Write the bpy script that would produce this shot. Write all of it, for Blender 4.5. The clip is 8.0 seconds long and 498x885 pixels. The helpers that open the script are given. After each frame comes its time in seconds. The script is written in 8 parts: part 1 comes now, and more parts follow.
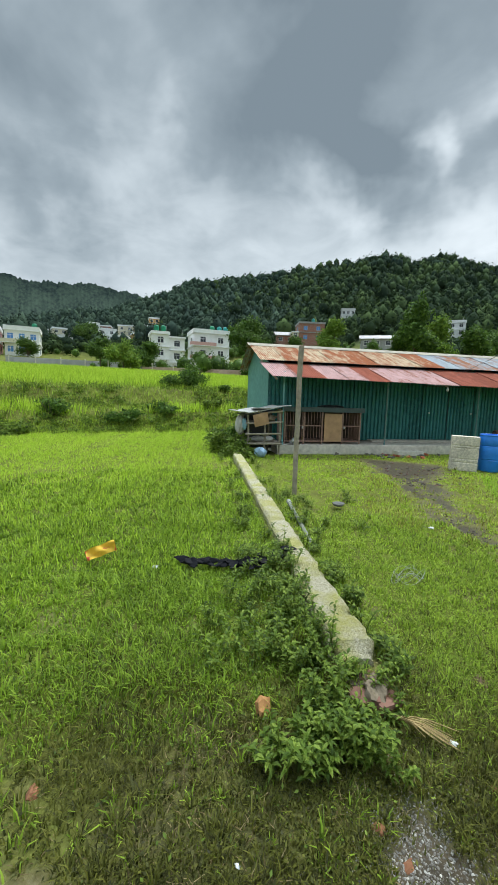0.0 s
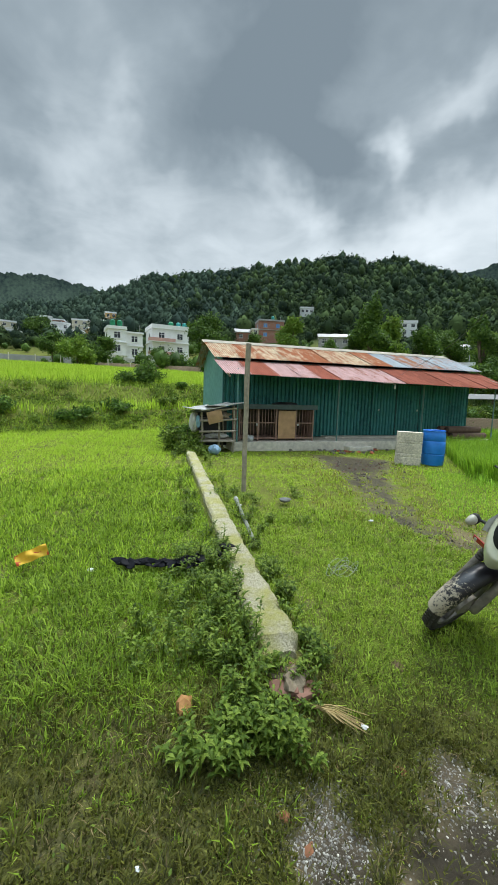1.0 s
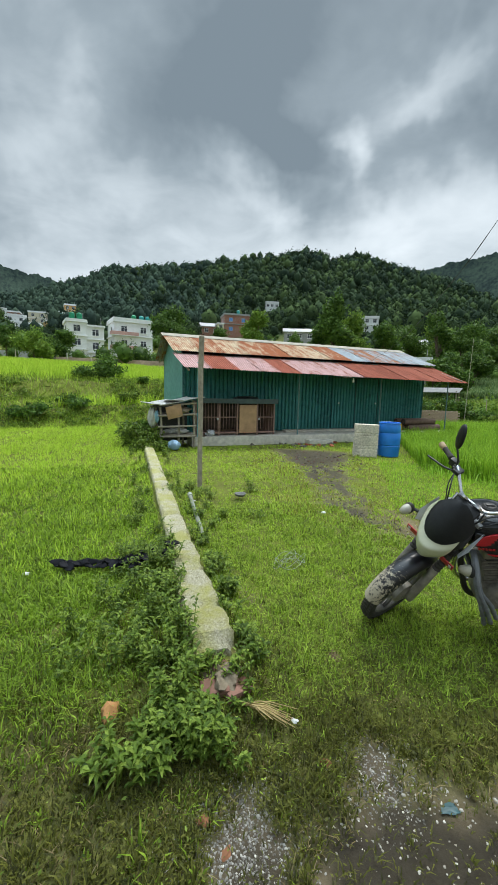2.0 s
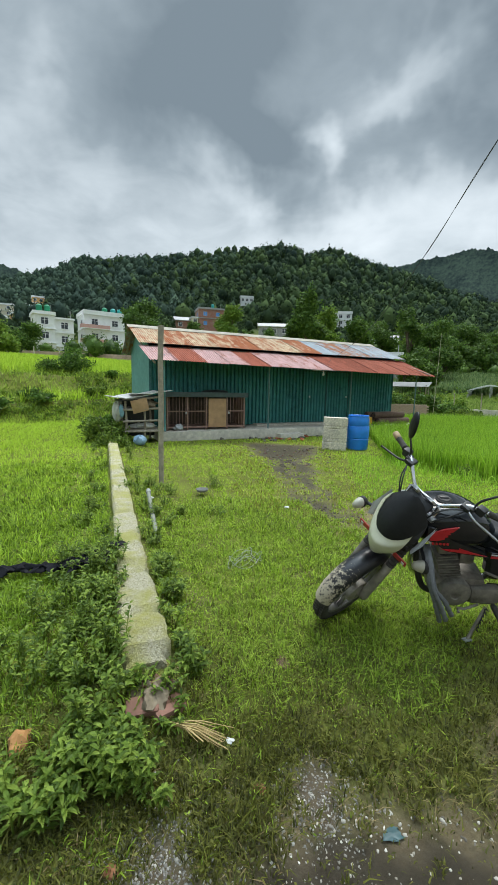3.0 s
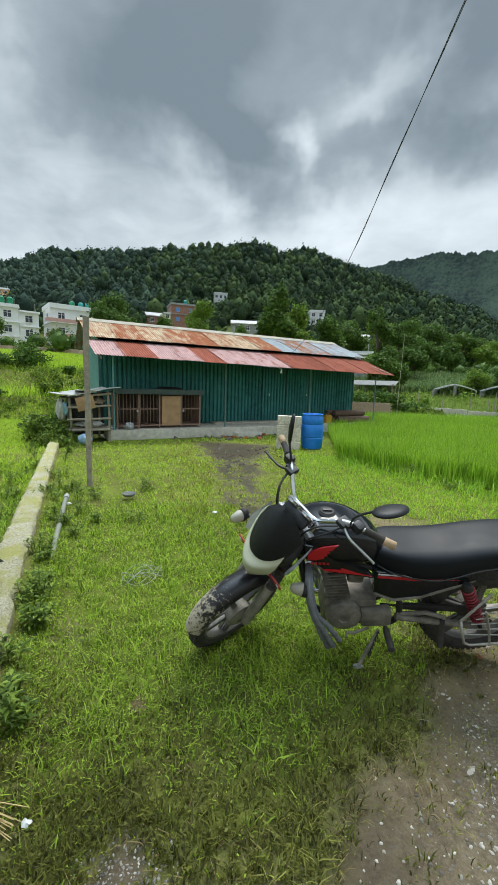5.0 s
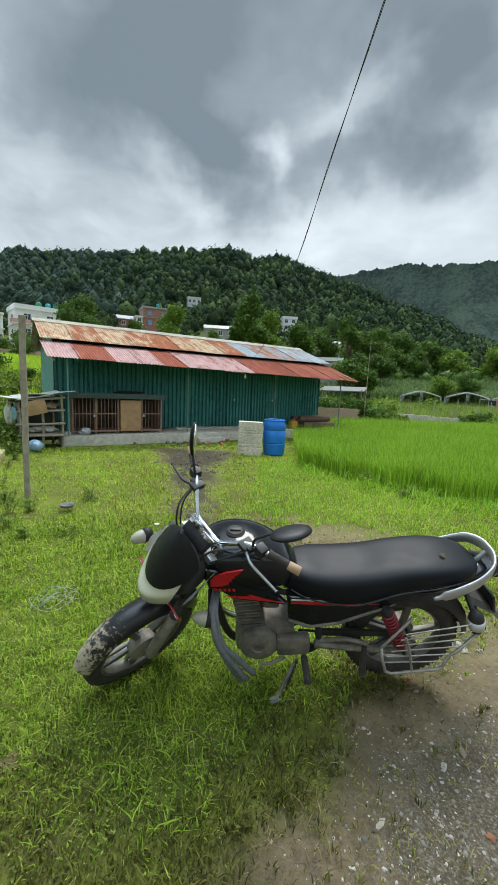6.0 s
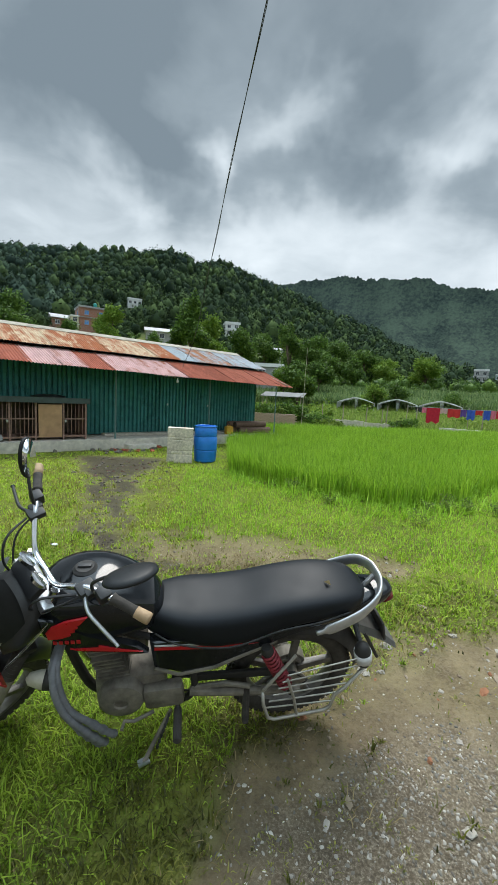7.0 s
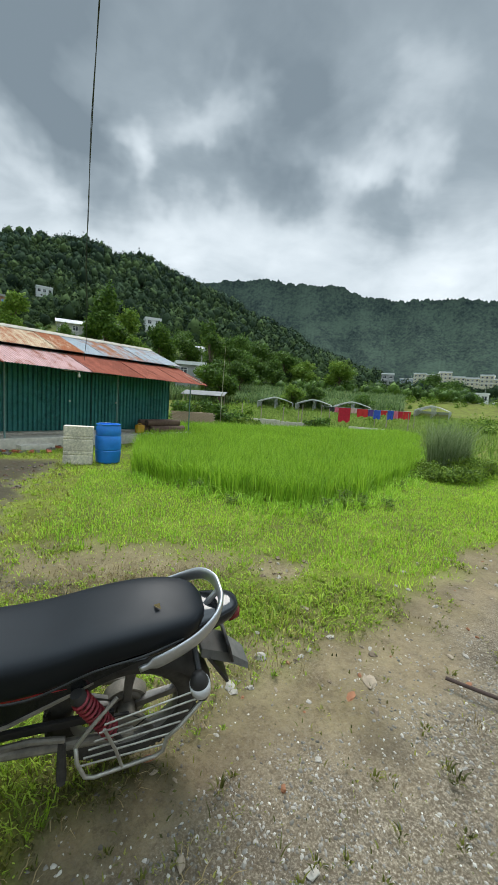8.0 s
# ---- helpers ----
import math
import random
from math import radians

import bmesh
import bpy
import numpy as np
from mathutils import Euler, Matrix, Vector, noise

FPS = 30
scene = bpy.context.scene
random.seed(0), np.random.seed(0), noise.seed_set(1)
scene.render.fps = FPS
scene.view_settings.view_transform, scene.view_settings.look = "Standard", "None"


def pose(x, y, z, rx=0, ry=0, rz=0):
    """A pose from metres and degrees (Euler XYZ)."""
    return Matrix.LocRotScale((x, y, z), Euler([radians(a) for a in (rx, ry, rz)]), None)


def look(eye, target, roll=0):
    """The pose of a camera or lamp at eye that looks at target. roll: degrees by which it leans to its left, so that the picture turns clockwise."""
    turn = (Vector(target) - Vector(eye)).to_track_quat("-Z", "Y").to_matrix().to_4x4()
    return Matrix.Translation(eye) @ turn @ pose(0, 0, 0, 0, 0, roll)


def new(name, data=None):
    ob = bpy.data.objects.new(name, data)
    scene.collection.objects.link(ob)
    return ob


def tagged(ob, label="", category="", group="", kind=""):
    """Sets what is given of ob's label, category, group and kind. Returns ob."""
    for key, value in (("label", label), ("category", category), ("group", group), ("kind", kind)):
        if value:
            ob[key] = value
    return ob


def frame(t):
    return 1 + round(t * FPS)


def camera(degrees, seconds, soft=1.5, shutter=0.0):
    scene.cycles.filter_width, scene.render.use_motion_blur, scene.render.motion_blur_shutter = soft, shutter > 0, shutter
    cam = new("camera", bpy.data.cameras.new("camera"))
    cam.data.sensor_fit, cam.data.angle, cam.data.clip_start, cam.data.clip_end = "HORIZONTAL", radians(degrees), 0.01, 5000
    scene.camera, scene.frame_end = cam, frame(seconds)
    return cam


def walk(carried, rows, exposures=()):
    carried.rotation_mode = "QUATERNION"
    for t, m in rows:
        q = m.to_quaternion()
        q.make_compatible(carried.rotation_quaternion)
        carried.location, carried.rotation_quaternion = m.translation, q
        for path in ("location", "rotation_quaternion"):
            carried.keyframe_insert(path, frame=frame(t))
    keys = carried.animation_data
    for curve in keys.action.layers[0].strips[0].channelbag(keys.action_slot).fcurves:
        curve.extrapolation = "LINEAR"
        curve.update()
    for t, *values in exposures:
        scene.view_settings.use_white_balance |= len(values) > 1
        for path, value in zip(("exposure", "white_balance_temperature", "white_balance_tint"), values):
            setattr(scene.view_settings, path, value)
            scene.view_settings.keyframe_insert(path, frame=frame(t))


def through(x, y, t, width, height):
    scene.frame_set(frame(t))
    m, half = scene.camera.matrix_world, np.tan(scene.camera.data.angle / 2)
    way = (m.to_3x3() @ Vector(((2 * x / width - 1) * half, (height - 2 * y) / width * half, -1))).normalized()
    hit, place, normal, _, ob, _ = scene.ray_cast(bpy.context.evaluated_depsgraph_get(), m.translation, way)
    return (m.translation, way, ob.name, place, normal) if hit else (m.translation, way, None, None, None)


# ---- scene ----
cam = camera(64.95, 8.0)
ROWS = [
    (0.0, 0.0232, 0.0274, 1.5905, 83.344, -1.646, 25.885),
    (0.5, 0.1207, 0.0704, 1.5943, 83.263, -1.696, 23.036),
    (1.0, 0.2270, 0.1139, 1.6061, 83.069, -1.682, 20.276),
    (1.5, 0.3209, 0.1530, 1.6109, 82.746, -1.495, 17.757),
    (3.0, 0.5594, 0.4828, 1.5474, 81.789, -1.252, 12.019),
    (3.5, 0.6423, 0.5914, 1.5636, 81.457, -1.256, 10.894),
    (4.0, 0.7714, 0.7026, 1.5648, 81.294, -1.184, 10.091),
    (4.5, 0.9333, 0.7998, 1.5570, 81.364, -1.417, 9.302),
    (6.0, 1.4059, 1.1448, 1.5748, 82.352, -2.197, 4.656),
    (6.5, 1.5738, 1.2969, 1.5709, 83.072, -2.447, 1.060),
    (7.0, 1.7342, 1.4138, 1.6044, 83.388, -2.900, -3.465),
    (7.5, 1.9212, 1.5154, 1.6111, 83.565, -3.382, -8.857),
    (8.0, 2.1404, 1.6096, 1.5934, 83.864, -3.683, -14.526),
]
walk(cam, [(t, pose(x, y, z, rx, ry, rz)) for t, x, y, z, rx, ry, rz in ROWS])

# ---------------------------------------------------------------- light
world = bpy.data.worlds.new("overcast_sky")
scene.world = world
world.use_nodes = True
wt = world.node_tree
wt.nodes.clear()


def wn(kind, **props):
    n = wt.nodes.new(kind)
    for k, v in props.items():
        n.inputs[k].default_value = v
    return n


def wmath(op, a, b=None):
    n = wt.nodes.new("ShaderNodeMath")
    n.operation = op
    for i, v in enumerate((a, b)):
        if v is None:
            continue
        if isinstance(v, (int, float)):
            n.inputs[i].default_value = v
        else:
            wt.links.new(v, n.inputs[i])
    return n.outputs[0]


SUN_ELEV, SUN_AZ = radians(64), radians(15)
sky = wt.nodes.new("ShaderNodeTexSky")
sky.sky_type = "NISHITA"
sky.sun_disc = False
sky.sun_elevation, sky.sun_rotation = SUN_ELEV, SUN_AZ
tc = wt.nodes.new("ShaderNodeTexCoord")
sep = wt.nodes.new("ShaderNodeSeparateXYZ")
wt.links.new(tc.outputs["Generated"], sep.inputs[0])
up = wmath("MAXIMUM", sep.outputs["Z"], 0.0)
den = wmath("ADD", up, 0.22)
comb = wt.nodes.new("ShaderNodeCombineXYZ")
wt.links.new(wmath("DIVIDE", sep.outputs["X"], den), comb.inputs["X"])
wt.links.new(wmath("DIVIDE", sep.outputs["Y"], den), comb.inputs["Y"])
big = wn("ShaderNodeTexNoise", Scale=1.15, Detail=5.0, Roughness=0.52, Distortion=0.25)
fine = wn("ShaderNodeTexNoise", Scale=3.4, Detail=6.0, Roughness=0.55, Distortion=0.4)
shift = wt.nodes.new("ShaderNodeVectorMath")
shift.operation = "ADD"
shift.inputs[1].default_value = (3.3, 7.9, 0.4)
wt.links.new(comb.outputs[0], shift.inputs[0])
wt.links.new(shift.outputs[0], big.inputs["Vector"])
wt.links.new(shift.outputs[0], fine.inputs["Vector"])
grain = wmath("ADD", wmath("MULTIPLY", wmath("SUBTRACT", big.outputs["Fac"], 0.5), 0.25), wmath("MULTIPLY", wmath("SUBTRACT", fine.outputs["Fac"], 0.5), 0.17))
deck = wt.nodes.new("ShaderNodeFloatCurve")     # paler towards the rim of the cloud deck
cv = deck.mapping.curves[0]
for k, (zx, zy) in enumerate(((0.0, 0.585), (0.3, 0.59), (0.4, 0.53), (0.5, 0.485), (0.6, 0.46), (1.0, 0.46))):
    if k in (0, 5):
        cv.points[0 if k == 0 else len(cv.points) - 1].location = (zx, zy)
    else:
        cv.points.new(zx, zy)
deck.mapping.update()
wt.links.new(up, deck.inputs["Value"])
mixn = wmath("ADD", grain, deck.outputs[0])
# cloud masses and breaks: bearing, height, reach (degrees) and weight
warp = wn("ShaderNodeTexNoise", Scale=5.0, Detail=4.0, Roughness=0.55)
wt.links.new(tc.outputs["Generated"], warp.inputs["Vector"])


def vmath(op, a, b):
    n = wt.nodes.new("ShaderNodeVectorMath")
    n.operation = op
    for i, v in enumerate((a, b)):
        if isinstance(v, tuple):
            n.inputs[i].default_value = v
        else:
            wt.links.new(v, n.inputs[i])
    return n.outputs["Value"] if op == "DISTANCE" else n.outputs[0]


FLAT = (1.0, 1.0, 1.45)
drift = vmath("MULTIPLY", vmath("SUBTRACT", warp.outputs["Color"], (0.5, 0.5, 0.5)), (0.3, 0.3, 0.3))
bent = vmath("MULTIPLY", vmath("ADD", tc.outputs["Generated"], drift), FLAT)
MASSES = [(-20, 37, 17, -0.11), (-16, 31, 9, -0.05), (-9, 27.5, 8, -0.07), (-5, 23.5, 6, -0.06), (6, 27, 8, -0.07), (17, 25.5, 8, -0.09), (19, 31, 11, -0.09),
          (13, 41, 13, -0.09), (-53, 34, 10, -0.05), (31, 24, 6, -0.06), (-52, 17, 14, -0.12), (38, 40, 10, -0.03)]
BREAKS = [(-41, 29, 8, 0.07), (-45, 38, 7, 0.025), (-32, 24.5, 7, 0.05), (-1.8, 27.4, 4.5, 0.13), (-14.5, 24.5, 5, 0.05), (9.5, 33.5, 6, 0.08), (25, 30, 5, 0.06),
          (32, 28.6, 6, 0.1), (35, 35.5, 7, 0.06), (3, 21, 6, 0.04), (40, 19, 8, 0.05)]
for c_az, c_el, reach, weight in MASSES + BREAKS:
    ca, ce = radians(c_az), radians(c_el)
    far_off = vmath("DISTANCE", bent, (math.sin(ca) * math.cos(ce), math.cos(ca) * math.cos(ce), FLAT[2] * math.sin(ce)))
    lobe = wn("ShaderNodeMapRange")
    lobe.interpolation_type = "SMOOTHERSTEP"
    wt.links.new(far_off, lobe.inputs["Value"])
    for k, v in (("From Min", 0.0), ("From Max", radians(reach) * 1.25), ("To Min", weight), ("To Max", 0.0)):
        lobe.inputs[k].default_value = v
    mixn = wmath("ADD", mixn, lobe.outputs[0])
ramp = wt.nodes.new("ShaderNodeValToRGB")
cr = ramp.color_ramp
cr.elements[0].position, cr.elements[0].color = 0.38, (0.145, 0.185, 0.215, 1)
cr.elements[1].position, cr.elements[1].color = 0.72, (0.70, 0.76, 0.80, 1)
e = cr.elements.new(0.47)
e.color = (0.235, 0.285, 0.32, 1)
e = cr.elements.new(0.58)
e.color = (0.45, 0.51, 0.55, 1)
wt.links.new(mixn, ramp.inputs["Fac"])
zen = wn("ShaderNodeMapRange")           # unseen sky overhead, brightened to light the ground
wt.links.new(sep.outputs["Z"], zen.inputs["Value"])
for k, v in (("From Min", 0.7), ("From Max", 0.92), ("To Min", 1.0), ("To Max", 8.5)):
    zen.inputs[k].default_value = v
vm = wt.nodes.new("ShaderNodeVectorMath")
vm.operation = "SCALE"
wt.links.new(ramp.outputs["Color"], vm.inputs[0])
wt.links.new(zen.outputs[0], vm.inputs["Scale"])
dim = wt.nodes.new("ShaderNodeVectorMath")
dim.operation = "SCALE"
wt.links.new(sky.outputs[0], dim.inputs[0])
dim.inputs["Scale"].default_value = 0.06
mx = wt.nodes.new("ShaderNodeMix")
mx.data_type = "RGBA"
mx.inputs["Factor"].default_value = 0.95
wt.links.new(dim.outputs[0], mx.inputs["A"])
wt.links.new(vm.outputs[0], mx.inputs["B"])
bg = wt.nodes.new("ShaderNodeBackground")
wt.links.new(mx.outputs["Result"], bg.inputs["Color"])
wo = wt.nodes.new("ShaderNodeOutputWorld")
wt.links.new(bg.outputs[0], wo.inputs[0])

sun_data = bpy.data.lights.new("sun", "SUN")
sun_data.energy, sun_data.angle, sun_data.color = 1.5, radians(24), (1.0, 0.96, 0.9)
sun = new("sun", sun_data)
sun.matrix_world = look((40 * math.sin(SUN_AZ), 40 * math.cos(SUN_AZ), 40 * math.tan(SUN_ELEV)), (0, 0, 0))
scene.view_settings.exposure = 0.6

# ---------------------------------------------------------------- materials


class Mat:
    """A node material with short ways to add noise, ramps and bumps."""

    def __init__(self, name, rough=0.6, metal=0.0, spec=0.5):
        self.m = bpy.data.materials.new(name)
        self.m.use_nodes = True
        self.t = self.m.node_tree
        self.b = self.t.nodes["Principled BSDF"]
        self.b.inputs["Roughness"].default_value = rough
        self.b.inputs["Metallic"].default_value = metal
        self.b.inputs["Specular IOR Level"].default_value = spec
        self.geo = self.t.nodes.new("ShaderNodeNewGeometry")
        self.tc = self.t.nodes.new("ShaderNodeTexCoord")

    def put(self, socket, value):
        if isinstance(value, (int, float)):
            socket.default_value = value
        elif isinstance(value, tuple):
            socket.default_value = (*value, 1) if len(value) == 3 and len(socket.default_value) == 4 else value
        else:
            self.t.links.new(value, socket)

    def noise(self, scale, detail=4.0, rough=0.55, stretch=(1, 1, 1), space="world", dist=0.0):
        mp = self.t.nodes.new("ShaderNodeMapping")
        mp.inputs["Scale"].default_value = stretch
        self.t.links.new(self.geo.outputs["Position"] if space == "world" else self.tc.outputs["Object"], mp.inputs[0])
        n = self.t.nodes.new("ShaderNodeTexNoise")
        n.inputs["Scale"].default_value, n.inputs["Detail"].default_value = scale, detail
        n.inputs["Roughness"].default_value, n.inputs["Distortion"].default_value = rough, dist
        self.t.links.new(mp.outputs[0], n.inputs["Vector"])
        return n.outputs["Fac"]

    def ramp(self, fac, *stops):
        r = self.t.nodes.new("ShaderNodeValToRGB")
        els = r.color_ramp.elements
        while len(els) < len(stops):
            els.new(0.5)
        for el, (p, c) in zip(els, stops):
            el.position = p
            el.color = (*c, 1) if isinstance(c, tuple) else (c, c, c, 1)
        self.put(r.inputs["Fac"], fac)
        return r.outputs["Color"]

    def mix(self, fac, a, b, mode="MIX"):
        n = self.t.nodes.new("ShaderNodeMix")
        n.data_type, n.blend_type = "RGBA", mode
        for k, v in (("Factor", fac), ("A", a), ("B", b)):
            s = [i for i in n.inputs if i.name == k and (i.type == "VALUE" if k == "Factor" else i.type == "RGBA")][0]
            self.put(s, v)
        return [o for o in n.outputs if o.type == "RGBA"][0]

    def math(self, op, a, b=0.0):
        n = self.t.nodes.new("ShaderNodeMath")
        n.operation = op
        self.put(n.inputs[0], a)
        self.put(n.inputs[1], b)
        return n.outputs[0]

    def attr(self, name):
        n = self.t.nodes.new("ShaderNodeAttribute")
        n.attribute_name = name
        return n.outputs["Fac"]

    def island(self):
        return self.geo.outputs["Random Per Island"]

    def piece(self):
        return self.t.nodes.new("ShaderNodeObjectInfo").outputs["Random"]

    def color(self, c):
        self.put(self.b.inputs["Base Color"], c)
        return self

    def rough(self, v):
        self.put(self.b.inputs["Roughness"], v)
        return self

    def bump(self, height, strength=0.3, distance=0.01):
        n = self.t.nodes.new("ShaderNodeBump")
        n.inputs["Strength"].default_value, n.inputs["Distance"].default_value = strength, distance
        self.t.links.new(height, n.inputs["Height"])
        self.t.links.new(n.outputs[0], self.b.inputs["Normal"])
        return self


def plain(name, c, rough=0.5, metal=0.0, vary=0.25, scale=18.0, bump=0.0, space="object", spec=0.5):
    """A surface of one colour with grain at two scales."""
    m = Mat(name, rough, metal, spec)
    dark = tuple(v * (1 - vary) for v in c)
    lite = tuple(min(1, v * (1 + vary)) for v in c)
    f = m.math("ADD", m.math("MULTIPLY", m.noise(scale, 5, 0.6, space=space), 0.6), m.math("MULTIPLY", m.noise(scale * 0.12, 3, space=space), 0.4))
    m.color(m.ramp(f, (0.3, dark), (0.7, lite)))
    m.rough(m.ramp(f, (0.3, min(1, rough + 0.08)), (0.7, max(0.02, rough - 0.08))))
    if bump:
        m.bump(f, bump, 0.01)
    return m.m


def leafy(name, dark, mid, lite, through=0.35, patch=0.35, rough=0.5, spec=0.2):
    """Leaves and blades: varied per leaf and in patches, letting light through."""
    m = Mat(name, rough, 0, spec)
    f = m.math("ADD", m.math("MULTIPLY", m.island(), 0.5), m.math("ADD", m.math("MULTIPLY", m.noise(patch, 3), 0.3), m.math("MULTIPLY", m.noise(patch * 9, 2), 0.2)))
    c = m.ramp(f, (0.25, dark), (0.48, mid), (0.73, lite))
    m.color(c)
    tr = m.t.nodes.new("ShaderNodeBsdfTranslucent")
    m.t.links.new(c, tr.inputs["Color"])
    ms = m.t.nodes.new("ShaderNodeMixShader")
    ms.inputs[0].default_value = through
    m.t.links.new(m.b.outputs[0], ms.inputs[1])
    m.t.links.new(tr.outputs[0], ms.inputs[2])
    m.t.links.new(ms.outputs[0], m.t.nodes["Material Output"].inputs["Surface"])
    return m.m


def make_ground():
    m = Mat("soil_and_turf", 0.9, 0, 0.15)
    bare, grav, wet, wood = m.attr("bare"), m.attr("gravel"), m.attr("wet"), m.attr("wood")
    turf = m.ramp(m.noise(1.1, 7, 0.7), (0.28, (0.075, 0.068, 0.022)), (0.5, (0.14, 0.155, 0.028)), (0.72, (0.22, 0.28, 0.036)))
    turf = m.mix(m.ramp(m.noise(38, 6, 0.75), (0.42, 0.0), (0.62, 0.35)), turf, (0.055, 0.062, 0.02))
    dirt = m.ramp(m.noise(3.2, 8, 0.65), (0.3, (0.1, 0.072, 0.04)), (0.5, (0.25, 0.187, 0.112)), (0.75, (0.44, 0.345, 0.215)))
    grain = m.ramp(m.noise(85, 5, 0.8), (0.42, (0.04, 0.033, 0.024)), (0.52, (0.14, 0.118, 0.088)), (0.64, (0.42, 0.37, 0.29)))
    dirt = m.mix(m.ramp(m.noise(55, 6, 0.8), (0.45, 0.0), (0.7, 0.6)), dirt, (0.36, 0.31, 0.23))
    dirt = m.mix(m.ramp(m.noise(24, 6, 0.8), (0.5, 0.0), (0.7, 0.7)), dirt, (0.07, 0.052, 0.034))
    dirt = m.mix(m.math("MULTIPLY", m.math("SUBTRACT", 1.0, grav), m.ramp(m.noise(1.6, 5, 0.7), (0.35, 0.05), (0.65, 0.6))), dirt, m.ramp(m.noise(30, 6, 0.8), (0.35, (0.06, 0.05, 0.02)), (0.65, (0.19, 0.155, 0.065))))
    dirt = m.mix(m.math("MULTIPLY", grav, 0.72), dirt, grain)
    dirt = m.mix(m.math("MULTIPLY", wet, 0.92), dirt, (0.028, 0.023, 0.016))
    floor = m.ramp(m.noise(0.12, 5), (0.3, (0.02, 0.035, 0.012)), (0.7, (0.04, 0.07, 0.02)))
    c = m.mix(bare, turf, dirt)
    c = m.mix(wood, c, floor)
    m.color(c)
    m.rough(m.mix(wet, (0.92, 0.92, 0.92), (0.45, 0.45, 0.45)))
    m.bump(m.math("ADD", m.noise(45, 6, 0.7), m.noise(7, 4, 0.6)), 0.5, 0.03)
    return m.m


M_GROUND = make_ground()
M_LAWN = leafy("lawn_grass", (0.14, 0.2, 0.024), (0.305, 0.45, 0.04), (0.45, 0.6, 0.07), 0.44, 0.9)
M_HERB = leafy("meadow_grass", (0.09, 0.14, 0.018), (0.225, 0.355, 0.03), (0.37, 0.52, 0.058), 0.44, 0.9)
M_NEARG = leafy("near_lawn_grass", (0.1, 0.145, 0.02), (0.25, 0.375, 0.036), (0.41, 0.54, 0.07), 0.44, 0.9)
M_TUFT = leafy("dull_and_shade_grass", (0.04, 0.042, 0.012), (0.095, 0.104, 0.018), (0.18, 0.185, 0.034), 0.35, 1.5)
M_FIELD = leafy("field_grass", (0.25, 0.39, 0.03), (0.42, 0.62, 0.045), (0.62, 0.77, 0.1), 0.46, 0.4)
M_MEADOW = leafy("rough_meadow", (0.09, 0.15, 0.03), (0.18, 0.28, 0.045), (0.32, 0.44, 0.09), 0.4, 0.25)
M_YELLOW = leafy("yellowing_grass", (0.11, 0.1, 0.025), (0.27, 0.27, 0.05), (0.48, 0.46, 0.12), 0.4, 1.2)
M_RICE = leafy("rice_blades", (0.13, 0.25, 0.018), (0.26, 0.45, 0.03), (0.39, 0.59, 0.06), 0.42, 0.5)
M_VERGE = leafy("verge_grass", (0.17, 0.33, 0.025), (0.3, 0.53, 0.038), (0.46, 0.68, 0.075), 0.46, 0.8)
M_EDGE = leafy("worn_edge_grass", (0.075, 0.078, 0.022), (0.165, 0.17, 0.04), (0.29, 0.285, 0.07), 0.35, 1.5)
M_DRY = leafy("dry_straw", (0.1, 0.075, 0.03), (0.2, 0.15, 0.065), (0.36, 0.28, 0.14), 0.25, 3)
M_WEED = leafy("weed_leaves", (0.05, 0.085, 0.015), (0.125, 0.2, 0.026), (0.25, 0.34, 0.055), 0.35, 4)
M_SHRUB = leafy("shrub_leaves", (0.04, 0.085, 0.015), (0.08, 0.16, 0.025), (0.17, 0.28, 0.045), 0.35, 0.6)
M_BANK = leafy("bank_herbs", (0.07, 0.12, 0.02), (0.14, 0.22, 0.03), (0.25, 0.35, 0.05), 0.35, 0.5)
M_TREE = leafy("tree_leaves", (0.035, 0.075, 0.016), (0.075, 0.145, 0.024), (0.15, 0.25, 0.04), 0.3, 0.3)
M_BAMBOO = leafy("bamboo_leaves", (0.075, 0.14, 0.02), (0.15, 0.26, 0.03), (0.27, 0.38, 0.06), 0.35, 0.3)
M_FOREST = Mat("forest_leaves", 0.95, 0, 0.03)
ff = M_FOREST.math("ADD", M_FOREST.math("MULTIPLY", M_FOREST.island(), 0.34), M_FOREST.math("ADD", M_FOREST.math("MULTIPLY", M_FOREST.noise(0.02, 4), 0.4), M_FOREST.math("MULTIPLY", M_FOREST.noise(0.16, 3), 0.26)))
# bluish, low-contrast leaf colour: distance haze painted into the far woods
M_HAZED = Mat("hazed_woods", 0.95, 0, 0.03)
fp_ = M_HAZED.math("ADD", M_HAZED.math("MULTIPLY", M_HAZED.island(), 0.3), M_HAZED.math("MULTIPLY", M_HAZED.noise(0.03, 4), 0.7))
M_HAZED = M_HAZED.color(M_HAZED.ramp(fp_, (0.34, (0.029, 0.048, 0.038)), (0.66, (0.06, 0.092, 0.06)))).m
M_FOREST = M_FOREST.color(M_FOREST.ramp(ff, (0.34, (0.02, 0.034, 0.021)), (0.5, (0.037, 0.06, 0.03)), (0.66, (0.066, 0.1, 0.036)))).m
M_MAIZE = leafy("maize_leaves", (0.08, 0.14, 0.05), (0.15, 0.24, 0.08), (0.28, 0.36, 0.15), 0.3, 0.4)
M_BARK = plain("bark", (0.12, 0.09, 0.06), 0.9, 0, 0.4, 9, 0.5)

# ---------------------------------------------------------------- mesh tools


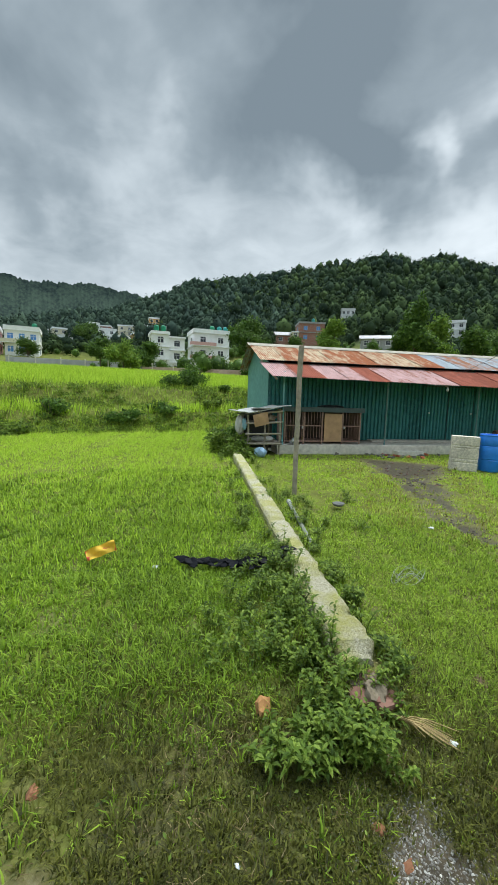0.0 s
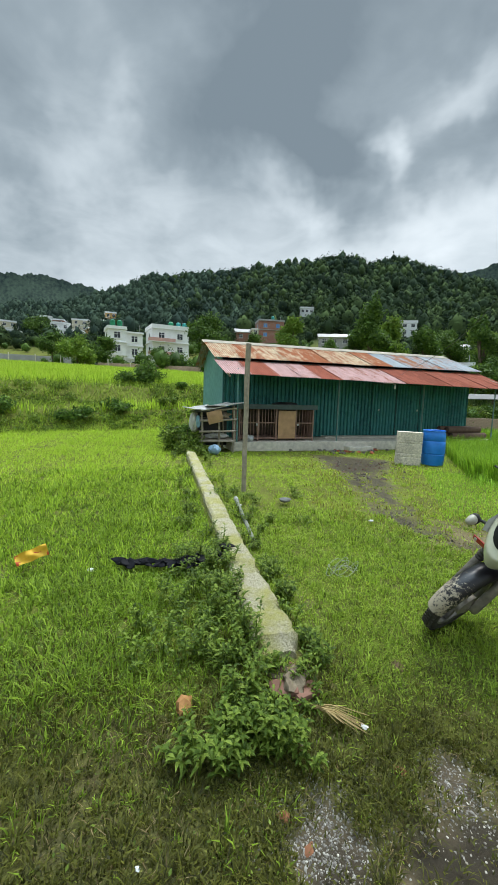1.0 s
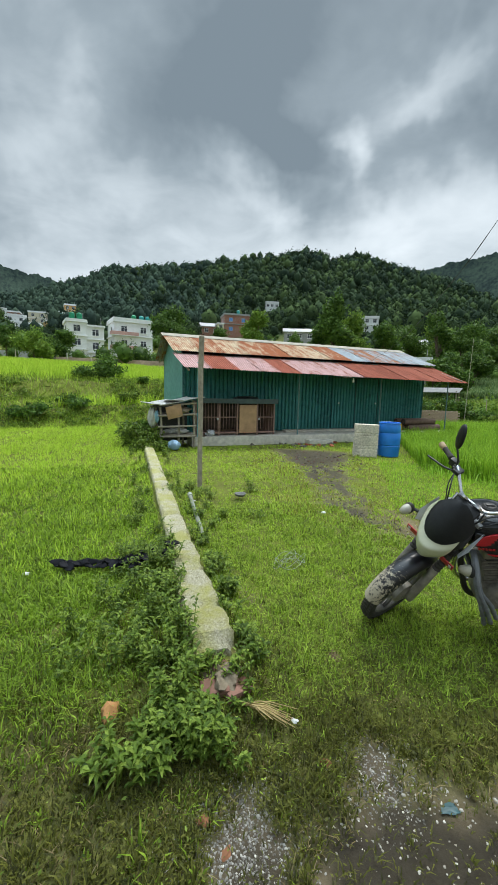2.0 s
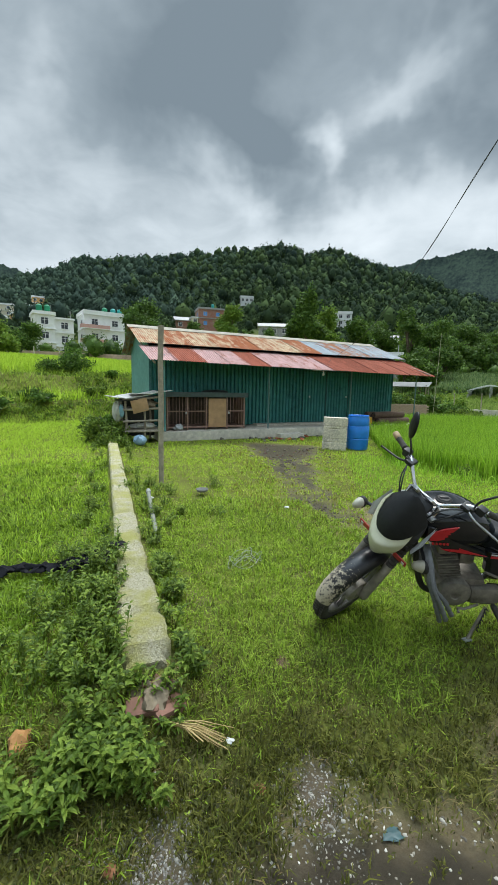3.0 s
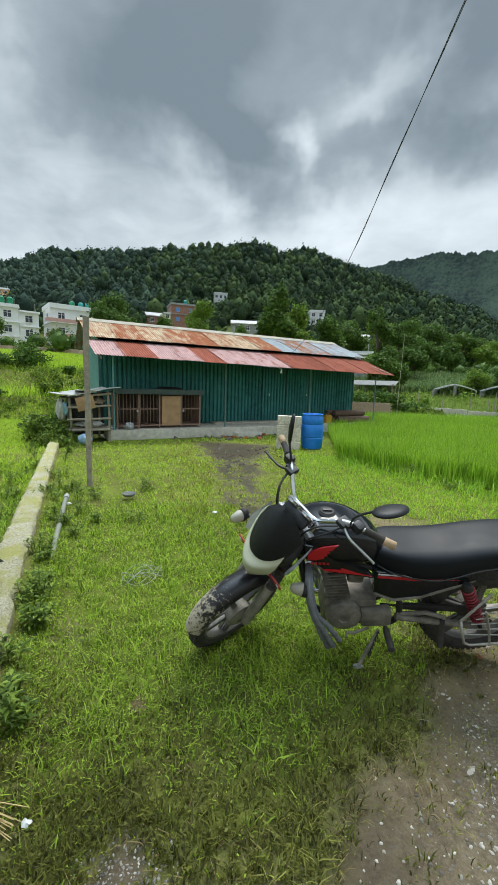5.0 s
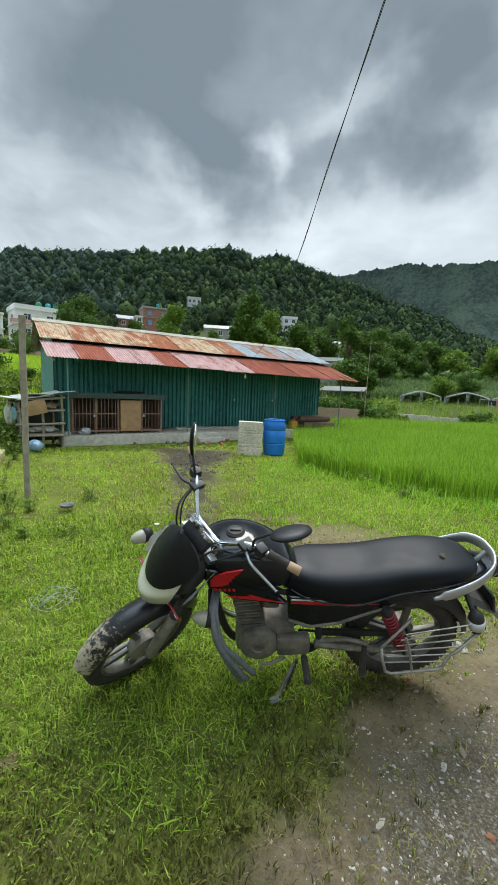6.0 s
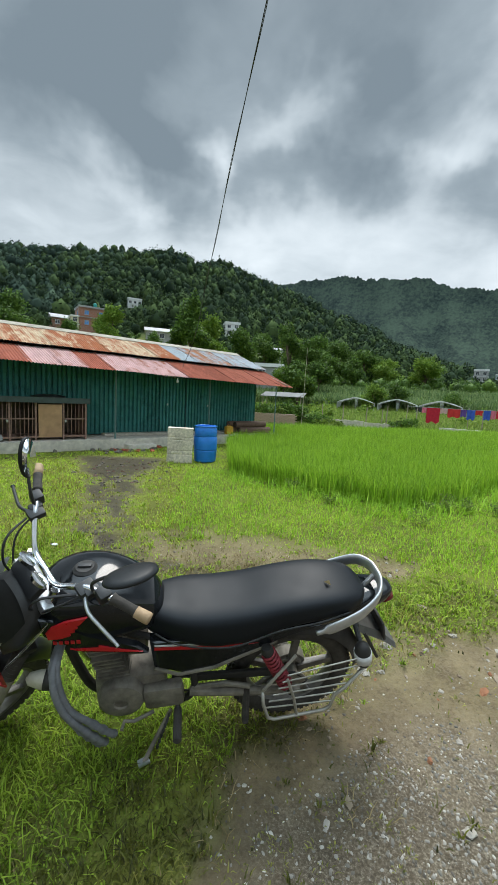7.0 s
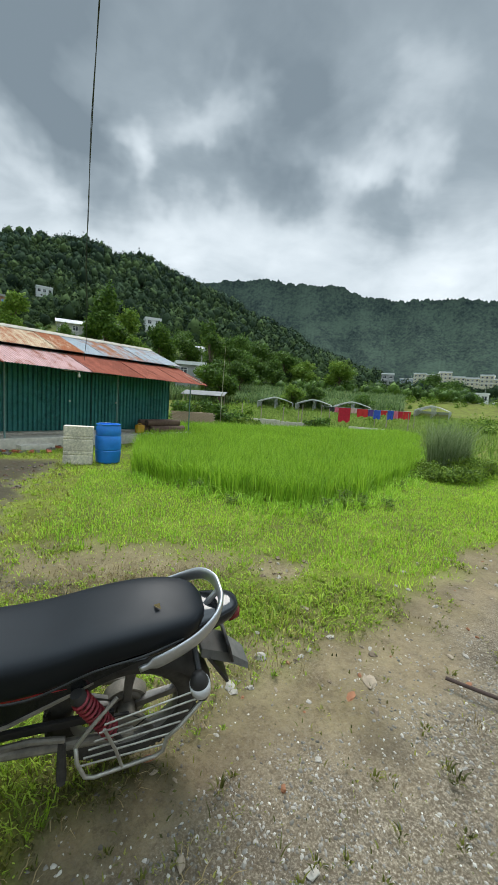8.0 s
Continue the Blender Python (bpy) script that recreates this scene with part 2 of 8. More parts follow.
class G:
    """Collects vertices and faces of one mesh."""

    def __init__(self):
        self.v, self.f = [], []

    def add(self, verts, faces, m=None):
        k = len(self.v)
        self.v += [tuple(m @ Vector(p)) if m else tuple(p) for p in verts]
        self.f += [tuple(i + k for i in q) for q in faces]
        return self

    def box(self, sx, sy, sz, m=None, bevel=0.0):
        """A box about its centre, with chamfered edges."""
        bm = bmesh.new()
        bmesh.ops.create_cube(bm, size=1)
        bmesh.ops.scale(bm, vec=(sx, sy, sz), verts=bm.verts)
        if bevel:
            bmesh.ops.bevel(bm, geom=bm.edges[:], offset=bevel, segments=2, profile=0.6, affect="EDGES")
        bm.verts.index_update()
        self.add([v.co for v in bm.verts], [[v.index for v in f.verts] for f in bm.faces], m)
        bm.free()
        return self

    def span(self, x0, x1, y0, y1, z0, z1, m=None, bevel=0.0):
        c = Matrix.Translation(((x0 + x1) / 2, (y0 + y1) / 2, (z0 + z1) / 2))
        return self.box(abs(x1 - x0), abs(y1 - y0), abs(z1 - z0), (m @ c) if m else c, bevel)

    def tube(self, pts, r, seg=8, m=None, closed=False, caps=True):
        pts = [Vector(p) for p in pts]
        n = len(pts)
        rs = r if isinstance(r, (list, tuple)) else [r] * n
        rings, ref = [], None
        for i, p in enumerate(pts):
            a = pts[(i - 1) % n] if (i or closed) else p
            b = pts[(i + 1) % n] if (i < n - 1 or closed) else p
            t = (b - a).normalized()
            if ref is None:
                ref = t.orthogonal().normalized()
            ref = (ref - t * ref.dot(t)).normalized()
            s = t.cross(ref)
            rings.append([p + (ref * math.cos(k * math.tau / seg) + s * math.sin(k * math.tau / seg)) * rs[i] for k in range(seg)])
        return self.rings(rings, m, closed, caps)

    def rings(self, rings, m=None, closed=False, caps=True):
        """A skin over rings of equal length."""
        seg, n = len(rings[0]), len(rings)
        f = []
        for i in range(n if closed else n - 1):
            a, b = i * seg, ((i + 1) % n) * seg
            f += [(a + k, a + (k + 1) % seg, b + (k + 1) % seg, b + k) for k in range(seg)]
        if caps and not closed:
            f += [tuple(reversed(range(seg))), tuple(range((n - 1) * seg, n * seg))]
        return self.add([p for r in rings for p in r], f, m)

    def lathe(self, prof, seg=24, m=None):
        """prof: (radius, height) pairs, turned about z."""
        return self.rings([[(r * math.cos(k * math.tau / seg), r * math.sin(k * math.tau / seg), z) for k in range(seg)] for r, z in prof], m)

    def strip(self, rows, m=None):
        """A sheet through rows of points."""
        n = len(rows[0])
        f = [(i * n + k, i * n + k + 1, (i + 1) * n + k + 1, (i + 1) * n + k) for i in range(len(rows) - 1) for k in range(n - 1)]
        return self.add([p for r in rows for p in r], f, m)

    def mesh(self, name, mat, smooth=False):
        me = bpy.data.meshes.new(name)
        me.from_pydata(self.v, [], self.f)
        me.validate()
        bm = bmesh.new()
        bm.from_mesh(me)
        bmesh.ops.recalc_face_normals(bm, faces=bm.faces[:])
        bm.to_mesh(me)
        bm.free()
        me.materials.append(mat)
        if smooth:
            me.shade_smooth()
            if smooth is not True:
                me.set_sharp_from_angle(angle=radians(smooth))
        return me


def part(name, g, mat, parent, label="", smooth=35):
    ob = new(name, g.mesh(name, mat, smooth) if isinstance(g, G) else g)
    ob.parent = parent
    return tagged(ob, label) if label else ob


def thing(name, m, label, category, group="", kind=""):
    ob = new(name)
    ob.empty_display_size = 0.1
    ob.matrix_world = m
    return tagged(ob, label, category, group, kind)


def solid(name, g, mat, label, category, m=None, group="", kind="", smooth=35):
    ob = new(name, g.mesh(name, mat, smooth))
    if m:
        ob.matrix_world = m
    return tagged(ob, label, category, group, kind)


def quick_mesh(name, v, loops, sizes, mat):
    """A mesh from numpy arrays: vertices, corner indices and face sizes."""
    me = bpy.data.meshes.new(name)
    me.vertices.add(len(v))
    me.vertices.foreach_set("co", np.ascontiguousarray(v, dtype=np.float32).ravel())
    me.loops.add(len(loops))
    me.loops.foreach_set("vertex_index", np.ascontiguousarray(loops, dtype=np.int32))
    me.polygons.add(len(sizes))
    starts = np.concatenate([[0], np.cumsum(sizes)[:-1]]).astype(np.int32)
    me.polygons.foreach_set("loop_start", starts)
    me.update(calc_edges=True)
    me.materials.append(mat)
    return me


rng = np.random.default_rng(7)


def smooth01(a, b, x):
    t = np.clip((x - a) / (b - a), 0, 1)
    return t * t * (3 - 2 * t)


def wave(x, y, s, seed=0.0):
    """A cheap smooth noise from -1 to 1, of wavelength about s."""
    x, y = x / s, y / s
    return (np.sin(2.1 * x + 1.3 * y + seed) + np.sin(-1.7 * x + 2.6 * y + 2.3 * seed + 1) + np.sin(3.9 * x + 0.7 * y + 3.1 * seed) * 0.6
            + np.sin(0.9 * x - 4.3 * y + 1.7 * seed) * 0.6) / 3.2


# ---------------------------------------------------------------- the lie of the land
BANK_N, BANK_D = (-0.767, 0.641), 17.7          # foot of the terraced bank
SKY_AZ = [-180, -100, -75, -58, -45, -40, -38, -34, -30, -23, -17, -13, -8, -5, 0, 4, 10, 16, 25, 31, 45, 70, 110, 180]
SKY_EL = [3, 4.5, 6.5, 7.5, 10.3, 11.8, 12.6, 14.6, 14.9, 15.8, 16.6, 17.4, 17.6, 16.7, 16.9, 15.2, 13.4, 10.8, 6.5, 4.0, 3.0, 3, 3, 3]
E100_AZ = [-180, -70, -50, -25, -10, 2, 10, 18, 30, 60, 180]
E100_EL = [1.5, 3.8, 4.2, 4.8, 5.0, 4.4, 2.6, 1.8, 1.3, 1.0, 1.0]


def land(x, y):
    """Height of the ground."""
    x, y = np.asarray(x, float), np.asarray(y, float)
    r = np.hypot(x, y)
    az = np.degrees(np.arctan2(x, y))
    q = x * BANK_N[0] + y * BANK_N[1] - BANK_D + 0.5 * wave(x, y, 5.0, 2.0)
    base = -0.012 * np.clip(r - 3, 0, 10)
    left = np.interp(q, [0, 1.4, 3.2, 4.8, 6.3, 42, 80, 140], [0.0, 0.85, 1.0, 1.95, 2.15, 4.9, 7.8, 9.0])
    right = np.interp(r, [0, 26, 42, 60, 75, 100, 120], [0, 0, 0.05, 0.65, 1.6, 4.6, 6.2])
    w = smooth01(2, -14, az) * smooth01(-120, -95, az)
    near = base + left * w + right * (1 - w) * smooth01(-20, 6, az)
    e100 = np.interp(az, E100_AZ, E100_EL)
    crest = np.interp(az, SKY_AZ, SKY_EL)
    t = np.clip((r - 100) / 320, 0, 1)
    el = e100 + (crest - e100) * t ** 0.85
    far = 1.6 + r * np.tan(np.radians(el)) + wave(x, y, 38, 1) * 3.0 * smooth01(110, 220, r) * (1 - t)
    past = np.clip(r - 420, 0, None)
    far = far - past * 0.35
    s = (x + 0.28) * -0.5316 + (y - 2.12) * 0.847
    side = (x + 0.28) * 0.847 + (y - 2.12) * 0.5316
    near = near + 0.125 * np.exp(-(side / 0.36) ** 2) * smooth01(-0.5, -0.05, s) * smooth01(9.5, 3, s)      # earth banked up along the low wall
    k = smooth01(80, 115, r)
    z = near * (1 - k) + far * k
    return np.where(r > 900, np.maximum(z, -20), np.maximum(z, -20))


EDGE_X = [-3, -0.2, 0.3, 0.75, 1.2, 1.55, 1.9, 2.3, 2.7, 3.4, 4.1, 4.9, 6.4, 10, 16, 40]
EDGE_Y = [0.1, 0.9, 1.38, 1.78, 2.08, 2.55, 2.95, 3.3, 3.8, 4.05, 4.15, 4.7, 5.4, 6.5, 9, 16]
PATH_X = [-0.75, -0.45, -0.05, 0.27, 0.85, 1.6, 2.5]
PATH_Y = [11.4, 9.3, 7.45, 6.0, 5.15, 4.85, 4.4]


def bareness(x, y):
    """0 turf .. 1 bare earth; and gravel, wet."""
    n = wave(x, y, 0.35, 4) * 0.2 + wave(x, y, 0.9, 5) * 0.2 + wave(x, y, 0.12, 6) * 0.12
    d = np.interp(x, EDGE_X, EDGE_Y) - y + n
    drive = smooth01(-0.35, 0.22, d)
    px = np.interp(y, PATH_Y[::-1], PATH_X[::-1])
    wid = np.interp(y, [4.3, 5.2, 7, 9, 11], [0.35, 0.46, 0.5, 0.7, 1.35])
    path = smooth01(wid, wid * 0.45, np.abs(x - px) + n * 0.7) * smooth01(4.2, 5.0, y) * smooth01(11.9, 11.4, y)
    path = path * np.maximum(0.45 + 0.55 * smooth01(-0.35, 0.15, wave(x, y, 0.22, 71) + 0.5 * wave(x, y, 0.6, 72)), smooth01(8.4, 9.6, y))
    spot = np.maximum(smooth01(0.26, 0.12, np.hypot((x - 0.1) * 0.9, y - 1.38) + n * 0.3), smooth01(0.2, 0.08, np.hypot(x - 0.58, (y - 1.8) * 0.8) + n * 0.3))
    puddle = smooth01(0.36, 0.22, np.hypot((x - 0.82) * 0.5, y - 1.5) + n * 0.4)
    worn = np.maximum(0.85 * smooth01(0.95, 0.25, np.hypot((x - 1.7) * 0.45, y - 5.35) + n), 0.9 * smooth01(0.42, 0.15, np.hypot((x - 3.46) * 0.8, y - 5.15) + n * 0.5))
    worn = np.maximum(worn, 0.8 * smooth01(0.8, 0.3, np.hypot((x - 2.77) * 0.75, y - 3.48) + n))
    thin = 0.7 * smooth01(2.0, 0.9, np.hypot(x - 0.5, y - 0.1) + n * 1.6) + 0.35 * smooth01(0.35, 0.75, wave(x, y, 0.45, 14))* smooth01(5.0, 3.0, y)
    bare = np.maximum.reduce([drive, puddle, path * 0.95, spot, worn, np.clip(thin, 0, 0.92)])
    grav = np.maximum(drive * smooth01(0.2, 1.15, d + wave(x, y, 1.3, 8) * 0.45 + wave(x, y, 0.35, 18) * 0.2), spot * 0.1) * (1 - 0.8 * puddle)
    damp = 0.45 * smooth01(1.5, 0.6, np.hypot((x - 1.35) * 0.8, y - 2.25) + n) + 0.18 * smooth01(0.1, 0.6, wave(x, y, 0.7, 44)) * drive
    wet = np.maximum.reduce([damp, 0.95 * smooth01(0.15, 0.6, thin), 0.7 * spot, puddle, path * 0.9])
    return bare, np.clip(grav, 0, 1), np.clip(wet, 0, 1)


def build_ground():
    azs = np.radians(np.concatenate([np.arange(-76, 62, 0.8), np.arange(62, 284, 6)]))
    rs = np.concatenate([[0.02, 0.25, 0.5], np.geomspace(0.75, 34, 190), np.geomspace(35, 430, 110), np.geomspace(440, 4000, 14)])
    a, r = np.meshgrid(azs, rs)
    x, y = 0.4 + r * np.sin(a), 0.2 + r * np.cos(a)
    z = land(x, y)
    b, g, w = bareness(x, y)
    rr = np.hypot(x, y)
    b = b * smooth01(26, 18, rr)
    z = z - 0.03 * b * smooth01(12, 5, rr) + wave(x, y, 0.5, 3) * 0.012 * smooth01(20, 8, rr)
    na, nr = len(azs), len(rs)
    i, k = np.meshgrid(np.arange(nr - 1), np.arange(na), indexing="ij")
    q = np.stack([i * na + k, i * na + (k + 1) % na, (i + 1) * na + (k + 1) % na, (i + 1) * na + k], -1).reshape(-1, 4)
    me = quick_mesh("ground", np.stack([x, y, z], -1).reshape(-1, 3), q[:, ::-1].ravel(), np.full(len(q), 4), M_GROUND)
    for name, val in (("bare", b), ("gravel", g), ("wet", w * smooth01(16, 12, rr)), ("wood", smooth01(120, 170, rr))):
        at = me.attributes.new(name, "FLOAT", "POINT")
        at.data.foreach_set("value", val.astype(np.float32).ravel())
    me.shade_smooth()
    return tagged(new("ground", me), "grassy ground with gravel drive rising to wooded hills", "ground", kind="structure")


build_ground()


# ---------------------------------------------------------------- grass and crops
def blade_mesh(name, x, y, z, h, w, bend, mat, seg=2, yaw=None):
    """Bent tapering blades, one island each."""
    n = len(x)
    yaw = rng.uniform(0, math.tau, n) if yaw is None else yaw
    side = np.stack([np.cos(yaw), np.sin(yaw), np.zeros(n)], -1)
    fwd = np.stack([-np.sin(yaw), np.cos(yaw), np.zeros(n)], -1)
    root = np.stack([x, y, z - 0.01], -1)
    b = (h * bend)[:, None]
    upv = np.array([0, 0, 1.0])
    w2 = (w / 2)[:, None]
    hh = h[:, None]
    if seg == 2:
        mid = root + upv * hh * 0.58 + fwd * b * 0.3
        tip = root + upv * hh * (1 - 0.25 * np.minimum(bend, 1.2))[:, None] + fwd * b
        v = np.stack([root - side * w2, root + side * w2, mid + side * w2 * 0.8, mid - side * w2 * 0.8, tip], 1).reshape(-1, 3)
        k = np.arange(n)[:, None] * 5
        loops = (k + np.array([0, 1, 2, 3, 3, 2, 4])).ravel()
        sizes = np.tile([4, 3], n)
    else:
        tip = root + upv * hh + fwd * b
        v = np.stack([root - side * w2, root + side * w2, tip], 1).reshape(-1, 3)
        k = np.arange(n)[:, None] * 3
        loops = (k + np.array([0, 1, 2])).ravel()
        sizes = np.full(n, 3)
    return quick_mesh(name, v, loops, sizes, mat)


def scatter(n, r0, r1, a0, a1, power=1.0):
    """Points in a ring sector about the start of the walk; power < 1 draws them nearer."""
    u = rng.uniform(0, 1, n)
    r = r0 * (r1 / r0) ** u if power == 0 else np.sqrt(r0 ** 2 + (r1 ** 2 - r0 ** 2) * u ** power)
    a = np.radians(rng.uniform(a0, a1, n))
    return 0.7 + r * np.sin(a), 0.4 + r * np.cos(a)


SHED_P, SHED_A = (-4.29, 10.39), radians(37.3)
SU, SV = (math.cos(SHED_A), math.sin(SHED_A)), (-math.sin(SHED_A), math.cos(SHED_A))


def in_shed(x, y, grow=0.0):
    dx, dy = x - SHED_P[0], y - SHED_P[1]
    s, v = dx * SU[0] + dy * SU[1], dx * SV[0] + dy * SV[1]
    return (s > -0.1 - grow) & (s < 11.2 + grow) & (v > 0.25 - grow) & (v < 6)


RICE_X = [1.9, 2.62, 3.67, 4.47, 6.0, 8.0, 10.2, 13.0, 17.5]
RICE_Y = [9.9, 9.1, 7.9, 7.35, 7.9, 9.6, 11.7, 15.5, 21.0]


def in_rice(x, y):
    return (x > 1.9) & (y > np.interp(x, RICE_X, RICE_Y) + 0.16 * wave(x, y, 0.5, 21) + 0.1 * wave(x, y, 0.17, 22)) & (x < 17.5) & (y < 21.3 + 0.15 * (x - 4)) & ~in_shed(x, y, 0.3) & ((x - 4.6) * 0.75 - (y - 16.6) * -0.66 > -9)


WALL_A, WALL_B = Vector((-0.28, 2.12, 0)), Vector((-5.1, 9.8, 0))
WALL_T = (WALL_B - WALL_A).normalized()


def wall_side(x, y):
    """Distance to the right of the low wall's line."""
    return (x - WALL_A.x) * WALL_T.y - (y - WALL_A.y) * WALL_T.x


def on_wall(x, y):
    s = (x - WALL_A.x) * WALL_T.x + (y - WALL_A.y) * WALL_T.y
    return (np.abs(wall_side(x, y)) < 0.15) & (s > -0.05) & (s < 9.1)


def afar(x, y):
    """Chance of lusher grass: some steps off, beyond the motorcycle's painted-in shade."""
    # the drive-edge term darkens grass by colour where the motorcycle shades it
    return rng.uniform(0, 1, len(x)) < 0.03 + 0.97 * smooth01(1.5, 3.3, np.hypot(x - 0.3, y) + 0.35 * wave(x, y, 0.4, 51)) * smooth01(0.0, 0.95, y - np.interp(x, EDGE_X, EDGE_Y) + 0.3 * wave(x, y, 0.4, 52) + 1.2 * smooth01(1.9, 2.7, x))


def lawn(name, n, r0, r1, h0, h1, width, mat, label, keep, seg=2, bend=0.55, power=1.0, a0=-88, a1=78, stick=1.02):
    x, y = scatter(n, r0, r1, a0, a1, power)
    b, _, w = bareness(x, y)
    b = b * (np.hypot(x, y) < 24)
    ok = (rng.uniform(0, 1, n) > np.clip(b * stick, 0, 0.999)) & ~in_shed(x, y) & ~on_wall(x, y) & keep(x, y)
    x, y, b = x[ok], y[ok], b[ok]
    n = len(x)
    tall = np.clip(0.66 + 0.35 * wave(x, y, 0.5, 9) + 0.3 * wave(x, y, 1.6, 10) + 0.5 * wave(x, y, 0.11, 19), 0.12, 1.7) * (1 - 0.6 * b)
    h = (h0 + (h1 - h0) * rng.uniform(0, 1, n)) * tall
    far_ = np.hypot(x - 0.7, y - 0.4)
    h = h * (1 + 0.03 * far_)
    me = blade_mesh(name, x, y, land(x, y) + wave(x, y, 0.5, 3) * 0.01, h, width * rng.uniform(0.6, 1.3, n) * (np.maximum(1, far_ / 2.2) if seg == 2 else 1), rng.uniform(0.1, bend * 2, n), mat, seg)
    return tagged(new(name, me), label, "grass", kind="stuff")


RIGHT = lambda x, y: (wall_side(x, y) > 0) & ~in_rice(x, y)
LEFT = lambda x, y: (wall_side(x, y) <= 0) & (x * BANK_N[0] + y * BANK_N[1] < BANK_D + 1.0)
def tufts(name, n, r0, r1, per, h0, h1, width, spread, mat, label, keep, a0=-88, a1=78, stick=1.0, bend=0.9):
    """Grass standing in clumps: blades that splay out from each crown."""
    x, y = scatter(n, r0, r1, a0, a1, 0)
    b = bareness(x, y)[0]
    ok = (rng.uniform(0, 1, n) > np.clip(b * stick, 0, 0.999)) & ~in_shed(x, y) & ~on_wall(x, y) & keep(x, y)
    x, y, b = x[ok], y[ok], b[ok]
    n = len(x)
    big_ = np.clip(0.8 + 0.45 * wave(x, y, 0.6, 9) + rng.normal(0, 0.25, n), 0.3, 1.7) * (1 - 0.45 * b)
    phi = rng.uniform(0, math.tau, (n, per))
    q = np.sqrt(rng.uniform(0, 1, (n, per)))
    X = x[:, None] + spread * big_[:, None] * q * np.cos(phi)
    Y = y[:, None] + spread * big_[:, None] * q * np.sin(phi)
    H = rng.uniform(h0, h1, (n, per)) * big_[:, None] * (1.1 - 0.4 * q)
    far_ = np.maximum(1, np.hypot(X - 0.7, Y - 0.4) / 2.4)
    W = width * rng.uniform(0.6, 1.3, (n, per)) * far_
    B = (0.15 + bend * q) * rng.uniform(0.6, 1.5, (n, per))
    yaw = phi - math.pi / 2 + rng.normal(0, 0.5, (n, per))
    X, Y = X.ravel(), Y.ravel()
    ok = ~on_wall(X, Y)
    me = blade_mesh(name, X[ok], Y[ok], land(X[ok], Y[ok]) + wave(X[ok], Y[ok], 0.5, 3) * 0.01, H.ravel()[ok], W.ravel()[ok], B.ravel()[ok], mat, 2, yaw.ravel()[ok])
    return tagged(new(name, me), label, "grass", kind="stuff")


def carpet(name, n, r0, r1, size, rise, mat, label, keep, a0=-88, a1=78, stick=1.0):
    """Small broad leaves lying close over the soil."""
    x, y = scatter(n, r0, r1, a0, a1, 0)
    b = bareness(x, y)[0]
    ok = (rng.uniform(0, 1, n) > np.clip(b * stick, 0, 0.999)) & ~in_shed(x, y) & ~on_wall(x, y) & keep(x, y)
    x, y = x[ok], y[ok]
    n = len(x)
    u = rng.uniform(0, 1, n)
    p = np.stack([x, y, land(x, y) + wave(x, y, 0.5, 3) * 0.01 + rise * u * np.clip(0.7 + 0.6 * wave(x, y, 0.16, 15), 0.15, 1.4)], -1)
    a, tilt = rng.uniform(0, math.tau, n), rng.uniform(-0.35, 0.75, n)
    out = np.stack([np.cos(a) * np.cos(tilt), np.sin(a) * np.cos(tilt), np.sin(tilt)], -1)
    roll = rng.normal(0, 0.45, n)
    sd = np.stack([-np.sin(a) * np.cos(roll), np.cos(a) * np.cos(roll), np.sin(roll)], -1)
    L = (size * rng.uniform(0.5, 1.4, n) * np.maximum(1, np.hypot(x - 0.7, y - 0.4) / 3.5))[:, None]
    v = np.stack([p - out * L * 0.5, p + sd * L * 0.27, p + out * L * 0.55, p - sd * L * 0.27], 1).reshape(-1, 3)
    me = quick_mesh(name, v, np.arange(4 * n), np.full(n, 4), mat)
    return tagged(new(name, me), label, "ground cover", kind="stuff")


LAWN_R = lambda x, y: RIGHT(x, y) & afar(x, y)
LAWN_L = lambda x, y: LEFT(x, y) & afar(x, y)
DULL = lambda x, y: ~afar(x, y)
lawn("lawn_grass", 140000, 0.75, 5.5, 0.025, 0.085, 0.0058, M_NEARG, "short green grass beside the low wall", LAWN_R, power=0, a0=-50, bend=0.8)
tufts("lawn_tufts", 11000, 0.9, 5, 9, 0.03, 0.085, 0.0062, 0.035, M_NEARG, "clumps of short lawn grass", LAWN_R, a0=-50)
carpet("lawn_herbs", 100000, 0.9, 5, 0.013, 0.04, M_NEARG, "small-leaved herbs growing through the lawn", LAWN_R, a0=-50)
lawn("dull_grass", 70000, 0.7, 5.0, 0.03, 0.09, 0.005, M_TUFT, "dull trampled grass on muddy soil and in the motorcycle's painted shade", DULL, power=0, a0=-75, bend=0.9, stick=0.9)
tufts("dull_tufts", 12000, 0.7, 4.6, 12, 0.03, 0.085, 0.006, 0.04, M_TUFT, "olive clumps of trampled grass, also darkening the motorcycle's shade", DULL, a0=-80, stick=0.95)
carpet("dull_herbs", 70000, 0.7, 4.6, 0.014, 0.045, M_TUFT, "dull small leaves over muddy soil and the motorcycle's painted shade", DULL, a0=-80, stick=0.95)
NEAR_PATH = lambda x, y: RIGHT(x, y) & (np.abs(x - np.interp(y, PATH_Y[::-1], PATH_X[::-1])) + 0.6 * wave(x, y, 0.6, 41) < np.interp(y, [4, 6, 9], [1.3, 1.2, 1.6])) & (wave(x, y, 0.3, 42) > -0.35)
lawn("yellow_grass", 36000, 3.4, 12, 0.03, 0.1, 0.0045, M_YELLOW, "yellowing trampled grass along the muddy path", NEAR_PATH, power=0, a0=-40, a1=50, stick=0.95)
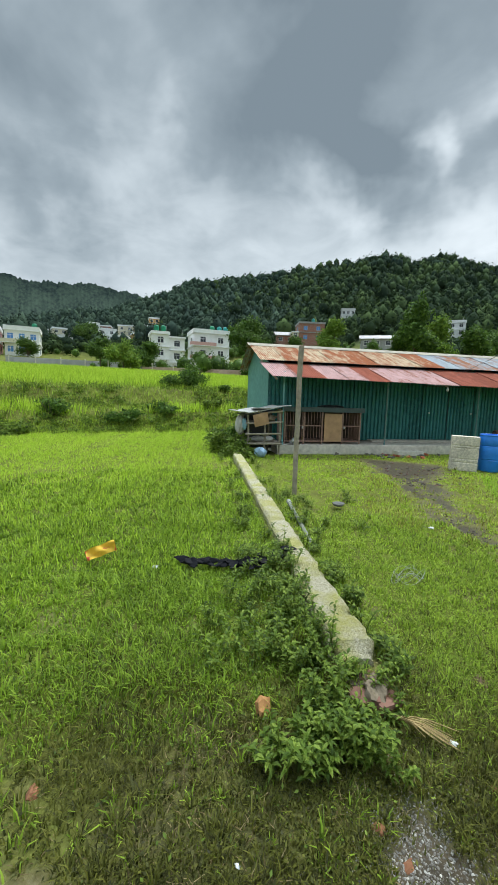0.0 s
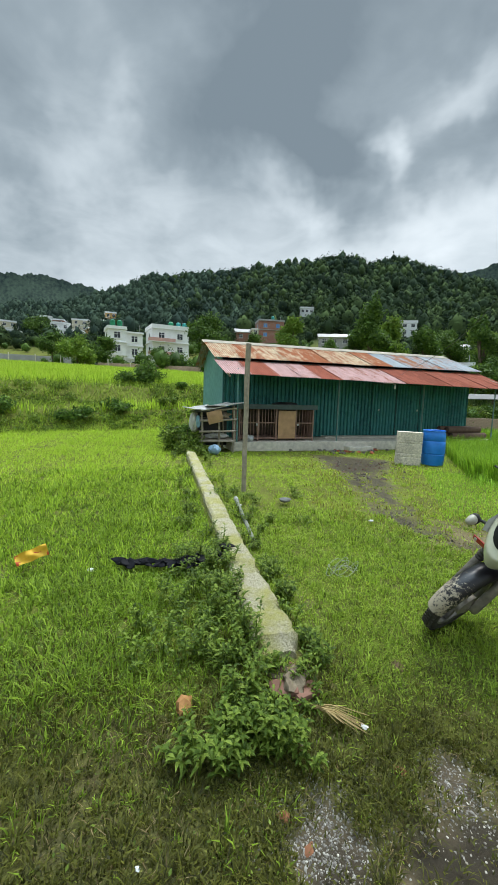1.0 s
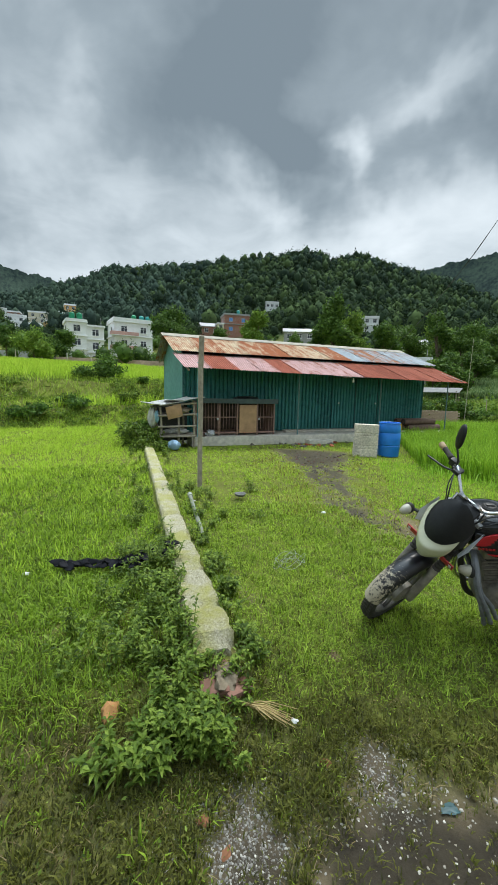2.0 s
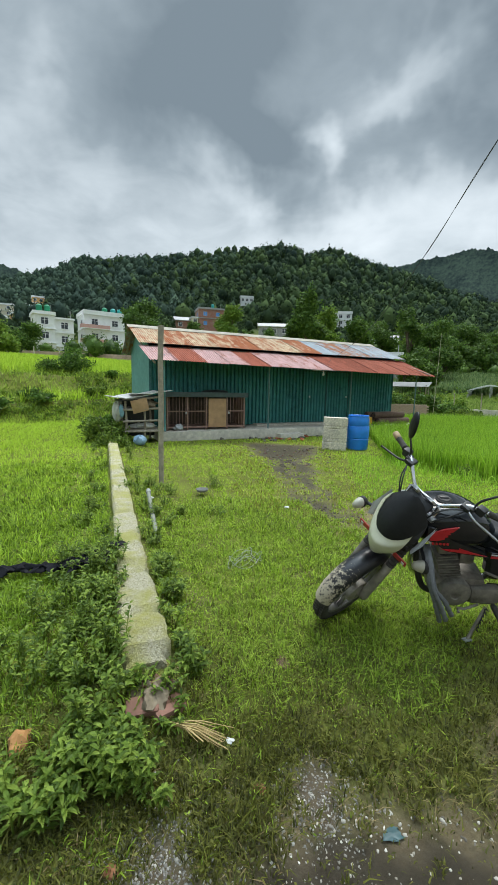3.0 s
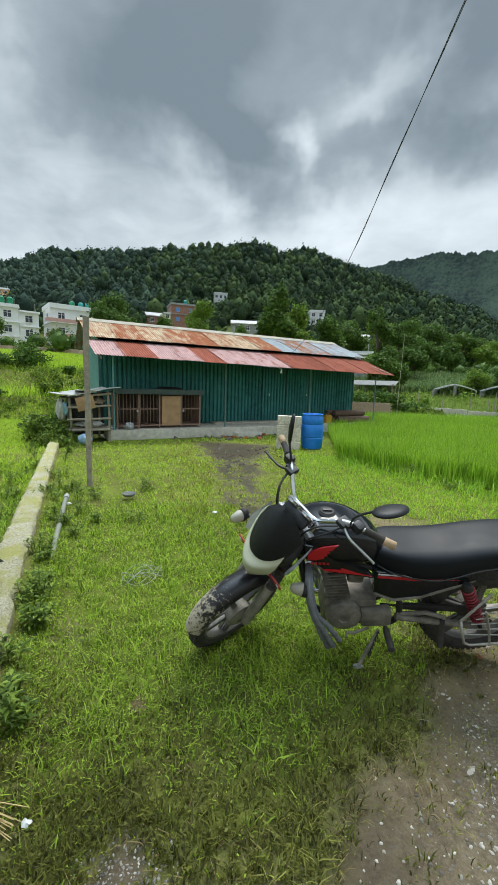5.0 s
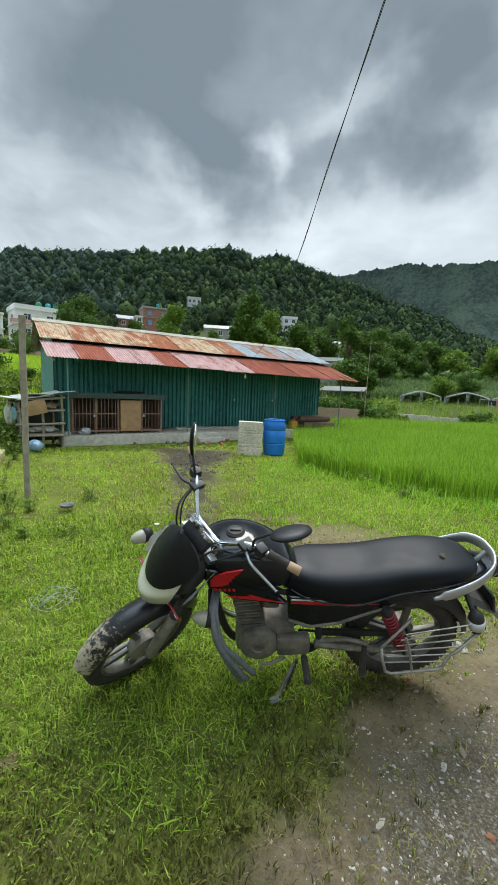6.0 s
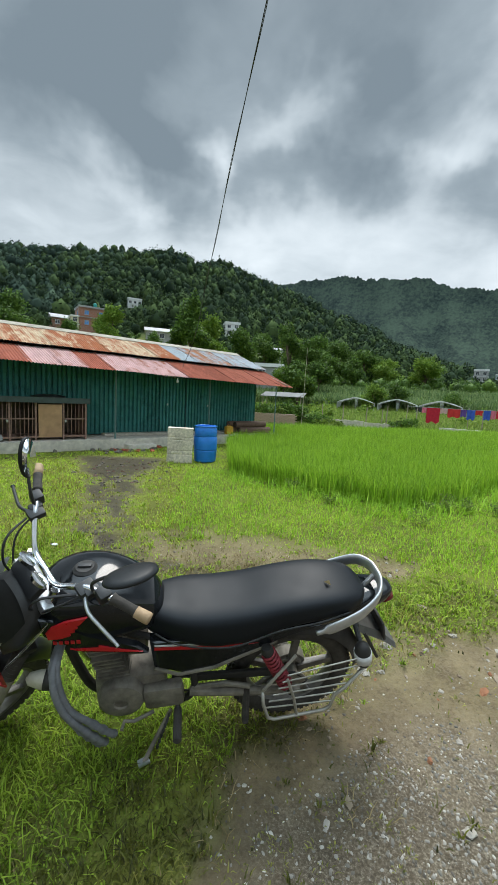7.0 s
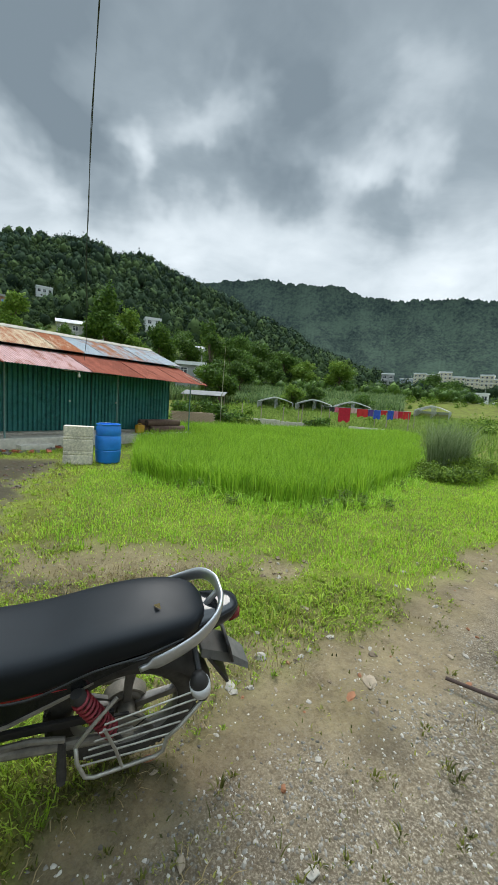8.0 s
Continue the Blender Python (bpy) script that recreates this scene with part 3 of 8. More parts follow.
EDGE = lambda x, y: (y < np.interp(x, EDGE_X, EDGE_Y) + 0.55) & (y > np.interp(x, EDGE_X, EDGE_Y) - 1.1) & (wave(x, y, 0.3, 61) + 0.6 * wave(x, y, 0.9, 62) > 0.12)
lawn("edge_grass", 26000, 1.2, 6.2, 0.02, 0.07, 0.005, M_EDGE, "sparse trampled grass patches on the dirt", EDGE, power=0, a0=10, stick=0.99, bend=1.4)
tufts("lawn_tufts", 5500, 3.5, 11, 8, 0.025, 0.07, 0.006, 0.05, M_LAWN, "pale clumps of lawn grass farther off", LAWN_R, a0=-50)
tufts("edge_tufts", 12000, 1.6, 8, 9, 0.015, 0.042, 0.005, 0.06, M_EDGE, "worn grass clumps at the edge of the dirt", EDGE, a0=15, stick=0.86, bend=1.5)
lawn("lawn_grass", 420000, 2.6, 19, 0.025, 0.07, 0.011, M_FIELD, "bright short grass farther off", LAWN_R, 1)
lawn("meadow_grass", 110000, 0.75, 8, 0.035, 0.1, 0.006, M_HERB, "tufty meadow grass with dark gaps", LAWN_L, power=0, a1=10)
tufts("meadow_tufts", 17000, 0.9, 9, 11, 0.045, 0.115, 0.0075, 0.045, M_HERB, "leafy clumps of meadow grass", LAWN_L, a1=10)
carpet("meadow_herbs", 60000, 0.9, 6, 0.018, 0.07, M_WEED, "small-leaved herbs between the meadow grass", LAWN_L, a1=10)
lawn("field_grass", 300000, 3.5, 23, 0.05, 0.12, 0.015, M_FIELD, "bright green young field grass", LEFT, 1, a1=0)


def crop(name, n, x0, x1, y0, y1, keep, h0, h1, width, mat, label, seg=2, bend=0.35):
    x, y = rng.uniform(x0, x1, n), rng.uniform(y0, y1, n)
    ok = keep(x, y)
    x, y = x[ok], y[ok]
    h = rng.uniform(h0, h1, len(x)) * (1 + 0.12 * wave(x, y, 1.2, 6))
    return tagged(new(name, blade_mesh(name, x, y, land(x, y), h, width * rng.uniform(0.7, 1.3, len(x)), rng.uniform(0.05, bend * 2, len(x)), mat, seg)), label, "rice", kind="stuff")


crop("rice_crop", 190000, 1.9, 17.5, 7.3, 24, in_rice, 0.42, 0.64, 0.016, M_RICE, "dense bright green rice standing in a paddy")


def terrace(x, y):
    q = x * BANK_N[0] + y * BANK_N[1] - BANK_D
    az = np.degrees(np.arctan2(x, y))
    step = ((q > 1.3) & (q < 2.9) & (wave(x, y, 4, 3) > -0.2)) | ((q > 6) & (q < 42))
    return step & (az < -18) & (az > -75)


crop("terrace_rice", 170000, -62, -6, 4, 52, terrace, 0.35, 0.6, 0.06, M_FIELD, "bright green rice on the upper terraces", 1)


def bank(x, y):
    q = x * BANK_N[0] + y * BANK_N[1] - BANK_D
    az = np.degrees(np.arctan2(x, y))
    return (q > -0.4) & (q < 6.5) & (az < -8) & (az > -75) & ~in_shed(x, y, 1)


crop("bank_grass", 60000, -32, -5, 2, 34, bank, 0.12, 0.4, 0.04, M_NEARG, "rough grass on the terrace banks", 1, 0.8)


def verge(x, y):
    e = np.interp(x, EDGE_X, EDGE_Y)
    return (y > e + 0.1) & ~in_rice(x, y) & ~in_shed(x, y) & (bareness(x, y)[0] < 0.35 + 0.3 * wave(x, y, 0.4, 31)) & (y < np.interp(x, RICE_X, RICE_Y) + 0.4) & (y > 5.6 - 0.25 * (x - 1.5))


crop("verge_grass", 140000, 1.0, 15, 4.2, 20, verge, 0.035, 0.11, 0.008, M_VERGE, "lush bright grass between the drive and the paddy", 2, 0.6)
crop("paddy_edge_grass", 26000, 1.9, 14, 6.4, 17, lambda x, y: (y < np.interp(x, RICE_X, RICE_Y) + 0.2) & (y > np.interp(x, RICE_X, RICE_Y) - 0.8 + 0.4 * wave(x, y, 0.7, 33)), 0.1, 0.3, 0.014, M_VERGE, "tall loose grass along the paddy edge", 2, 0.9)


def far_field(x, y):
    r, az = np.hypot(x, y), np.degrees(np.arctan2(x, y))
    return (r > 17) & (r < 66) & (az > 6) & (az < 62) & ~in_rice(x, y) & ~in_shed(x, y, 0.5)


crop("far_meadow", 90000, 2, 56, 9, 64, far_field, 0.12, 0.42, 0.05, M_MEADOW, "rough green meadow beyond the paddy", 1, 0.5)

# ---------------------------------------------------------------- shed
M_CONC = plain("weathered_concrete", (0.56, 0.52, 0.44), 0.92, 0, 0.35, 7, 0.5)
M_GALV = plain("galvanised_steel", (0.5, 0.52, 0.54), 0.4, 0.9, 0.15, 30)
M_BARE_WOOD = plain("grey_old_wood", (0.3, 0.26, 0.2), 0.85, 0, 0.4, 14, 0.5)
M_BLACK = plain("black_plastic", (0.02, 0.02, 0.021), 0.5, 0, 0.3, 25)


def rusty(name, paint, rust=(0.26, 0.075, 0.035), cover=0.5, rough=0.55, streak=True):
    """Painted or zinc-coated sheet on which rust runs down the slope in streaks."""
    m = Mat(name, rough, 0.0, 0.2)
    st = (1.5, 0.28, 1) if streak else (1, 1, 1)
    f = m.math("ADD", m.math("MULTIPLY", m.noise(2.6, 8, 0.7, st, "object", 0.6), 0.75), m.math("MULTIPLY", m.noise(14, 5, 0.7, st, "object"), 0.25))
    f = m.math("ADD", f, m.math("MULTIPLY", m.math("SUBTRACT", m.piece(), 0.5), 0.16))
    lite = tuple(min(1, c * 1.15) for c in paint)
    p = m.ramp(m.noise(5, 5, 0.6, (1, 0.3, 1), "object"), (0.3, tuple(c * 0.82 for c in paint)), (0.7, lite))
    r = m.ramp(m.noise(9, 6, 0.7, st, "object"), (0.3, tuple(c * 0.7 for c in rust)), (0.6, rust), (0.8, (0.36, 0.16, 0.08)))
    m.color(m.mix(m.ramp(f, (1 - cover - 0.07, 0.0), (1 - cover + 0.07, 1.0)), p, r))
    m.rough(m.ramp(f, (0.35, rough - 0.12), (0.65, 0.85)))
    return m.m


M_PINK = rusty("faded_pink_sheet", (0.47, 0.29, 0.275), cover=0.42, rough=0.8)
M_RUST = rusty("rust_red_sheet", (0.3, 0.078, 0.042), (0.24, 0.06, 0.032), cover=0.5, rough=0.8)
M_CREAM = rusty("cream_rusty_sheet", (0.52, 0.41, 0.27), (0.33, 0.105, 0.04), cover=0.53, rough=0.75)
M_ZINC = rusty("pale_zinc_sheet", (0.27, 0.31, 0.34), (0.33, 0.14, 0.07), cover=0.46)
M_GREEN = rusty("green_painted_sheet", (0.048, 0.21, 0.2), (0.036, 0.15, 0.145), cover=0.4, rough=0.5, streak=False)
M_TEAL = plain("pale_teal_sheet", (0.13, 0.33, 0.34), 0.5, 0, 0.25, 6)
SHED = Matrix(((SU[0], SV[0], 0, SHED_P[0]), (SU[1], SV[1], 0, SHED_P[1]), (0, 0, 1, 0), (0, 0, 0, 1)))
shed = thing("shed", SHED, "green corrugated iron shed with rusty patched roof", "shed")


def corrugated(a, b, c, d, pitch=0.076, amp=0.009, rows=2, ribs=False):
    """A wavy sheet with some thickness: a, b its lower edge, c, d its upper."""
    a, b, c, d = map(Vector, (a, b, c, d))
    nrm = (b - a).cross(c - a).normalized()
    n = max(4, int(round((b - a).length / pitch)) * 6)
    out = G()
    for off in (0.0, -0.004):
        out.strip([[a.lerp(b, k / n).lerp(c.lerp(d, k / n), j / rows) + nrm * (amp * ((1 if k % 6 < 4 else -1) if ribs else math.cos(math.tau * k / 6)) + off) for k in range(n + 1)] for j in range(rows + 1)])
    return out


ROOF_L = 10.87
N_SHEET = 13
low_mats = [M_PINK, M_RUST, M_PINK, M_PINK, M_RUST, M_PINK, M_PINK, M_RUST, M_RUST, M_RUST, M_RUST, M_RUST, M_RUST]
cuts_low = [0, 0.75, 1.6, 2.35, 2.95, 3.7, 4.9, 6.12, 7.1, 8.05, 8.85, 9.6, 10.3, ROOF_L]
up_mats = [M_CREAM, M_CREAM, M_CREAM, M_CREAM, M_CREAM, M_CREAM, M_CREAM, M_CREAM, M_ZINC, M_ZINC, M_ZINC, M_ZINC, M_ZINC]


def eave(s):
    return 2.2 - 0.14 * s / ROOF_L


for i in range(N_SHEET):
    s0, s1 = cuts_low[i], cuts_low[i + 1] + 0.05
    dz = 0.006 * (i % 2) + random.uniform(0, 0.006)
    j = random.uniform(-0.03, 0.03)
    ob = part("roof_sheet", corrugated((s0, j, eave(s0) + dz), (s1, j, eave(s1) + dz), (s0, 1.78, 2.73 + dz), (s1, 1.78, 2.73 + dz), amp=0.011), low_mats[i], shed, smooth=50)
    s0, s1 = ROOF_L * i / N_SHEET, ROOF_L * (i + 1) / N_SHEET + 0.05
    part("roof_sheet", corrugated((s0, 1.6 + j, 2.79 + dz), (s1, 1.6 + j, 2.79 + dz), (s0, 3.68, 3.54 + dz), (s1, 3.68, 3.54 + dz), amp=0.011), up_mats[i], shed, smooth=50)
    part("roof_sheet", corrugated((s1, 5.35, 2.68), (s0, 5.35, 2.68), (s1, 3.62, 3.53), (s0, 3.62, 3.53)), M_ZINC, shed, smooth=50)
part("ridge_cap", G().strip([[(-0.05, 3.38, 3.46), (ROOF_L + 0.05, 3.38, 3.46)], [(-0.05, 3.65, 3.585), (ROOF_L + 0.05, 3.65, 3.585)], [(-0.05, 3.92, 3.46), (ROOF_L + 0.05, 3.92, 3.46)]])
     .strip([[(-0.05, 3.38, 3.452), (ROOF_L + 0.05, 3.38, 3.452)], [(-0.05, 3.65, 3.577), (ROOF_L + 0.05, 3.65, 3.577)], [(-0.05, 3.92, 3.452), (ROOF_L + 0.05, 3.92, 3.452)]]),
     plain("pale_ridge_metal", (0.36, 0.33, 0.26), 0.75, 0.1, 0.35, 4), shed, "pale weathered ridge capping")
# front wall sheets, door leaves and end walls
W0, WV = 0.32, 1.72
s = W0
while s < 10.4:
    s1 = min(s + 0.83, 10.45)
    if not (6.1 < s + 0.4 < 8.1):
        part("wall_sheet", corrugated((s, WV, 0.2), (s1 + 0.03, WV, 0.2), (s, WV, 2.72), (s1 + 0.03, WV, 2.72), 0.138, 0.03, ribs=True), M_GREEN, shed, smooth=50)
    s = s1
for s0, s1 in ((6.0, 7.05), (7.07, 8.12)):
    d = part("door", corrugated((s0, WV - 0.03, 0.24), (s1, WV - 0.03, 0.24), (s0, WV - 0.03, 2.15), (s1, WV - 0.03, 2.15), 0.138, 0.028, ribs=True), M_GREEN, shed, "green corrugated door leaf", 50)
    fr = G()
    for x0, x1, z0, z1 in ((s0, s1, 0.22, 0.26), (s0, s1, 2.12, 2.17), (s0, s0 + 0.018, 0.22, 2.17), (s1 - 0.018, s1, 0.22, 2.17)):
        fr.span(x0, x1, WV - 0.055, WV - 0.035, z0, z1, bevel=0.004)
    part("door_frame", fr, plain("dark_green_steel", (0.01, 0.05, 0.048), 0.5), d)
    part("padlock", G().box(0.05, 0.03, 0.07, Matrix.Translation((s0 + 0.28 if s0 < 7 else s1 - 0.12, WV - 0.075, 1.2)), 0.01), M_GALV, d, "steel padlock")
part("wall_sheet", corrugated((6.0, WV, 2.16), (8.13, WV, 2.16), (6.0, WV, 2.72), (8.13, WV, 2.72), 0.138, 0.028, ribs=True), M_GREEN, shed, smooth=50)
for se, mt in ((W0, M_TEAL), (10.45, M_GREEN)):
    end = G()
    end.add([(se, WV, 0.1), (se, 5.15, 0.1), (se, 5.15, 2.74), (se, 3.65, 3.5), (se, WV, 2.72)], [(0, 1, 2, 3, 4)])
    end.add([(se + 0.02, WV, 0.1), (se + 0.02, 5.15, 0.1), (se + 0.02, 5.15, 2.74), (se + 0.02, 3.65, 3.5), (se + 0.02, WV, 2.72)], [(4, 3, 2, 1, 0)])
    part("end_wall", end, mt, shed, "pale teal end wall" if mt is M_TEAL else "green end wall")
part("back_wall", G().span(W0, 10.45, 5.12, 5.15, 0.1, 2.75), M_GREEN, shed)
part("corner_trim", G().span(W0 - 0.012, W0 + 0.06, WV - 0.03, WV + 0.02, 0.15, 2.7, bevel=0.004), M_TEAL, shed)
for s in (0.54, 3.98, 7.36, 10.62):
    part("post", G().tube([(s, 0.61, 0.15), (s, 0.61, eave(s) + 0.2)], 0.024, 10), M_TEAL if s < 1 else plain("green_post_paint", (0.13, 0.23, 0.22), 0.5), shed, "green steel post")
part("beam", G().span(0.1, 10.8, 0.58, 0.64, 2.26, 2.31, Matrix.Rotation(0.012, 4, "Y")), M_BLACK, shed, "dark roof beam")
for s in (0.15, 10.7):
    part("rafter", G().tube([(s, 0.05, 2.12), (s, 1.7, 2.66), (s, 3.65, 3.47), (s, 5.3, 2.62)], 0.03, 4), M_BARE_WOOD, shed)
pl = G().span(0.34, 10.8, 0.45, 5.4, -0.3, 0.17, bevel=0.012)
pl.span(3.95, 10.75, 1.35, 5.3, 0.1, 0.235, bevel=0.015)
part("plinth", pl, M_CONC, shed, "stained concrete plinth")
part("plinth_step", G().span(4.2, 5.1, 0.12, 0.47, -0.3, 0.02, bevel=0.02), M_CONC, shed)
bulb = part("light_bulb", G().lathe([(0.012, 0.07), (0.016, 0.03), (0.035, -0.01), (0.042, -0.04), (0.03, -0.075), (0.004, -0.085)], 14, Matrix.Translation((5.76, 0.12, 2.02))), plain("white_bulb_glass", (0.75, 0.75, 0.72), 0.2), shed, "unlit white light bulb")
part("cable", G().tube([(5.76, 0.12, 2.08), (5.6, 0.08, 2.11), (5.35, 0.1, 2.1), (5.2, 0.2, 2.16)], 0.006, 5), plain("pale_cable", (0.6, 0.58, 0.55), 0.6), bulb)

# kennel on the plinth
M_BROWN = plain("brown_painted_steel", (0.31, 0.19, 0.15), 0.55, 0.1, 0.4, 16)
M_PLY = plain("stained_plywood", (0.46, 0.28, 0.15), 0.7, 0, 0.3, 5, 0.15)
kennel = thing("kennel", SHED @ pose(0, 0, 0.17), "brown barred dog kennel with dark flat roof", "kennel")
K0, K1, KF, KB, KH = 0.64, 3.2, 0.78, 1.62, 1.06
part("floor", G().span(K0, K1, KF, KB, 0.06, 0.1), M_BROWN, kennel)
# panel colour darkened so the kennel's inside reads as shade
part("back_panel", G().span(K0, K1, KB - 0.02, KB, 0.1, KH), plain("shaded_inside_boards", (0.07, 0.05, 0.04), 0.8, 0, 0.5, 6), kennel)
part("side_panel", G().span(K0, K0 + 0.02, KF, KB, 0.1, KH), M_BROWN, kennel)
part("side_panel", G().span(K1 - 0.02, K1, KF, KB, 0.1, KH), M_BROWN, kennel)
part("roof", G().span(K0 - 0.12, K1 + 0.06, KF - 0.12, KB + 0.05, KH, KH + 0.035, bevel=0.008).span(K0 - 0.12, K1 + 0.06, KF - 0.125, KF - 0.1, KH - 0.05, KH + 0.1), plain("dark_green_roof_sheet", (0.06, 0.09, 0.09), 0.5, 0.2, 0.3, 8), kennel, "dark grey sheet roof")
for x in (K0, 1.25, 1.86, 2.55, K1 - 0.05):
    part("upright", G().span(x, x + 0.045, KF - 0.02, KF + 0.025, 0, KH, bevel=0.005), M_BROWN, kennel)
for z in (0.08, 0.56, KH - 0.05):
    for x0, x1 in ((K0, 1.88), (2.55, K1)) if 0.5 < z < 0.6 else ((K0, K1),):
        part("rail", G().span(x0, x1, KF - 0.012, KF + 0.012, z, z + 0.03, bevel=0.003), M_BROWN, kennel)
x = K0 + 0.09
bar = G().tube([(0, 0, 0.09), (0, 0, KH - 0.02)], 0.0095, 8).mesh("bar", M_BROWN, True)
while x < K1:
    if not 1.95 < x < 2.5:
        ob = part("bar", bar, None, kennel)
        ob.location = (x, KF, 0)
    x += 0.098
part("board", G().span(1.94, 2.53, KF - 0.05, KF - 0.028, 0.08, 0.97, bevel=0.004), M_PLY, kennel, "stained plywood sheet over the bars")
for x in (1.22, 2.62):
    part("padlock", G().box(0.05, 0.03, 0.07, Matrix.Translation((x, KF - 0.04, 0.52)), 0.01), M_GALV, kennel)
bagm = plain("black_bag_plastic", (0.03, 0.03, 0.032), 0.35)


def lumpy(sx, sy, sz, seed, amp=0.25, seg=14, rows=9):
    """A rounded lump with folds, resting at z = 0."""
    rr = random.Random(seed)
    ph = [rr.uniform(0, 6.28) for _ in range(6)]
    out = []
    for j in range(rows + 1):
        t = j / rows * math.pi
        ring = []
        for k in range(seg):
            a = k / seg * math.tau
            f = 1 + amp * (0.5 * math.sin(3 * a + ph[0] + 2 * t) + 0.35 * math.sin(5 * a + ph[1] - 3 * t) + 0.3 * math.sin(2 * a + ph[2] + 4 * t + ph[3]))
            ring.append((sx * f * math.sin(t) * math.cos(a), sy * f * math.sin(t) * math.sin(a), max(0, sz * (1 - math.cos(t)) / 2 * (1 + amp * 0.3 * math.sin(4 * a + ph[4])))))
        out.append(ring)
    return G().rings(out[1:-1])


solid("plastic_bag", lumpy(0.42, 0.3, 0.14, 3, 0.3), bagm, "black plastic sack lying on the kennel roof", "bag", SHED @ pose(2.35, 1.15, 0.17 + KH + 0.035))
solid("plastic_bag", lumpy(0.14, 0.1, 0.2, 5, 0.4), plain("milky_plastic", (0.42, 0.43, 0.44), 0.4), "crumpled milky plastic bag on the plinth", "bag", SHED @ pose(0.95, 0.62, 0.17))

# rack of old boards beside the shed
rack = thing("storage_rack", SHED @ pose(0, 0, -0.1), "ramshackle grey wooden rack heaped with scrap", "rack")
for x, y, h in ((-0.62, 0.22, 1.22), (0.33, 0.22, 1.36), (-0.62, 1.1, 1.22), (0.2, 1.1, 1.36), (-0.12, 0.24, 1.28)):
    part("post", G().tube([(x, y, 0), (x + 0.02, y, h * 0.5), (x - 0.01, y, h)], 0.032, 7), M_BARE_WOOD, rack)
for z, t in ((0.34, 0.0), (0.62, 0.02), (0.93, 0.05), (1.2, 0.1)):
    part("rail", G().tube([(-0.7, 0.18, z), (-0.1, 0.17, z + t * 0.5), (0.4, 0.18, z + t)], 0.03, 7), M_BARE_WOOD, rack)
for z in (0.36, 0.95):
    for i in range(4):
        part("shelf_board", G().span(-0.66, 0.34, 0.24 + i * 0.22, 0.43 + i * 0.22, z, z + 0.025, bevel=0.004), M_BARE_WOOD, rack)
part("plywood", G().box(0.44, 0.02, 0.36, pose(-0.25, 0.14, 1.05, 6, -14, 0), 0.003), M_PLY, rack, "loose plywood piece")
part("backing", G().span(-0.66, 0.34, 1.12, 1.14, 0.1, 1.2), M_BLACK, rack)
M_SACK = plain("faded_white_sacking", (0.5, 0.49, 0.46), 0.8, 0, 0.35, 9, 0.3)
roofing = G()
for i in range(5):
    roofing.box(0.5, 0.95, 0.02, pose(-0.75 + i * 0.27, 0.55, 1.27 + 0.035 * i + random.uniform(-0.02, 0.02), random.uniform(-5, 5), random.uniform(-14, 6), random.uniform(-12, 12)), 0.004)
part("cover", roofing, M_SACK, rack, "overlapping faded sheets and sacks")
part("dark_sheet", G().box(1.2, 0.9, 0.03, pose(-0.2, 0.6, 1.24, 0, -6, 3), 0.006), M_BLACK, rack)
part("rag", lumpy(0.3, 0.25, 0.2, 9, 0.4), plain("rags_mixed", (0.3, 0.24, 0.17), 0.9, 0, 0.6, 6), rack).location = (0.0, 0.5, 0.975)
part("rag", lumpy(0.35, 0.22, 0.16, 11, 0.4), M_SACK, rack).location = (-0.1, 0.5, 0.385)
part("side_sack", lumpy(0.12, 0.35, 0.6, 13, 0.2), M_SACK, rack).location = (-0.8, 0.6, 0.55)
part("blue_rag", lumpy(0.06, 0.1, 0.35, 14, 0.3), plain("pale_blue_cloth", (0.2, 0.36, 0.45), 0.8), rack).location = (-0.72, 0.25, 0.72)
solid("shopping_bag", lumpy(0.17, 0.15, 0.28, 21, 0.25), plain("pale_blue_plastic", (0.3, 0.45, 0.6), 0.35, 0, 0.3, 5), "pale blue plastic bag stuffed with rubbish on the grass", "bag", pose(-4.4, 10.0, -0.09))

# barrel, block, rolls, can
M_BLUE = plain("blue_barrel_plastic", (0.014, 0.2, 0.68), 0.38, 0, 0.15, 8)
barrel = thing("barrel", pose(1.28, 11.5, -0.11), "blue plastic barrel standing in the grass", "barrel")
part("body", G().lathe([(0.24, 0), (0.275, 0.03), (0.29, 0.2), (0.295, 0.3), (0.28, 0.32), (0.295, 0.34), (0.3, 0.5), (0.295, 0.64), (0.28, 0.66), (0.292, 0.68), (0.285, 0.85), (0.262, 0.9), (0.262, 0.93), (0.245, 0.93), (0.245, 0.88), (0.1, 0.875)], 40), M_BLUE, barrel)
part("rim", G().tube([(0.268 * math.cos(k * math.tau / 32), 0.268 * math.sin(k * math.tau / 32), 0.925) for k in range(32)], 0.014, 8, closed=True), M_BLUE, barrel)
part("bung", G().lathe([(0.03, 0.875), (0.03, 0.9), (0.005, 0.902)], 12, Matrix.Translation((0.15, 0.05, 0))), M_BLACK, barrel)
M_FOAM = plain("grimy_off_white_block", (0.6, 0.54, 0.45), 0.9, 0, 0.5, 22, 0.8)
prof_ = []
zz = -0.15
for h, inset in ((0.25, 0), (0.03, 0.008), (0.06, 0), (0.03, 0.008), (0.24, 0), (0.025, 0.008), (0.04, 0), (0.025, 0.008), (0.22, 0)):
    prof_ += [(zz + 0.004, inset), (zz + h - 0.004, inset)]
    zz += h
bl = G().rings([[(-0.31 + i_, -0.15 + i_, z_), (0.31 - i_, -0.15 + i_, z_), (0.31 - i_, 0.15 - i_, z_), (-0.31 + i_, 0.15 - i_, z_)] for z_, i_ in prof_])
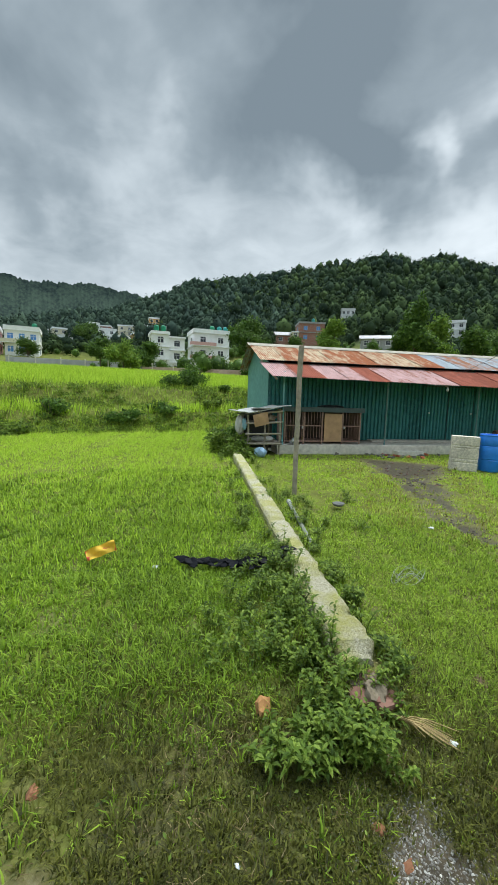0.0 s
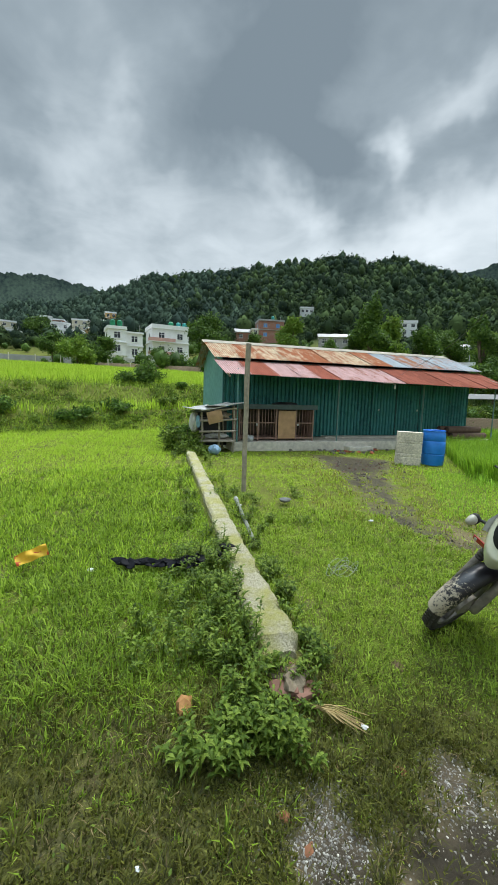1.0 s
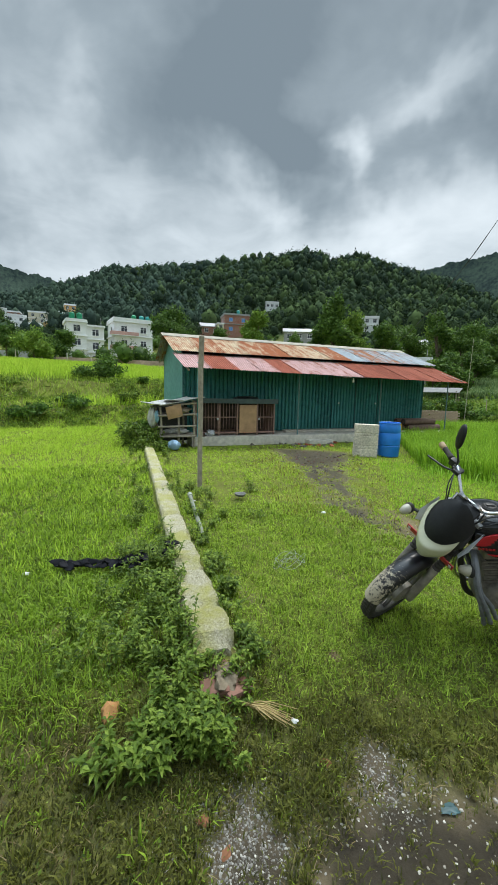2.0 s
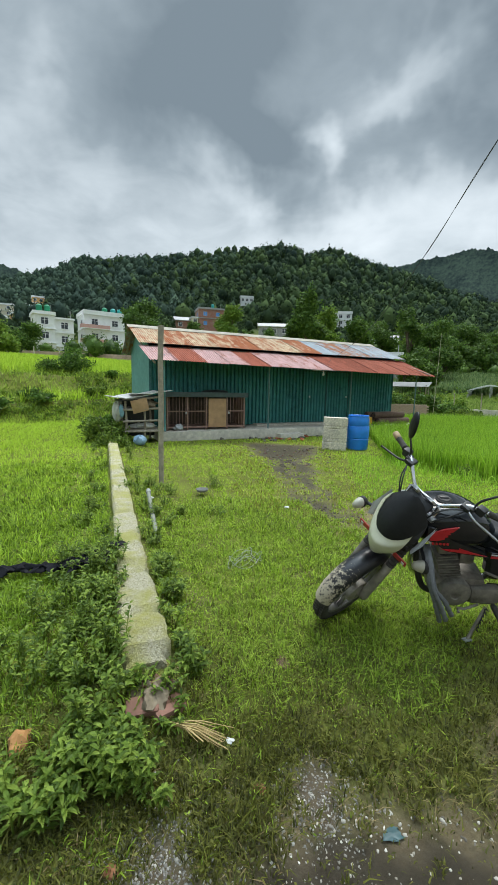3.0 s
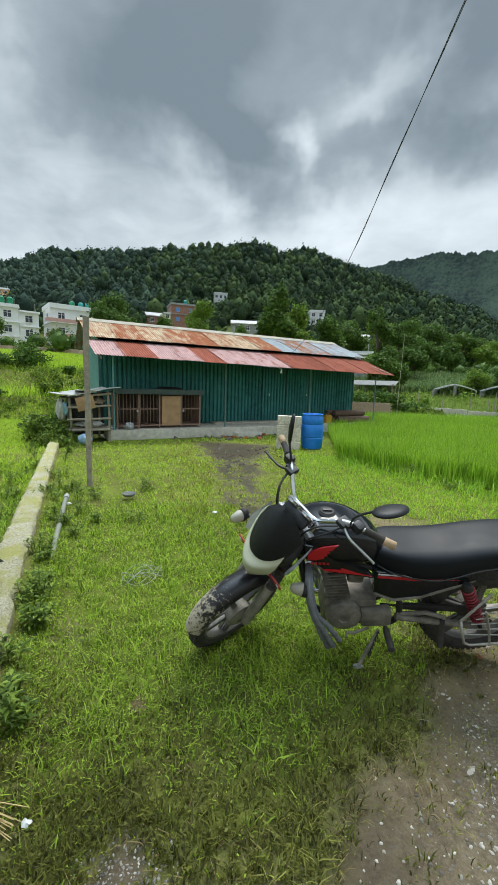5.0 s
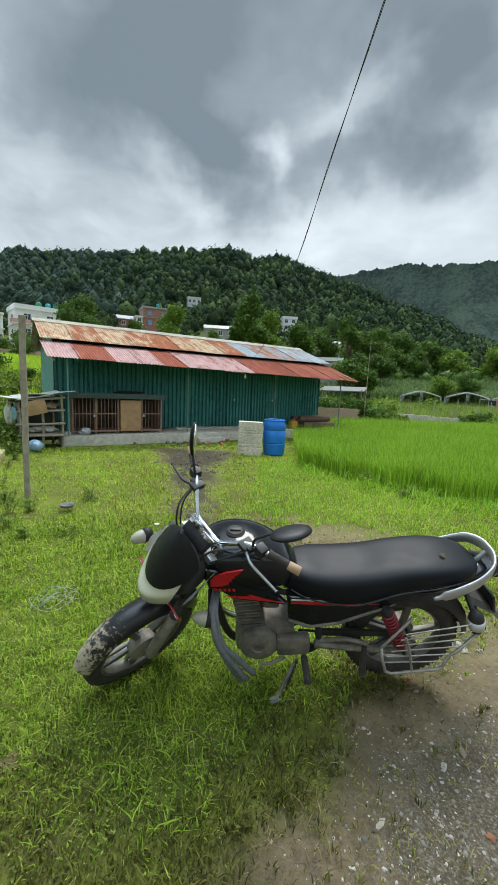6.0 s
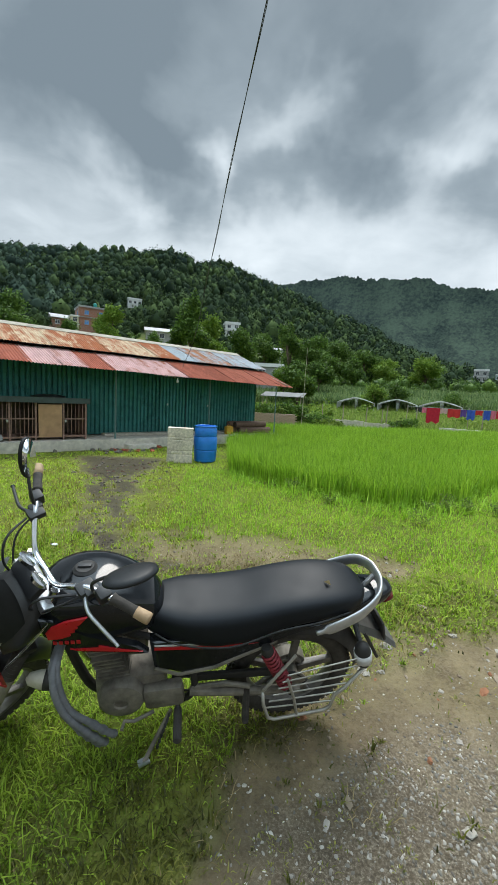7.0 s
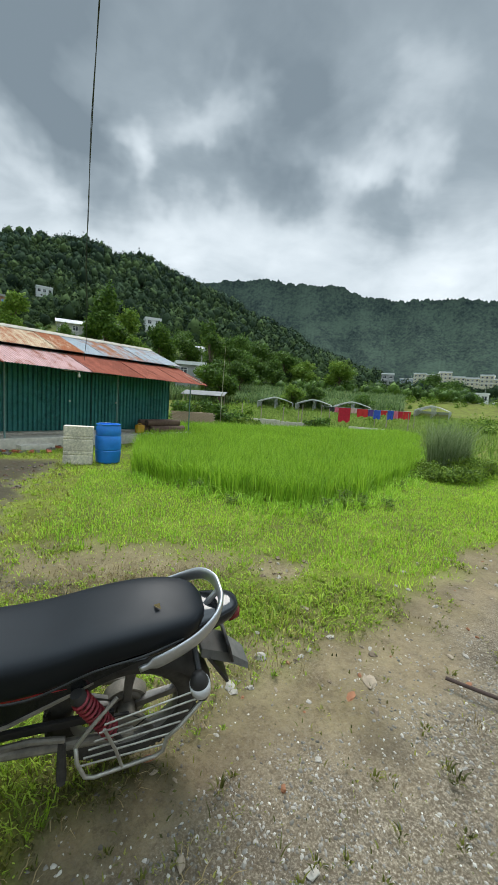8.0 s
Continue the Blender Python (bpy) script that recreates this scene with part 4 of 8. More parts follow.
solid("concrete_block", bl, M_FOAM, "grimy off-white grooved block standing upright", "block", pose(0.66, 11.2, 0, 0, 1, 4))
M_ROLL = plain("brown_clay_pipe", (0.14, 0.085, 0.06), 0.8, 0, 0.3, 10, 0.3)


def log(x, y, z, r, ln, m):
    lg = thing("roll", m @ pose(x, y, z), "brown weathered roll stacked on the plinth", "roll", "stacked rolls")
    part("body", G().tube([(0, 0, 0), (ln * 0.01, 0, 0), (ln * 0.5, 0.006, 0), (ln * 0.99, 0, 0), (ln, 0, 0)], [r * 0.93, r, r * 0.98, r, r * 0.93], 18), M_ROLL, lg)
    part("end_ring", G().tube([(-0.004, r * 0.7 * math.cos(k * math.tau / 16), r * 0.7 * math.sin(k * math.tau / 16)) for k in range(16)], r * 0.12, 6, closed=True), M_BLACK, lg)


log(8.95, 0.85, 0.17 + 0.13, 0.125, 1.6, SHED)
log(8.8, 1.12, 0.17 + 0.13, 0.125, 1.6, SHED)
log(8.85, 0.97, 0.17 + 0.355, 0.125, 1.55, SHED)
log(8.7, 1.22, 0.17 + 0.36, 0.115, 1.5, SHED)
can = thing("jerrycan", SHED @ pose(8.5, 0.9, 0.17), "yellow plastic jerrycan on the plinth", "can")
part("body", G().box(0.3, 0.2, 0.3, Matrix.Translation((0, 0, 0.15)), 0.04), plain("yellow_plastic", (0.55, 0.3, 0.02), 0.45), can)
part("handle", G().tube([(-0.1, 0, 0.29), (-0.06, 0, 0.34), (0.05, 0, 0.34), (0.1, 0, 0.29)], 0.014, 8), plain("yellow_plastic_handle", (0.5, 0.26, 0.02), 0.45), can)
for i in range(26):
    s, v = random.gauss(3.9, 0.8), random.uniform(-0.5, 0.35)
    p = SHED @ Vector((s, v, 0))
    isb = i % 4 == 0
    solid("brick_piece" if isb else "rubble", G().box(random.uniform(0.08, 0.22), random.uniform(0.06, 0.12), random.uniform(0.05, 0.1), pose(0, 0, 0.03, random.uniform(-20, 20), random.uniform(-20, 20), random.uniform(0, 180)), 0.012),
          plain("red_brick_bits", (0.38, 0.1, 0.05), 0.9, 0, 0.3) if isb else plain("rubble_grey", (0.16, 0.14, 0.12), 0.95, 0, 0.5), "broken red brick on the mud" if isb else "grey rubble lump on the mud", "rubble",
          Matrix.Translation((p.x, p.y, float(land(p.x, p.y)) - 0.01)), "rubble by the plinth")

# low wall, brick stump, pole
M_LOWWALL = Mat("mossy_concrete", 0.92)
f = M_LOWWALL.noise(3.5, 7, 0.65)
c = M_LOWWALL.ramp(M_LOWWALL.noise(75, 7, 0.85), (0.36, (0.16, 0.14, 0.08)), (0.47, (0.48, 0.44, 0.285)), (0.64, (0.72, 0.67, 0.51)))
M_LOWWALL.color(M_LOWWALL.mix(M_LOWWALL.ramp(f, (0.42, 0.0), (0.6, 0.8)), c, (0.42, 0.4, 0.09)))
M_LOWWALL.bump(M_LOWWALL.noise(55, 7, 0.8), 1.0, 0.03)
low = G()
rows = []
N = 220
for i in range(N + 1):
    t = i / N
    p = WALL_A.lerp(WALL_B, t)
    nx = Vector((WALL_T.y, -WALL_T.x, 0))
    hw = 0.11 + random.uniform(-0.008, 0.006) + 0.005 * math.sin(i * 0.37) * math.sin(i * 0.11 + 1) - (0.03 if i < 2 else 0) + (0.014 if i < 22 else 0)
    top = 0.225 - 0.16 * t + random.uniform(-0.01, 0.008) + 0.008 * math.sin(i * 0.21) - (0.02 if i in (9, 10, 26, 27, 60, 104) else 0) - (0.05 if i < 2 else 0)
    e = random.uniform(0.01, 0.035)
    rows.append([p - nx * hw + Vector((0, 0, -0.3)), p - nx * hw + Vector((0, 0, top - e)), p - nx * (hw - e) + Vector((0, 0, top)), p - nx * hw * 0.3 + Vector((0, 0, top + 0.004 * math.sin(i * 2.3))),
                 p + nx * hw * 0.35 + Vector((0, 0, top + 0.004 * math.sin(i * 1.9))), p + nx * (hw - e) + Vector((0, 0, top)), p + nx * hw + Vector((0, 0, top - e)), p + nx * hw + Vector((0, 0, -0.3))])
low.rings(rows)
solid("low_wall", low, M_LOWWALL.m, "low mossy concrete wall with a broken end", "wall")
M_BRICK = plain("old_red_brick", (0.2, 0.1, 0.07), 0.9, 0, 0.4, 14, 0.5)
stump = thing("brick_stump", pose(-0.19, 2.0, 0.07, 0, 0, 32), "broken brick and mortar stump at the wall's end", "rubble")
part("mortar", lumpy(0.085, 0.1, 0.09, 17, 0.5, 22, 12), plain("old_mortar", (0.2, 0.16, 0.11), 0.97, 0, 0.5, 25, 1.0, spec=0.1), stump)
for i, (x, y, z, a) in enumerate(((0.02, 0.06, 0.045, 4), (0.06, -0.07, 0.01, 20), (-0.05, -0.05, 0.03, -8), (0.08, 0.02, -0.01, 60))):
    part("brick", G().box(0.15, 0.09, 0.06, pose(x, y, z, 14 * i - 10, 12 - 9 * i, a), 0.016), M_BRICK, stump)
pole = solid("wooden_pole", G().tube([(-2.09, 6.26, -0.2), (-2.095, 6.265, 0.6), (-2.085, 6.26, 1.3), (-2.09, 6.265, 1.9), (-2.075, 6.262, 2.44)], [0.04, 0.041, 0.042, 0.043, 0.045], 12), M_BARE_WOOD, "weathered grey wooden pole standing in the grass", "pole")
bam = G()
for i in range(11):
    bam.tube([(0.0, 0, i * 0.55), (0.004 * i, 0, i * 0.55 + 0.03), (0.004 * i, 0, i * 0.55 + 0.52), (0.004 * i, 0, i * 0.55 + 0.55)], [0.03 - 0.0015 * i, 0.026 - 0.0015 * i, 0.025 - 0.0015 * i, 0.029 - 0.0015 * i], 8)

# ---------------------------------------------------------------- motorcycle
BIKE = pose(2.06, 3.257, 0.02, -17, 0, 186.3)
bike = thing("motorcycle", BIKE, "black motorcycle with red stripes leaning on its stand", "motorcycle")
M_GLOSS = Mat("black_gloss_paint", 0.12, 0, 0.42)
M_GLOSS.color(M_GLOSS.ramp(M_GLOSS.noise(30, 5, 0.7, space="object"), (0.35, (0.006, 0.007, 0.008)), (0.8, (0.014, 0.015, 0.017))))
M_GLOSS.rough(M_GLOSS.ramp(M_GLOSS.noise(6, 6, 0.7, space="object"), (0.4, 0.04), (0.75, 0.16)))
M_GLOSS = M_GLOSS.m
M_SEAT = plain("black_vinyl", (0.010, 0.012, 0.0145), 0.44, 0, 0.15, 9, 0.0, spec=0.18)
M_VISOR = plain("matt_black_visor", (0.012, 0.013, 0.014), 0.45, 0, 0.3, 40, spec=0.3)
M_CHROME = plain("dull_chrome", (0.62, 0.63, 0.64), 0.2, 1.0, 0.1, 25)
M_ALLOY = plain("satin_alloy", (0.5, 0.51, 0.52), 0.36, 0.85, 0.15, 25)
M_ENGINE = plain("oily_grey_engine_alloy", (0.205, 0.185, 0.15), 0.6, 0.25, 0.7, 16, 0.35)
M_GRIMY = plain("grimy_wheel_alloy", (0.17, 0.16, 0.145), 0.5, 0.6, 0.4, 18)
M_DULL = plain("dull_grey_steel", (0.42, 0.4, 0.35), 0.5, 0.7, 0.25, 25)
M_RUBBER = plain("worn_rubber", (0.045, 0.04, 0.034), 0.85, 0, 0.5, 30, 0.3)
M_DUSTY = plain("dusty_black_frame", (0.03, 0.028, 0.026), 0.6, 0.2, 0.5, 14)
M_REDP = plain("red_decal", (0.5, 0.012, 0.02), 0.3, 0, 0.15, 20)
M_WHITE = plain("silver_white_decal", (0.6, 0.6, 0.6), 0.35)
M_SPRING = plain("dusty_red_spring", (0.24, 0.022, 0.032), 0.5, 0, 0.35, 30)
M_LENS = plain("cloudy_lens_plastic", (0.5, 0.5, 0.36), 0.1, 0, 0.15, 12, spec=0.7)
M_INDI = plain("cream_indicator_plastic", (0.42, 0.4, 0.32), 0.3)
M_GUARD = plain("grey_wrapped_tube", (0.16, 0.168, 0.18), 0.7, 0, 0.4, 30, 0.3)
M_TAPE = plain("tan_tape", (0.42, 0.29, 0.17), 0.7, 0, 0.3, 30, 0.3)
M_MUD = Mat("mud_splashed_black", 0.45)
sx = M_MUD.t.nodes.new("ShaderNodeSeparateXYZ")
M_MUD.t.links.new(M_MUD.tc.outputs["Object"], sx.inputs[0])
fm = M_MUD.math("ADD", M_MUD.math("MULTIPLY", M_MUD.noise(42, 5, 0.75, space="object"), 0.7), M_MUD.math("MULTIPLY", M_MUD.math("SUBTRACT", sx.outputs["X"], 1.17), 0.75))
fm = M_MUD.ramp(fm, (0.56, 0.0), (0.62, 1.0))
M_MUD.color(M_MUD.mix(fm, (0.012, 0.012, 0.014), (0.42, 0.36, 0.26)))
M_MUD.rough(M_MUD.mix(fm, (0.3, 0.3, 0.3), (0.9, 0.9, 0.9)))
M_MUD = M_MUD.m
M_MIRROR = Mat("mirror_glass", 0.02, 1.0).color((0.8, 0.82, 0.83)).m

RAKE = radians(26)
AXIS = Vector((-math.sin(RAKE), 0, math.cos(RAKE)))
HEAD = Vector((1.0, 0, 0.85))
STEER = Matrix.Translation(HEAD) @ Matrix.Rotation(radians(43), 4, AXIS) @ Matrix.Translation(-HEAD)


def oval(c, hw, zt, zb, n=20, e=0.75):
    """A rounded section across the bike at c = x: half width, top and bottom."""
    zc, hh = (zt + zb) / 2, (zt - zb) / 2
    out = []
    for k in range(n):
        a = k * math.tau / n
        ca, sa = math.cos(a), math.sin(a)
        out.append((c, hw * math.copysign(abs(ca) ** e, ca), zc + hh * math.copysign(abs(sa) ** e, sa)))
    return out


def smooth_rows(rows, k=3):
    """Fills in between rows of numbers with an easing spline."""
    out = []
    for i in range(len(rows) - 1):
        p0, p1, p2, p3 = rows[max(i - 1, 0)], rows[i], rows[i + 1], rows[min(i + 2, len(rows) - 1)]
        for j in range(k):
            t = j / k
            out.append(tuple(0.5 * (2 * b + (c - a) * t + (2 * a - 5 * b + 4 * c - d) * t * t + (3 * b - a - 3 * c + d) * t ** 3) for a, b, c, d in zip(p0, p1, p2, p3)))
    return out + [tuple(rows[-1])]


def spline(pts, k=5):
    return smooth_rows(pts, k)


def plate(poly, y0, y1, chamfer=0.006):
    """A plate cut to an outline (x, z), between y0 and y1, with a chamfered outer face."""
    cx = sum(p[0] for p in poly) / len(poly)
    cz = sum(p[1] for p in poly) / len(poly)
    s = 1 - chamfer / 0.08
    r0 = [(x, y0, z) for x, z in poly]
    r1 = [(x, y1 - (y1 - y0) * 0.25, z) for x, z in poly]
    r2 = [(cx + (x - cx) * s, y1, cz + (z - cz) * s) for x, z in poly]
    return G().rings([r0, r1, r2])


# tank, seat, tail
tank_rows = smooth_rows([(0.57, 0.07, 0.79, 0.70), (0.62, 0.105, 0.855, 0.69), (0.72, 0.14, 0.915, 0.685), (0.82, 0.162, 0.94, 0.69), (0.92, 0.162, 0.935, 0.70), (1.0, 0.13, 0.91, 0.72), (1.06, 0.06, 0.865, 0.77)])
tank = part("fuel_tank", G().rings([oval(x, w, t, b, 36, 0.6) for x, w, t, b in tank_rows]), M_GLOSS, bike, "glossy black fuel tank", True)
part("fuel_cap", G().lathe([(0.045, 0), (0.045, 0.006), (0.036, 0.012), (0.034, 0.015), (0.004, 0.016)], 24, Matrix.Translation((0.87, 0, 0.936))), M_DUSTY, tank, "dark fuel cap")
part("keyhole_cover", G().box(0.05, 0.02, 0.008, Matrix.Translation((0.87, 0, 0.955)), 0.003), M_BLACK, tank)
seat_rows = smooth_rows([(0.66, 0.06, 0.775, 0.69), (0.6, 0.1, 0.79, 0.66), (0.5, 0.14, 0.79, 0.652), (0.38, 0.152, 0.79, 0.625), (0.24, 0.153, 0.805, 0.64), (0.1, 0.15, 0.835, 0.7), (-0.04, 0.148, 0.855, 0.735), (-0.16, 0.135, 0.86, 0.75), (-0.25, 0.105, 0.85, 0.765), (-0.29, 0.05, 0.83, 0.78)])
seat = part("seat", G().rings([oval(x, w, t, b, 36, 0.46) for x, w, t, b in seat_rows]), M_SEAT, bike, "black vinyl dual seat, scuffed", True)
part("seat_piping", G().tube(spline([(0.6, 0.112, 0.7), (0.5, 0.15, 0.675), (0.3, 0.162, 0.66), (0.1, 0.16, 0.735), (-0.06, 0.156, 0.765), (-0.2, 0.13, 0.785)]), 0.004, 6), M_BLACK, seat)
part("dry_leaf", G().add([(0, 0, 0), (0.012, 0.02, 0.012), (0.0, 0.035, 0.004), (-0.01, 0.018, 0.014)], [(0, 1, 2), (0, 2, 3)], pose(-0.1, 0.03, 0.862, 0, 0, 40)), M_DRY, seat, "small dry leaf")
tail_rows = smooth_rows([(0.2, 0.11, 0.7, 0.62), (0.05, 0.125, 0.735, 0.655), (-0.12, 0.12, 0.77, 0.69), (-0.28, 0.095, 0.805, 0.72), (-0.4, 0.06, 0.82, 0.755), (-0.435, 0.03, 0.812, 0.775)])
tail = part("tail_cowl", G().rings([oval(x, w, t, b, 20, 0.6) for x, w, t, b in tail_rows]), M_GLOSS, bike, "scuffed black tail cowl", True)
part("tail_light", G().rings([oval(x, w, t, b, 16, 0.7) for x, w, t, b in ((-0.40, 0.056, 0.79, 0.735), (-0.44, 0.045, 0.785, 0.742), (-0.452, 0.02, 0.775, 0.752))]), plain("dark_red_lens", (0.12, 0.008, 0.008), 0.15), tail, "dark red tail light", True)
rail = [(-0.05, 0.165, 0.715), (-0.14, 0.168, 0.755), (-0.24, 0.155, 0.805), (-0.31, 0.12, 0.85), (-0.345, 0.06, 0.87), (-0.35, 0, 0.875)]
rail = rail + [(x, -y, z) for x, y, z in reversed(rail[:-1])]
gr = G()
pts = [Vector(p) for p in spline(rail)]
sec = []
for i, p in enumerate(pts):
    t = (pts[min(i + 1, len(pts) - 1)] - pts[max(i - 1, 0)]).normalized()
    o = t.cross(Vector((0, 0, 1))).normalized()
    u = o.cross(t)
    wd = 0.028 if 2 < i < len(pts) - 3 else 0.012
    sec.append([p + o * (0.010 * math.cos(k * math.tau / 12)) + u * (wd * math.sin(k * math.tau / 12)) for k in range(12)])
part("grab_rail", gr.rings(sec), M_ALLOY, bike, "thick silver alloy grab rail", True)
part("grab_rail_stay", G().tube([(-0.3, 0.0, 0.79), (-0.345, 0.0, 0.86)], 0.012, 8), M_ALLOY, bike)

# side panels and decals
for sgn in (1, -1):
    sd = part("side_panel", plate([(0.62, 0.68), (0.6, 0.53), (0.5, 0.49), (0.36, 0.52), (0.2, 0.6), (0.06, 0.67), (-0.1, 0.735), (0.1, 0.72), (0.35, 0.69)], sgn * 0.09, sgn * 0.138), M_GLOSS, bike, "black side panel with a red stripe", 25)
    part("stripe", plate([(0.6, 0.655), (0.6, 0.64), (0.4, 0.632), (0.18, 0.648), (0.4, 0.65)], sgn * 0.138, sgn * 0.1405), M_REDP, sd, "red stripe")
    part("stripe", plate([(0.6, 0.668), (0.6, 0.66), (0.42, 0.654), (0.3, 0.66)], sgn * 0.138, sgn * 0.1405), M_WHITE, sd, "silver stripe")
    part("trim_strip", G().tube([(0.6, sgn * 0.135, 0.53), (0.5, sgn * 0.14, 0.492), (0.36, sgn * 0.14, 0.52), (0.2, sgn * 0.138, 0.6), (0.1, sgn * 0.13, 0.645)], 0.008, 6), M_ENGINE, sd)
    shroud = part("tank_panel", plate([(1.0, 0.86), (0.99, 0.78), (0.86, 0.69), (0.62, 0.66), (0.66, 0.70), (0.84, 0.77), (0.95, 0.85)], sgn * 0.14, sgn * 0.168, 0.004), M_GLOSS, bike, "black lower tank panel", 25)
    part("wing_mark", plate([(0.975, 0.8), (0.955, 0.828), (0.905, 0.852), (0.83, 0.868), (0.858, 0.834), (0.874, 0.831), (0.866, 0.817), (0.884, 0.814), (0.877, 0.8), (0.896, 0.796), (0.892, 0.783), (0.93, 0.77), (0.97, 0.768)], sgn * 0.166, sgn * 0.1745, 0.002), M_REDP, shroud, "red wing-shaped mark")
    for q in range(5):
        part("letter_bar", plate([(0.955 - q * 0.02, 0.755), (0.955 - q * 0.02, 0.742), (0.942 - q * 0.02, 0.74), (0.942 - q * 0.02, 0.753)], sgn * 0.166, sgn * 0.172, 0.001), M_REDP, shroud)
    part("stripe", plate([(0.9, 0.712), (0.87, 0.702), (0.74, 0.688), (0.64, 0.678), (0.72, 0.697), (0.8, 0.724), (0.8, 0.712)], sgn * 0.166, sgn * 0.172, 0.002), M_REDP, shroud, "red sweep stripe")

# wheels


def wheel(name, m, tread, back):
    w = part(name, G().tube([(0.058 * math.cos(k * math.tau / 20), 0, 0.058 * math.sin(k * math.tau / 20)) for k in range(20)], 0.014, 8, m, closed=True).tube([(0, -0.075, 0), (0, 0.075, 0)], 0.036, 16, m), M_ENGINE, bike, "alloy wheel hub")
    ring = lambda r, rr, mt, nm: part(nm, G().tube([(r * math.cos(k * math.tau / 56), 0, r * math.sin(k * math.tau / 56)) for k in range(56)], rr, 12, m, closed=True), mt, w, smooth=True)
    ring(0.252, tread, M_RUBBER, "tyre")
    rim = G()
    rim.rings([[(r * math.cos(k * math.tau / 56), yy, r * math.sin(k * math.tau / 56)) for k in range(56)] for r, yy in ((0.225, -0.034), (0.212, -0.03), (0.2, -0.012), (0.2, 0.012), (0.212, 0.03), (0.225, 0.034), (0.218, 0.0))], m, closed=True)
    part("rim", rim, M_GRIMY, w, "muddy alloy rim")
    for k in range(5):
        a = k * math.tau / 5 + (0.35 if back else 0)
        part("spoke", G().box(0.17, 0.024, 0.034, m @ Matrix.Rotation(-a, 4, "Y") @ Matrix.Translation((0.125, 0.012, 0)), 0.006).box(0.17, 0.02, 0.02, m @ Matrix.Rotation(-a - 0.12, 4, "Y") @ Matrix.Translation((0.125, -0.012, 0)), 0.005), M_GRIMY, w)
    tb = G()
    for k in range(60):
        a = k * math.tau / 60
        for yy in (-0.026, 0, 0.026):
            tb.box(0.012, 0.018, 0.018, m @ Matrix.Rotation(a + (0.03 if yy else 0.08), 4, "Y") @ Matrix.Translation((0.252 + tread - (0.008 if yy else 0.0015), yy, 0)), 0.0)
    part("tread", tb, M_RUBBER, w, "worn tread blocks")
    return w


FRONT = Matrix.Translation((1.36, 0, 0.292))
wf = wheel("front_wheel", STEER @ FRONT, 0.043, False)
wr = wheel("rear_wheel", Matrix.Translation((-0.03, 0, 0.302)), 0.05, True)
part("brake_drum", G().lathe([(0.085, -0.03), (0.09, 0.02), (0.05, 0.035)], 28, Matrix.Translation((-0.03, -0.03, 0.302)) @ Matrix.Rotation(radians(90), 4, "X")), M_ENGINE, wr)
part("brake_drum", G().lathe([(0.08, -0.03), (0.085, 0.02), (0.05, 0.035)], 28, STEER @ FRONT @ Matrix.Translation((0, 0.035, 0)) @ Matrix.Rotation(radians(-90), 4, "X")), M_ENGINE, wf)


def arc_guard(centre, r, a0, a1, hw, drop, m=None):
    """A mudguard: a crowned strip bent round a wheel, with thickness."""
    rows = []
    for i in range(25):
        a = radians(a0 + (a1 - a0) * i / 24)
        taper = 1 - 0.25 * (2 * abs(i / 24 - 0.45)) ** 3
        ring = []
        for rr in (r, r - 0.006):
            cols = range(9) if rr == r else range(8, -1, -1)
            for k in cols:
                u = (k - 4) / 4
                q = rr - drop * abs(u) ** 2.4
                ring.append((centre[0] + q * math.cos(a), u * hw * taper, centre[1] + q * math.sin(a)))
        rows.append(ring)
    return G().rings(rows, m)


part("front_mudguard", arc_guard((1.36, 0.292), 0.345, 22, 168, 0.068, 0.045, STEER), M_MUD, bike, "black front mudguard splashed with pale mud", 40)
part("rear_mudguard", arc_guard((-0.03, 0.302), 0.36, 35, 172, 0.08, 0.05), M_DUSTY, bike, "dusty black rear mudguard", 40)
part("mudguard_tip", G().rings([[(-0.3, -0.075, 0.6), (-0.3, 0.075, 0.6), (-0.3, 0.06, 0.63), (-0.3, -0.06, 0.63)], [(-0.43, -0.075, 0.535), (-0.43, 0.075, 0.535), (-0.425, 0.055, 0.57), (-0.425, -0.055, 0.57)], [(-0.53, -0.06, 0.455), (-0.53, 0.06, 0.455), (-0.53, 0.045, 0.475), (-0.53, -0.045, 0.475)]]), plain("dusty_grey_plastic", (0.1, 0.095, 0.085), 0.75, 0, 0.5, 14), bike, "dusty grey tip of the rear mudguard", 40)
flap = part("mud_flap", G().box(0.015, 0.15, 0.2, pose(-0.385, 0, 0.5, 0, 32, 0), 0.005), M_DUSTY, bike)
part("plate_bracket", G().box(0.012, 0.17, 0.11, pose(-0.42, 0, 0.6, 0, 18, 0), 0.004), M_DUSTY, bike, "dark plate bracket")

# fork, bars, lamp: everything that turns
for sgn in (1, -1):
    lo = Vector((1.36, sgn * 0.095, 0.292))
    lg = part("fork_leg", G().tube([lo, lo + AXIS * 0.02, lo + AXIS * 0.3, lo + AXIS * 0.31], [0.024, 0.03, 0.028, 0.022], 14, STEER), M_ENGINE, bike, "dusty grey fork leg", True)
    part("stanchion", G().tube([lo + AXIS * 0.3, lo + AXIS * 0.78], 0.0155, 12, STEER), M_CHROME, lg)
    part("fork_gaiter", G().tube([lo + AXIS * (0.3 + 0.012 * k) for k in range(14)], [0.03 if k % 2 else 0.023 for k in range(14)], 14, STEER), M_RUBBER, lg)
